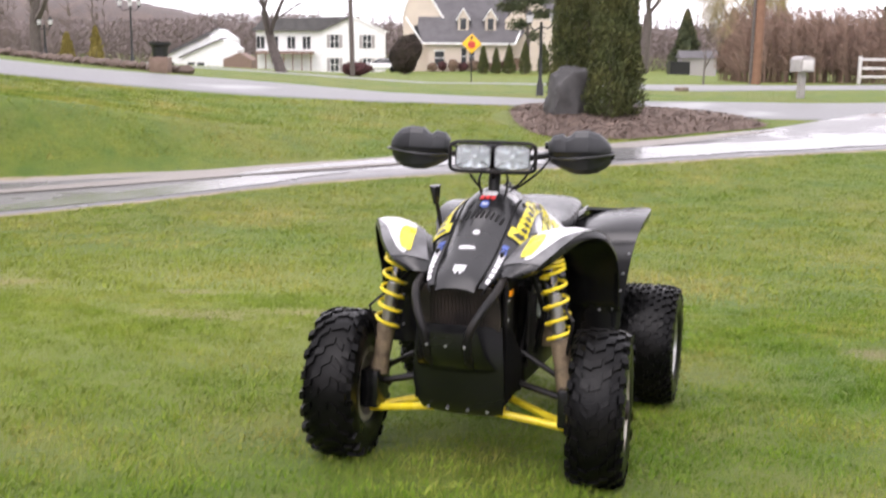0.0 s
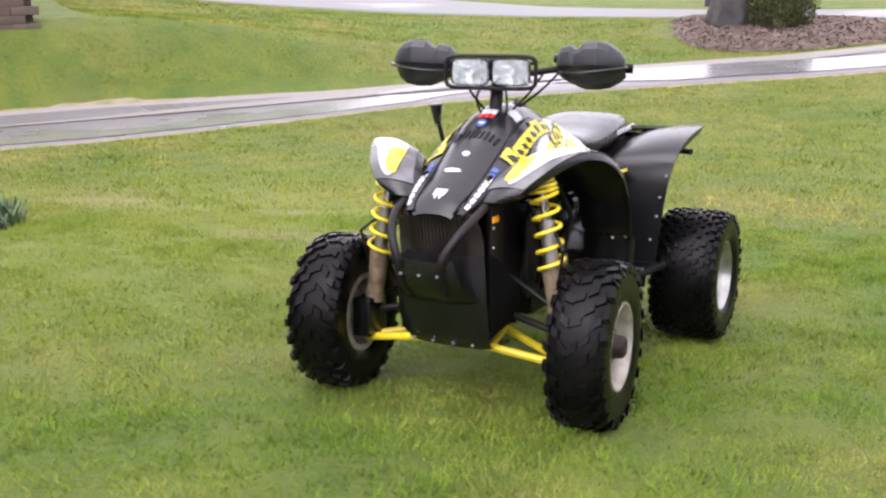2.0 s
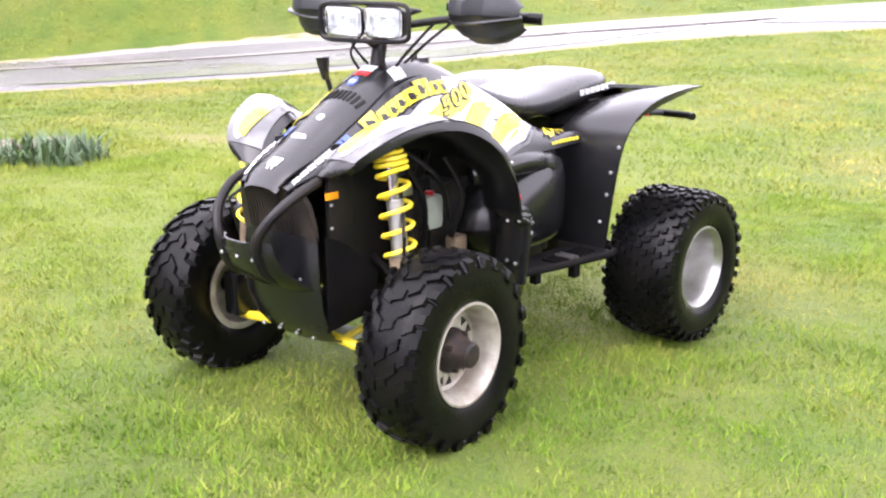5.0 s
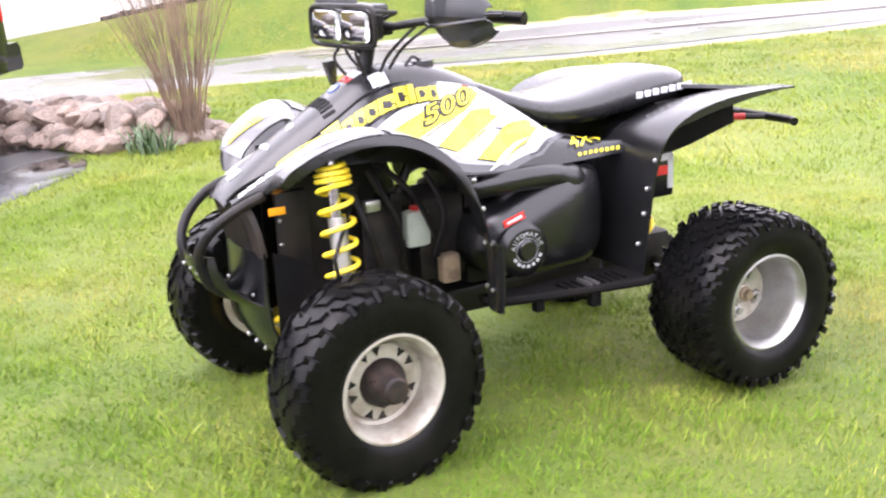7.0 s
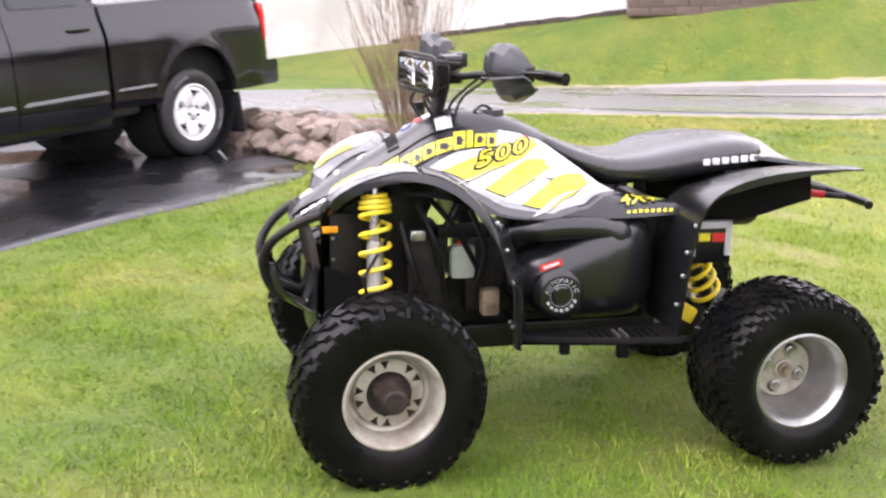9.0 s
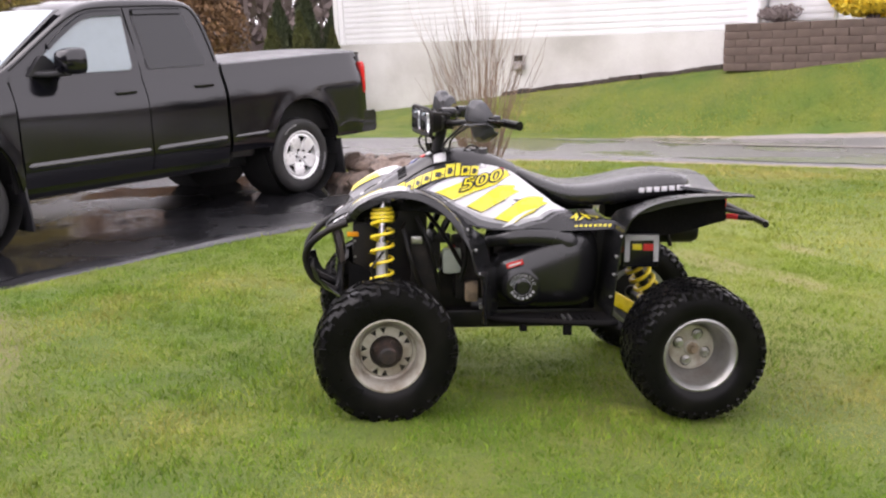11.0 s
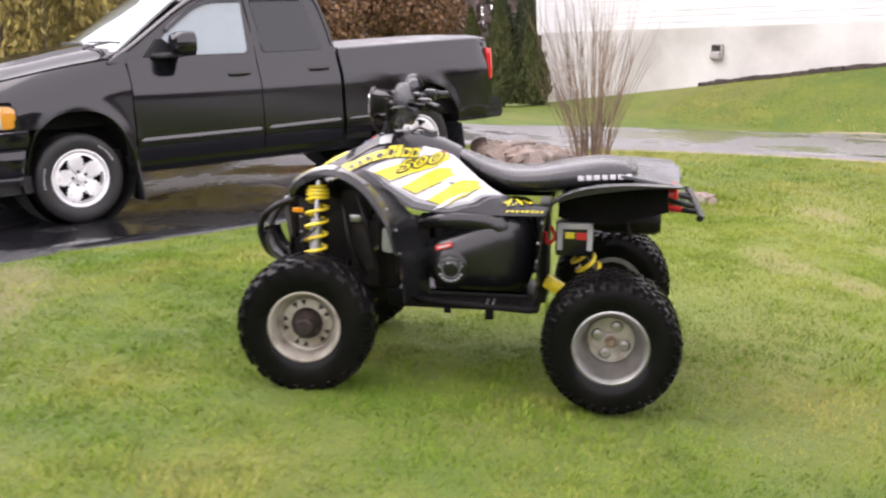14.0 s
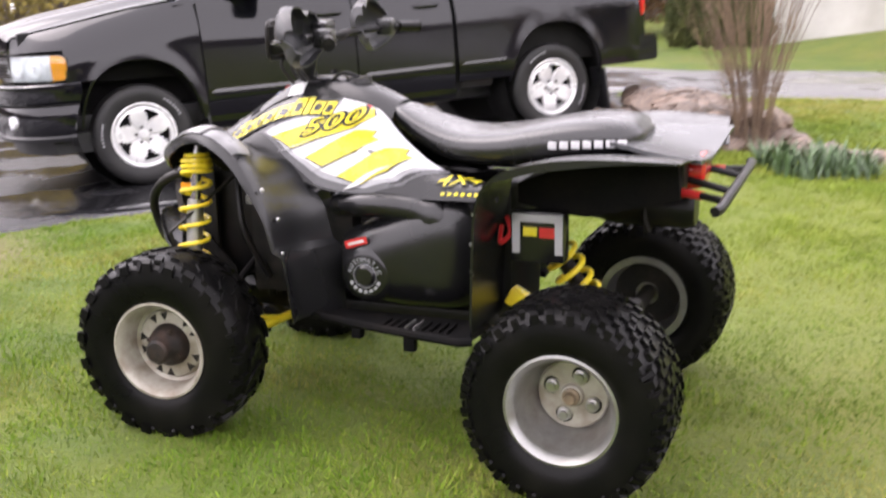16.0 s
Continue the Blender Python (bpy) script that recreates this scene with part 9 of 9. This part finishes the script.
# the low white building with stepped roofs
barn = thing("stepped_white_house", "white house with three stepped shed roofs", "house", at=pose(-37.5, 140, -1.1))
for k, (x0, x1, z0, z1, y) in enumerate(((0.2, 6.2, 2.1, 4.9, 3.0), (0.0, 5.4, 1.6, 4.1, 1.6), (2.2, 7.4, 1.4, 3.6, 0.0))):
    part("wall", add_prism(bmesh.new(), [(x0, -1.2), (x1 + 1.8, -1.2), (x1 + 1.8, z1 - 1.2), (x1, z1), (x0, z0)], "y", y, y + 5), "siding", barn)
    part("roof", add_sheet(bmesh.new(), [[(x0 - 0.3, yy, z0 - 0.1), (x1, yy, z1 + 0.12)] for yy in (y - 0.4, y + 5)], -0.12), "roof_grey", barn, "grey shed roof")
part("garage", add_prism(bmesh.new(), [(7.6, -1.2), (11.2, -1.2), (11.2, 1.0), (9.6, 1.9), (7.6, 1.1)], "y", -0.6, 4), "brown_wall", barn, "brown garage at the side")
for x in (0.8, 3.4, 4.6):
    part("window", box((x, -0.05, 0.3), (0.9, 0.1, 0.7)), "window", barn)

# parked white car far off and a dark shed
car = thing("parked_car", "white sedan parked beside the far white house", "car", at=on_ground(-8.3, 114, 0, 178))
part("body", add_loft(bmesh.new(), [[(x, y, z) for y, z in rounded(0, zc, 0.85, hz, 4, 18)] for x, zc, hz in ((-2.1, 0.62, 0.20), (-1.9, 0.62, 0.32), (-0.8, 0.64, 0.36), (1.0, 0.62, 0.34), (1.9, 0.58, 0.28), (2.1, 0.55, 0.16))]), "white_car", car)
part("cabin", add_loft(bmesh.new(), [[(cx + a, b, z) for a, b in rounded(0, 0, hx, w, 4, 20)] for z, cx, hx, w in ((0.92, -0.35, 1.35, 0.80), (1.2, -0.4, 1.0, 0.70), (1.40, -0.45, 0.65, 0.60), (1.43, -0.45, 0.45, 0.45))]), "dark_glass", car)
for x in (-1.3, 1.3):
    for y in (-0.8, 0.8):
        part("wheel", add_lathe(bmesh.new(), [(0.0, 0.1), (0.2, 0.1), (0.31, 0.08), (0.31, -0.08), (0.2, -0.1), (0.0, -0.1)], 16, m=pose(x, y, 0.31)), "rubber", car)
shed = thing("garden_shed", "small dark shed under the willows", "shed", at=on_ground(31.5, 150, 0))
part("wall", box((0, 0, 1.1), (4.6, 3, 2.4)), "mail_grey", shed)
part("dark_side", box((-2.5, -0.3, 0.9), (2.6, 2.6, 1.9)), "black_metal", shed)
part("roof", add_prism(bmesh.new(), [(-1.8, 2.3), (1.8, 2.3), (0, 3.3)], "x", -2.6, 2.6), "roof_grey", shed)

# ---------------------------------------------------------------- the woods that close the view


def woods(name, label, spots, seed, mat="far_twig", tall=(8, 13), twigs=46):
    """Bare woods: thin trunks with a haze of upswept twigs."""
    g = np.random.default_rng(seed)
    v, f = [], []
    for x, y in spots:
        z, h = ground_z(x, y) - 0.3, g.uniform(*tall)
        w = h * 0.008
        b = len(v)
        lean = g.normal(size=2) * 0.04 * h
        v += [(x - w, y, z), (x + w, y, z), (x + lean[0], y + lean[1], z + h), (x, y - w, z), (x, y + w, z), (x + lean[0], y + lean[1], z + h)]
        f += [(b, b + 1, b + 2), (b + 3, b + 4, b + 5)]
        t = g.uniform(0.25, 1.0, twigs)
        a = g.uniform(0, 2 * np.pi, twigs)
        ln = h * g.uniform(0.08, 0.26, twigs) * (1.15 - 0.6 * t)
        tw = h * 0.0055
        for i in range(twigs):
            px, py, pz = x + lean[0] * t[i], y + lean[1] * t[i], z + h * t[i]
            ex, ey, ez = px + np.cos(a[i]) * ln[i], py + np.sin(a[i]) * ln[i], pz + ln[i] * g.uniform(0.4, 1.2)
            b = len(v)
            v += [(px - tw, py, pz - tw), (px + tw, py, pz + tw), (ex, ey, ez)]
            f.append((b, b + 1, b + 2))
    ob = new(name, from_arrays(name, v, f, mat))
    return tagged(ob, label, "woods", kind="stuff")


def thicket(name, label, x0, x1, y0, y1, low, high, count, size, mat, seed):
    """A distant mass of bare twigs: small flakes filling a ragged band of wood."""
    g = np.random.default_rng(seed)
    x, y = g.uniform(x0, x1, count), g.uniform(y0, y1, count)
    crest = 0.5 + 0.28 * np.sin(x * 0.09 + 2 * np.sin(x * 0.031)) + 0.14 * np.sin(x * 0.47 + 1.0) + 0.08 * np.sin(x * 1.9 + y)
    h = low + (high - low) * crest
    z = np.array([ground_z(a, b) for a, b in zip(x, y)]) + h * g.random(count) ** 0.8
    c = np.stack([x, y, z], axis=1)
    u = g.normal(size=(count, 3)) * size * np.array([0.8, 0.8, 1.0])
    w = g.normal(size=(count, 3)) * size * np.array([0.8, 0.8, 0.7])
    v = np.concatenate([c - u, c + w, c + u], axis=1).reshape(-1, 3)
    ob = new(name, from_arrays(name, v, np.arange(count * 3).reshape(-1, 3), mat))
    return tagged(ob, label, "woods", kind="stuff")


thicket("far_woods_mass", "bare brown woods on the far hill", -190, 190, 170, 196, 5.6, 8.6, 190000, 0.20, "far_twig", 301)
hill_top = [(-260, 22), (-150, 18), (-82, 13), (-66, 10.2), (-58, 8.5), (-50, 7.3), (-36, 6.0), (-13, 5.3), (30, 5.9), (60, 6.5), (80, 7.0), (170, 9), (260, 10)]
hv, hf, hn = [], [], 320
for j, (dy, up) in enumerate(((0, 0.0), (5, 0.55), (14, 0.86), (30, 1.0), (60, 0.9))):
    for i in range(hn):
        x = lerp(-260, 260, i / (hn - 1))
        bumpy = 0.6 * noise.noise(Vector((x * 0.09, dy * 0.1, 2.0))) + 0.5 * noise.noise(Vector((x * 0.41, dy * 0.2, 5.0)))
        hv.append((x, 214 + dy + 6 * noise.noise(Vector((x * 0.05, dy * 0.1, 9.0))), max(-2.0, up * curve_at(hill_top, x) + (bumpy if j else -2.0))))
for j in range(4):
    for i in range(hn - 1):
        hf.append((j * hn + i, j * hn + i + 1, (j + 1) * hn + i + 1, (j + 1) * hn + i))
tagged(new("backdrop_hill", from_arrays("backdrop_hill", hv, hf, "hill_wood", True)), "hazy brown wooded hill far behind the houses", "hill", kind="structure")
# two unseen wood edges, added to darken side reflections and low skylight
thicket("east_wood_edge", "unseen dense wood added on the street side to dim reflections", 36, 44, -50, 62, 4.5, 7.5, 60000, 0.45, "far_twig", 304)
thicket("south_wood_edge", "unseen dense wood added behind the first stand to dim reflections", -50, 44, -42, -35, 4.5, 7.5, 60000, 0.45, "far_twig", 305)
thicket("wood_edge", "grey-brown undergrowth at the wood's edge behind the pickup", -46, -34, -40, 26, 1.5, 5.5, 16000, 0.3, "far_twig", 303)
g = np.random.default_rng(7)
spots = [(x, y) for x, y in zip(g.uniform(-190, 190, 1500), 178 + 150 * g.random(1500) ** 1.4) if not (-30 < x < 20 and y < 185)]
woods("far_woods", "bare brown woods on the far hill", spots, 8, tall=(5, 8), twigs=50)
spots = [(x, y) for x, y in zip(-33 - 40 * g.random(520), g.uniform(-45, 26, 520))]
woods("near_woods", "bare grey trunks at the wood's edge behind the pickup", spots, 9, tall=(9, 15), twigs=34)
spots = [(x, y) for x, y in zip(g.uniform(-70, -45, 220), g.uniform(26, 150, 220))]
woods("side_woods", "bare woods closing the side", spots, 10, tall=(9, 14), twigs=34)
# trees kept out of view east and south, added as a dark surround
spots = [(x, y) for x, y in zip(g.uniform(38, 80, 900), g.uniform(-60, 120, 900)) if x > 0.44 * y + 4]
woods("east_woods", "unseen bare woods added on the street side to dim reflections", spots, 11, tall=(6, 9), twigs=60)
spots = [(x, y) for x, y in zip(g.uniform(-60, 70, 700), g.uniform(-70, -32, 700))]
woods("south_woods", "unseen bare woods added behind the first stand to dim reflections", spots, 12, tall=(6, 9), twigs=60)

spots = [(x, y) for x, y in zip(g.uniform(17.5, 27.0, 420), g.uniform(69.5, 76.5, 420))]
woods("roadside_brush", "tangle of tall russet brush by the street", spots, 13, mat="russet", tall=(2.6, 5.0), twigs=60)

# ---------------------------------------------------------------- grass


def on_lawn(x, y):
    """False where the pad or the drive lies, by simple bounds."""
    edge = np.interp(x, [-14, -9, -6.6, -5.0, -4.25, -3.85, -3.5, -3.08, -2.45, -1.7, -0.6, 0.1, 0.5, 0.95, 1.3, 1.75, 2.6, 4, 6], [5.2, 5.9, 5.9, 5.78, 5.5, 4.85, 3.95, 3.18, 2.4, 1.98, 1.82, 1.75, 1.9, 2.05, 2.2, 2.25, 1.9, 0.5, -1])
    near = np.interp(x, [-22, -13, -9.4, -7.6, -6.1, -4.5, -3.0, -1.4, 2.9, 7.5, 14], [7.2, 8.3, 9.8, 11.7, 13.1, 14.7, 16.0, 16.9, 18.3, 19.8, 21.6])
    return (y > edge - 0.05) & (y < near - 0.03)


gxa, gya = np.array(gx), np.array(gy)
gz = np.array([p[2] for p in gv]).reshape(len(gy), len(gx))


def ground_many(x, y):
    """The ground's height at many places, between the corners of its sheet."""
    i = np.clip(np.searchsorted(gxa, x) - 1, 0, len(gxa) - 2)
    j = np.clip(np.searchsorted(gya, y) - 1, 0, len(gya) - 2)
    u, w = (x - gxa[i]) / (gxa[i + 1] - gxa[i]), (y - gya[j]) / (gya[j + 1] - gya[j])
    return (gz[j, i] * (1 - u) + gz[j, i + 1] * u) * (1 - w) + (gz[j + 1, i] * (1 - u) + gz[j + 1, i + 1] * u) * w


def wave(x, y, s, p):
    return 0.5 + 0.25 * np.sin(x * s + 1.7 * np.sin(y * s * 0.63 + p)) + 0.25 * np.sin(y * s * 1.21 + 1.3 * np.sin(x * s * 0.71 - p))


def across_drive(x, y):
    """The lawn beyond the drive, up to the lane, and the bank up to the house and its wall."""
    far = np.interp(x, [-22, -14.0, -11.6, -9.9, -8.0, -6.3, -4.5, -1.8, 2.6, 6.0], [9.4, 10.6, 12.2, 13.7, 15.3, 16.4, 17.6, 18.6, 20.2, 22.0])
    lane = np.interp(x, [-20, -10.6, -6.8, -2.6, 1.1, 4.4], [24.8, 26.2, 26.9, 26.4, 25.6, 24.9])
    s = (x + 19.3) * 0.565 - (y - 9.5) * 0.825
    u = (x + 19.3) * 0.825 + (y - 9.5) * 0.565
    bed = ((x - 3.3) / 2.7) ** 2 + ((y - 23.4) / 2.4) ** 2 < 1
    return (y > far + 0.1) & (y < lane) & ((s > 0.15) | (u > 13.5)) & ~((u > 8.6) & (s < 0.6) & (u < 13.3)) & ~bed


def lawn(name, x0, x1, y0, y1, count, height, width, seed, mat="blade", clear=None, where=on_lawn):
    """Single blades, thicker and longer in tufts, sparse on worn patches."""
    g = np.random.default_rng(seed)
    x, y = g.uniform(x0, x1, count), g.uniform(y0, y1, count)
    worn = wave(x, y, 2.3, 0.4) * wave(x, y, 5.1, 2.0) * wave(x, y, 0.8, 1.0)
    keep = where(x, y) & (worn + 0.25 * g.random(count) > 0.11)
    # the worn places keep few blades
    for sx, sy, rx, ry in BARE:
        keep &= (((x - sx) / rx) ** 2 + ((y - sy) / ry) ** 2 > g.uniform(0.5, 1.3, count)) | (g.random(count) < 0.3)
    if clear is not None:
        cx0, cx1, cy0, cy1 = clear
        keep &= ~((x > cx0) & (x < cx1) & (y > cy0) & (y < cy1))
    x, y = x[keep], y[keep]
    n = len(x)
    tuft = wave(x, y, 9.0, 3.0) * 0.7 + wave(x, y, 23.0, 1.0) * 0.6
    h = height * g.uniform(0.45, 1.15, n) * (0.45 + 0.75 * tuft) * (0.75 + 0.5 * wave(x, y, 3.3, 0.7))
    z = ground_many(x, y) - 0.006
    a = g.uniform(0, 2 * np.pi, n)
    lean = h * g.uniform(0.2, 1.3, n)
    la = g.uniform(0, 2 * np.pi, n)
    w = width * g.uniform(0.6, 1.4, n)
    dx, dy = np.cos(a) * w, np.sin(a) * w
    v = np.stack([x - dx, y - dy, z, x + dx, y + dy, z, x + np.cos(la) * lean, y + np.sin(la) * lean, z + h], axis=1).reshape(-1, 3)
    ob = new(name, from_arrays(name, v, np.arange(n * 3).reshape(-1, 3), mat))
    return tagged(ob, "short uneven spring grass with straw among the green", "grass", kind="stuff")


lawn("grass", -3.6, 5.0, 0.2, 8.0, 640000, 0.031, 0.0026, 201)
lawn("grass", -9.0, 9.0, 8.0, 19.5, 330000, 0.042, 0.005, 202, mat="blade_dry")
lawn("grass", -9.0, -3.6, 4.0, 8.0, 90000, 0.045, 0.004, 203, mat="blade_dry")
lawn("grass", 5.0, 9.0, -0.5, 8.0, 60000, 0.045, 0.004, 204)
lawn("grass", -15.0, 5.5, 10.5, 26.5, 270000, 0.045, 0.0075, 205, mat="blade_dry", where=across_drive)
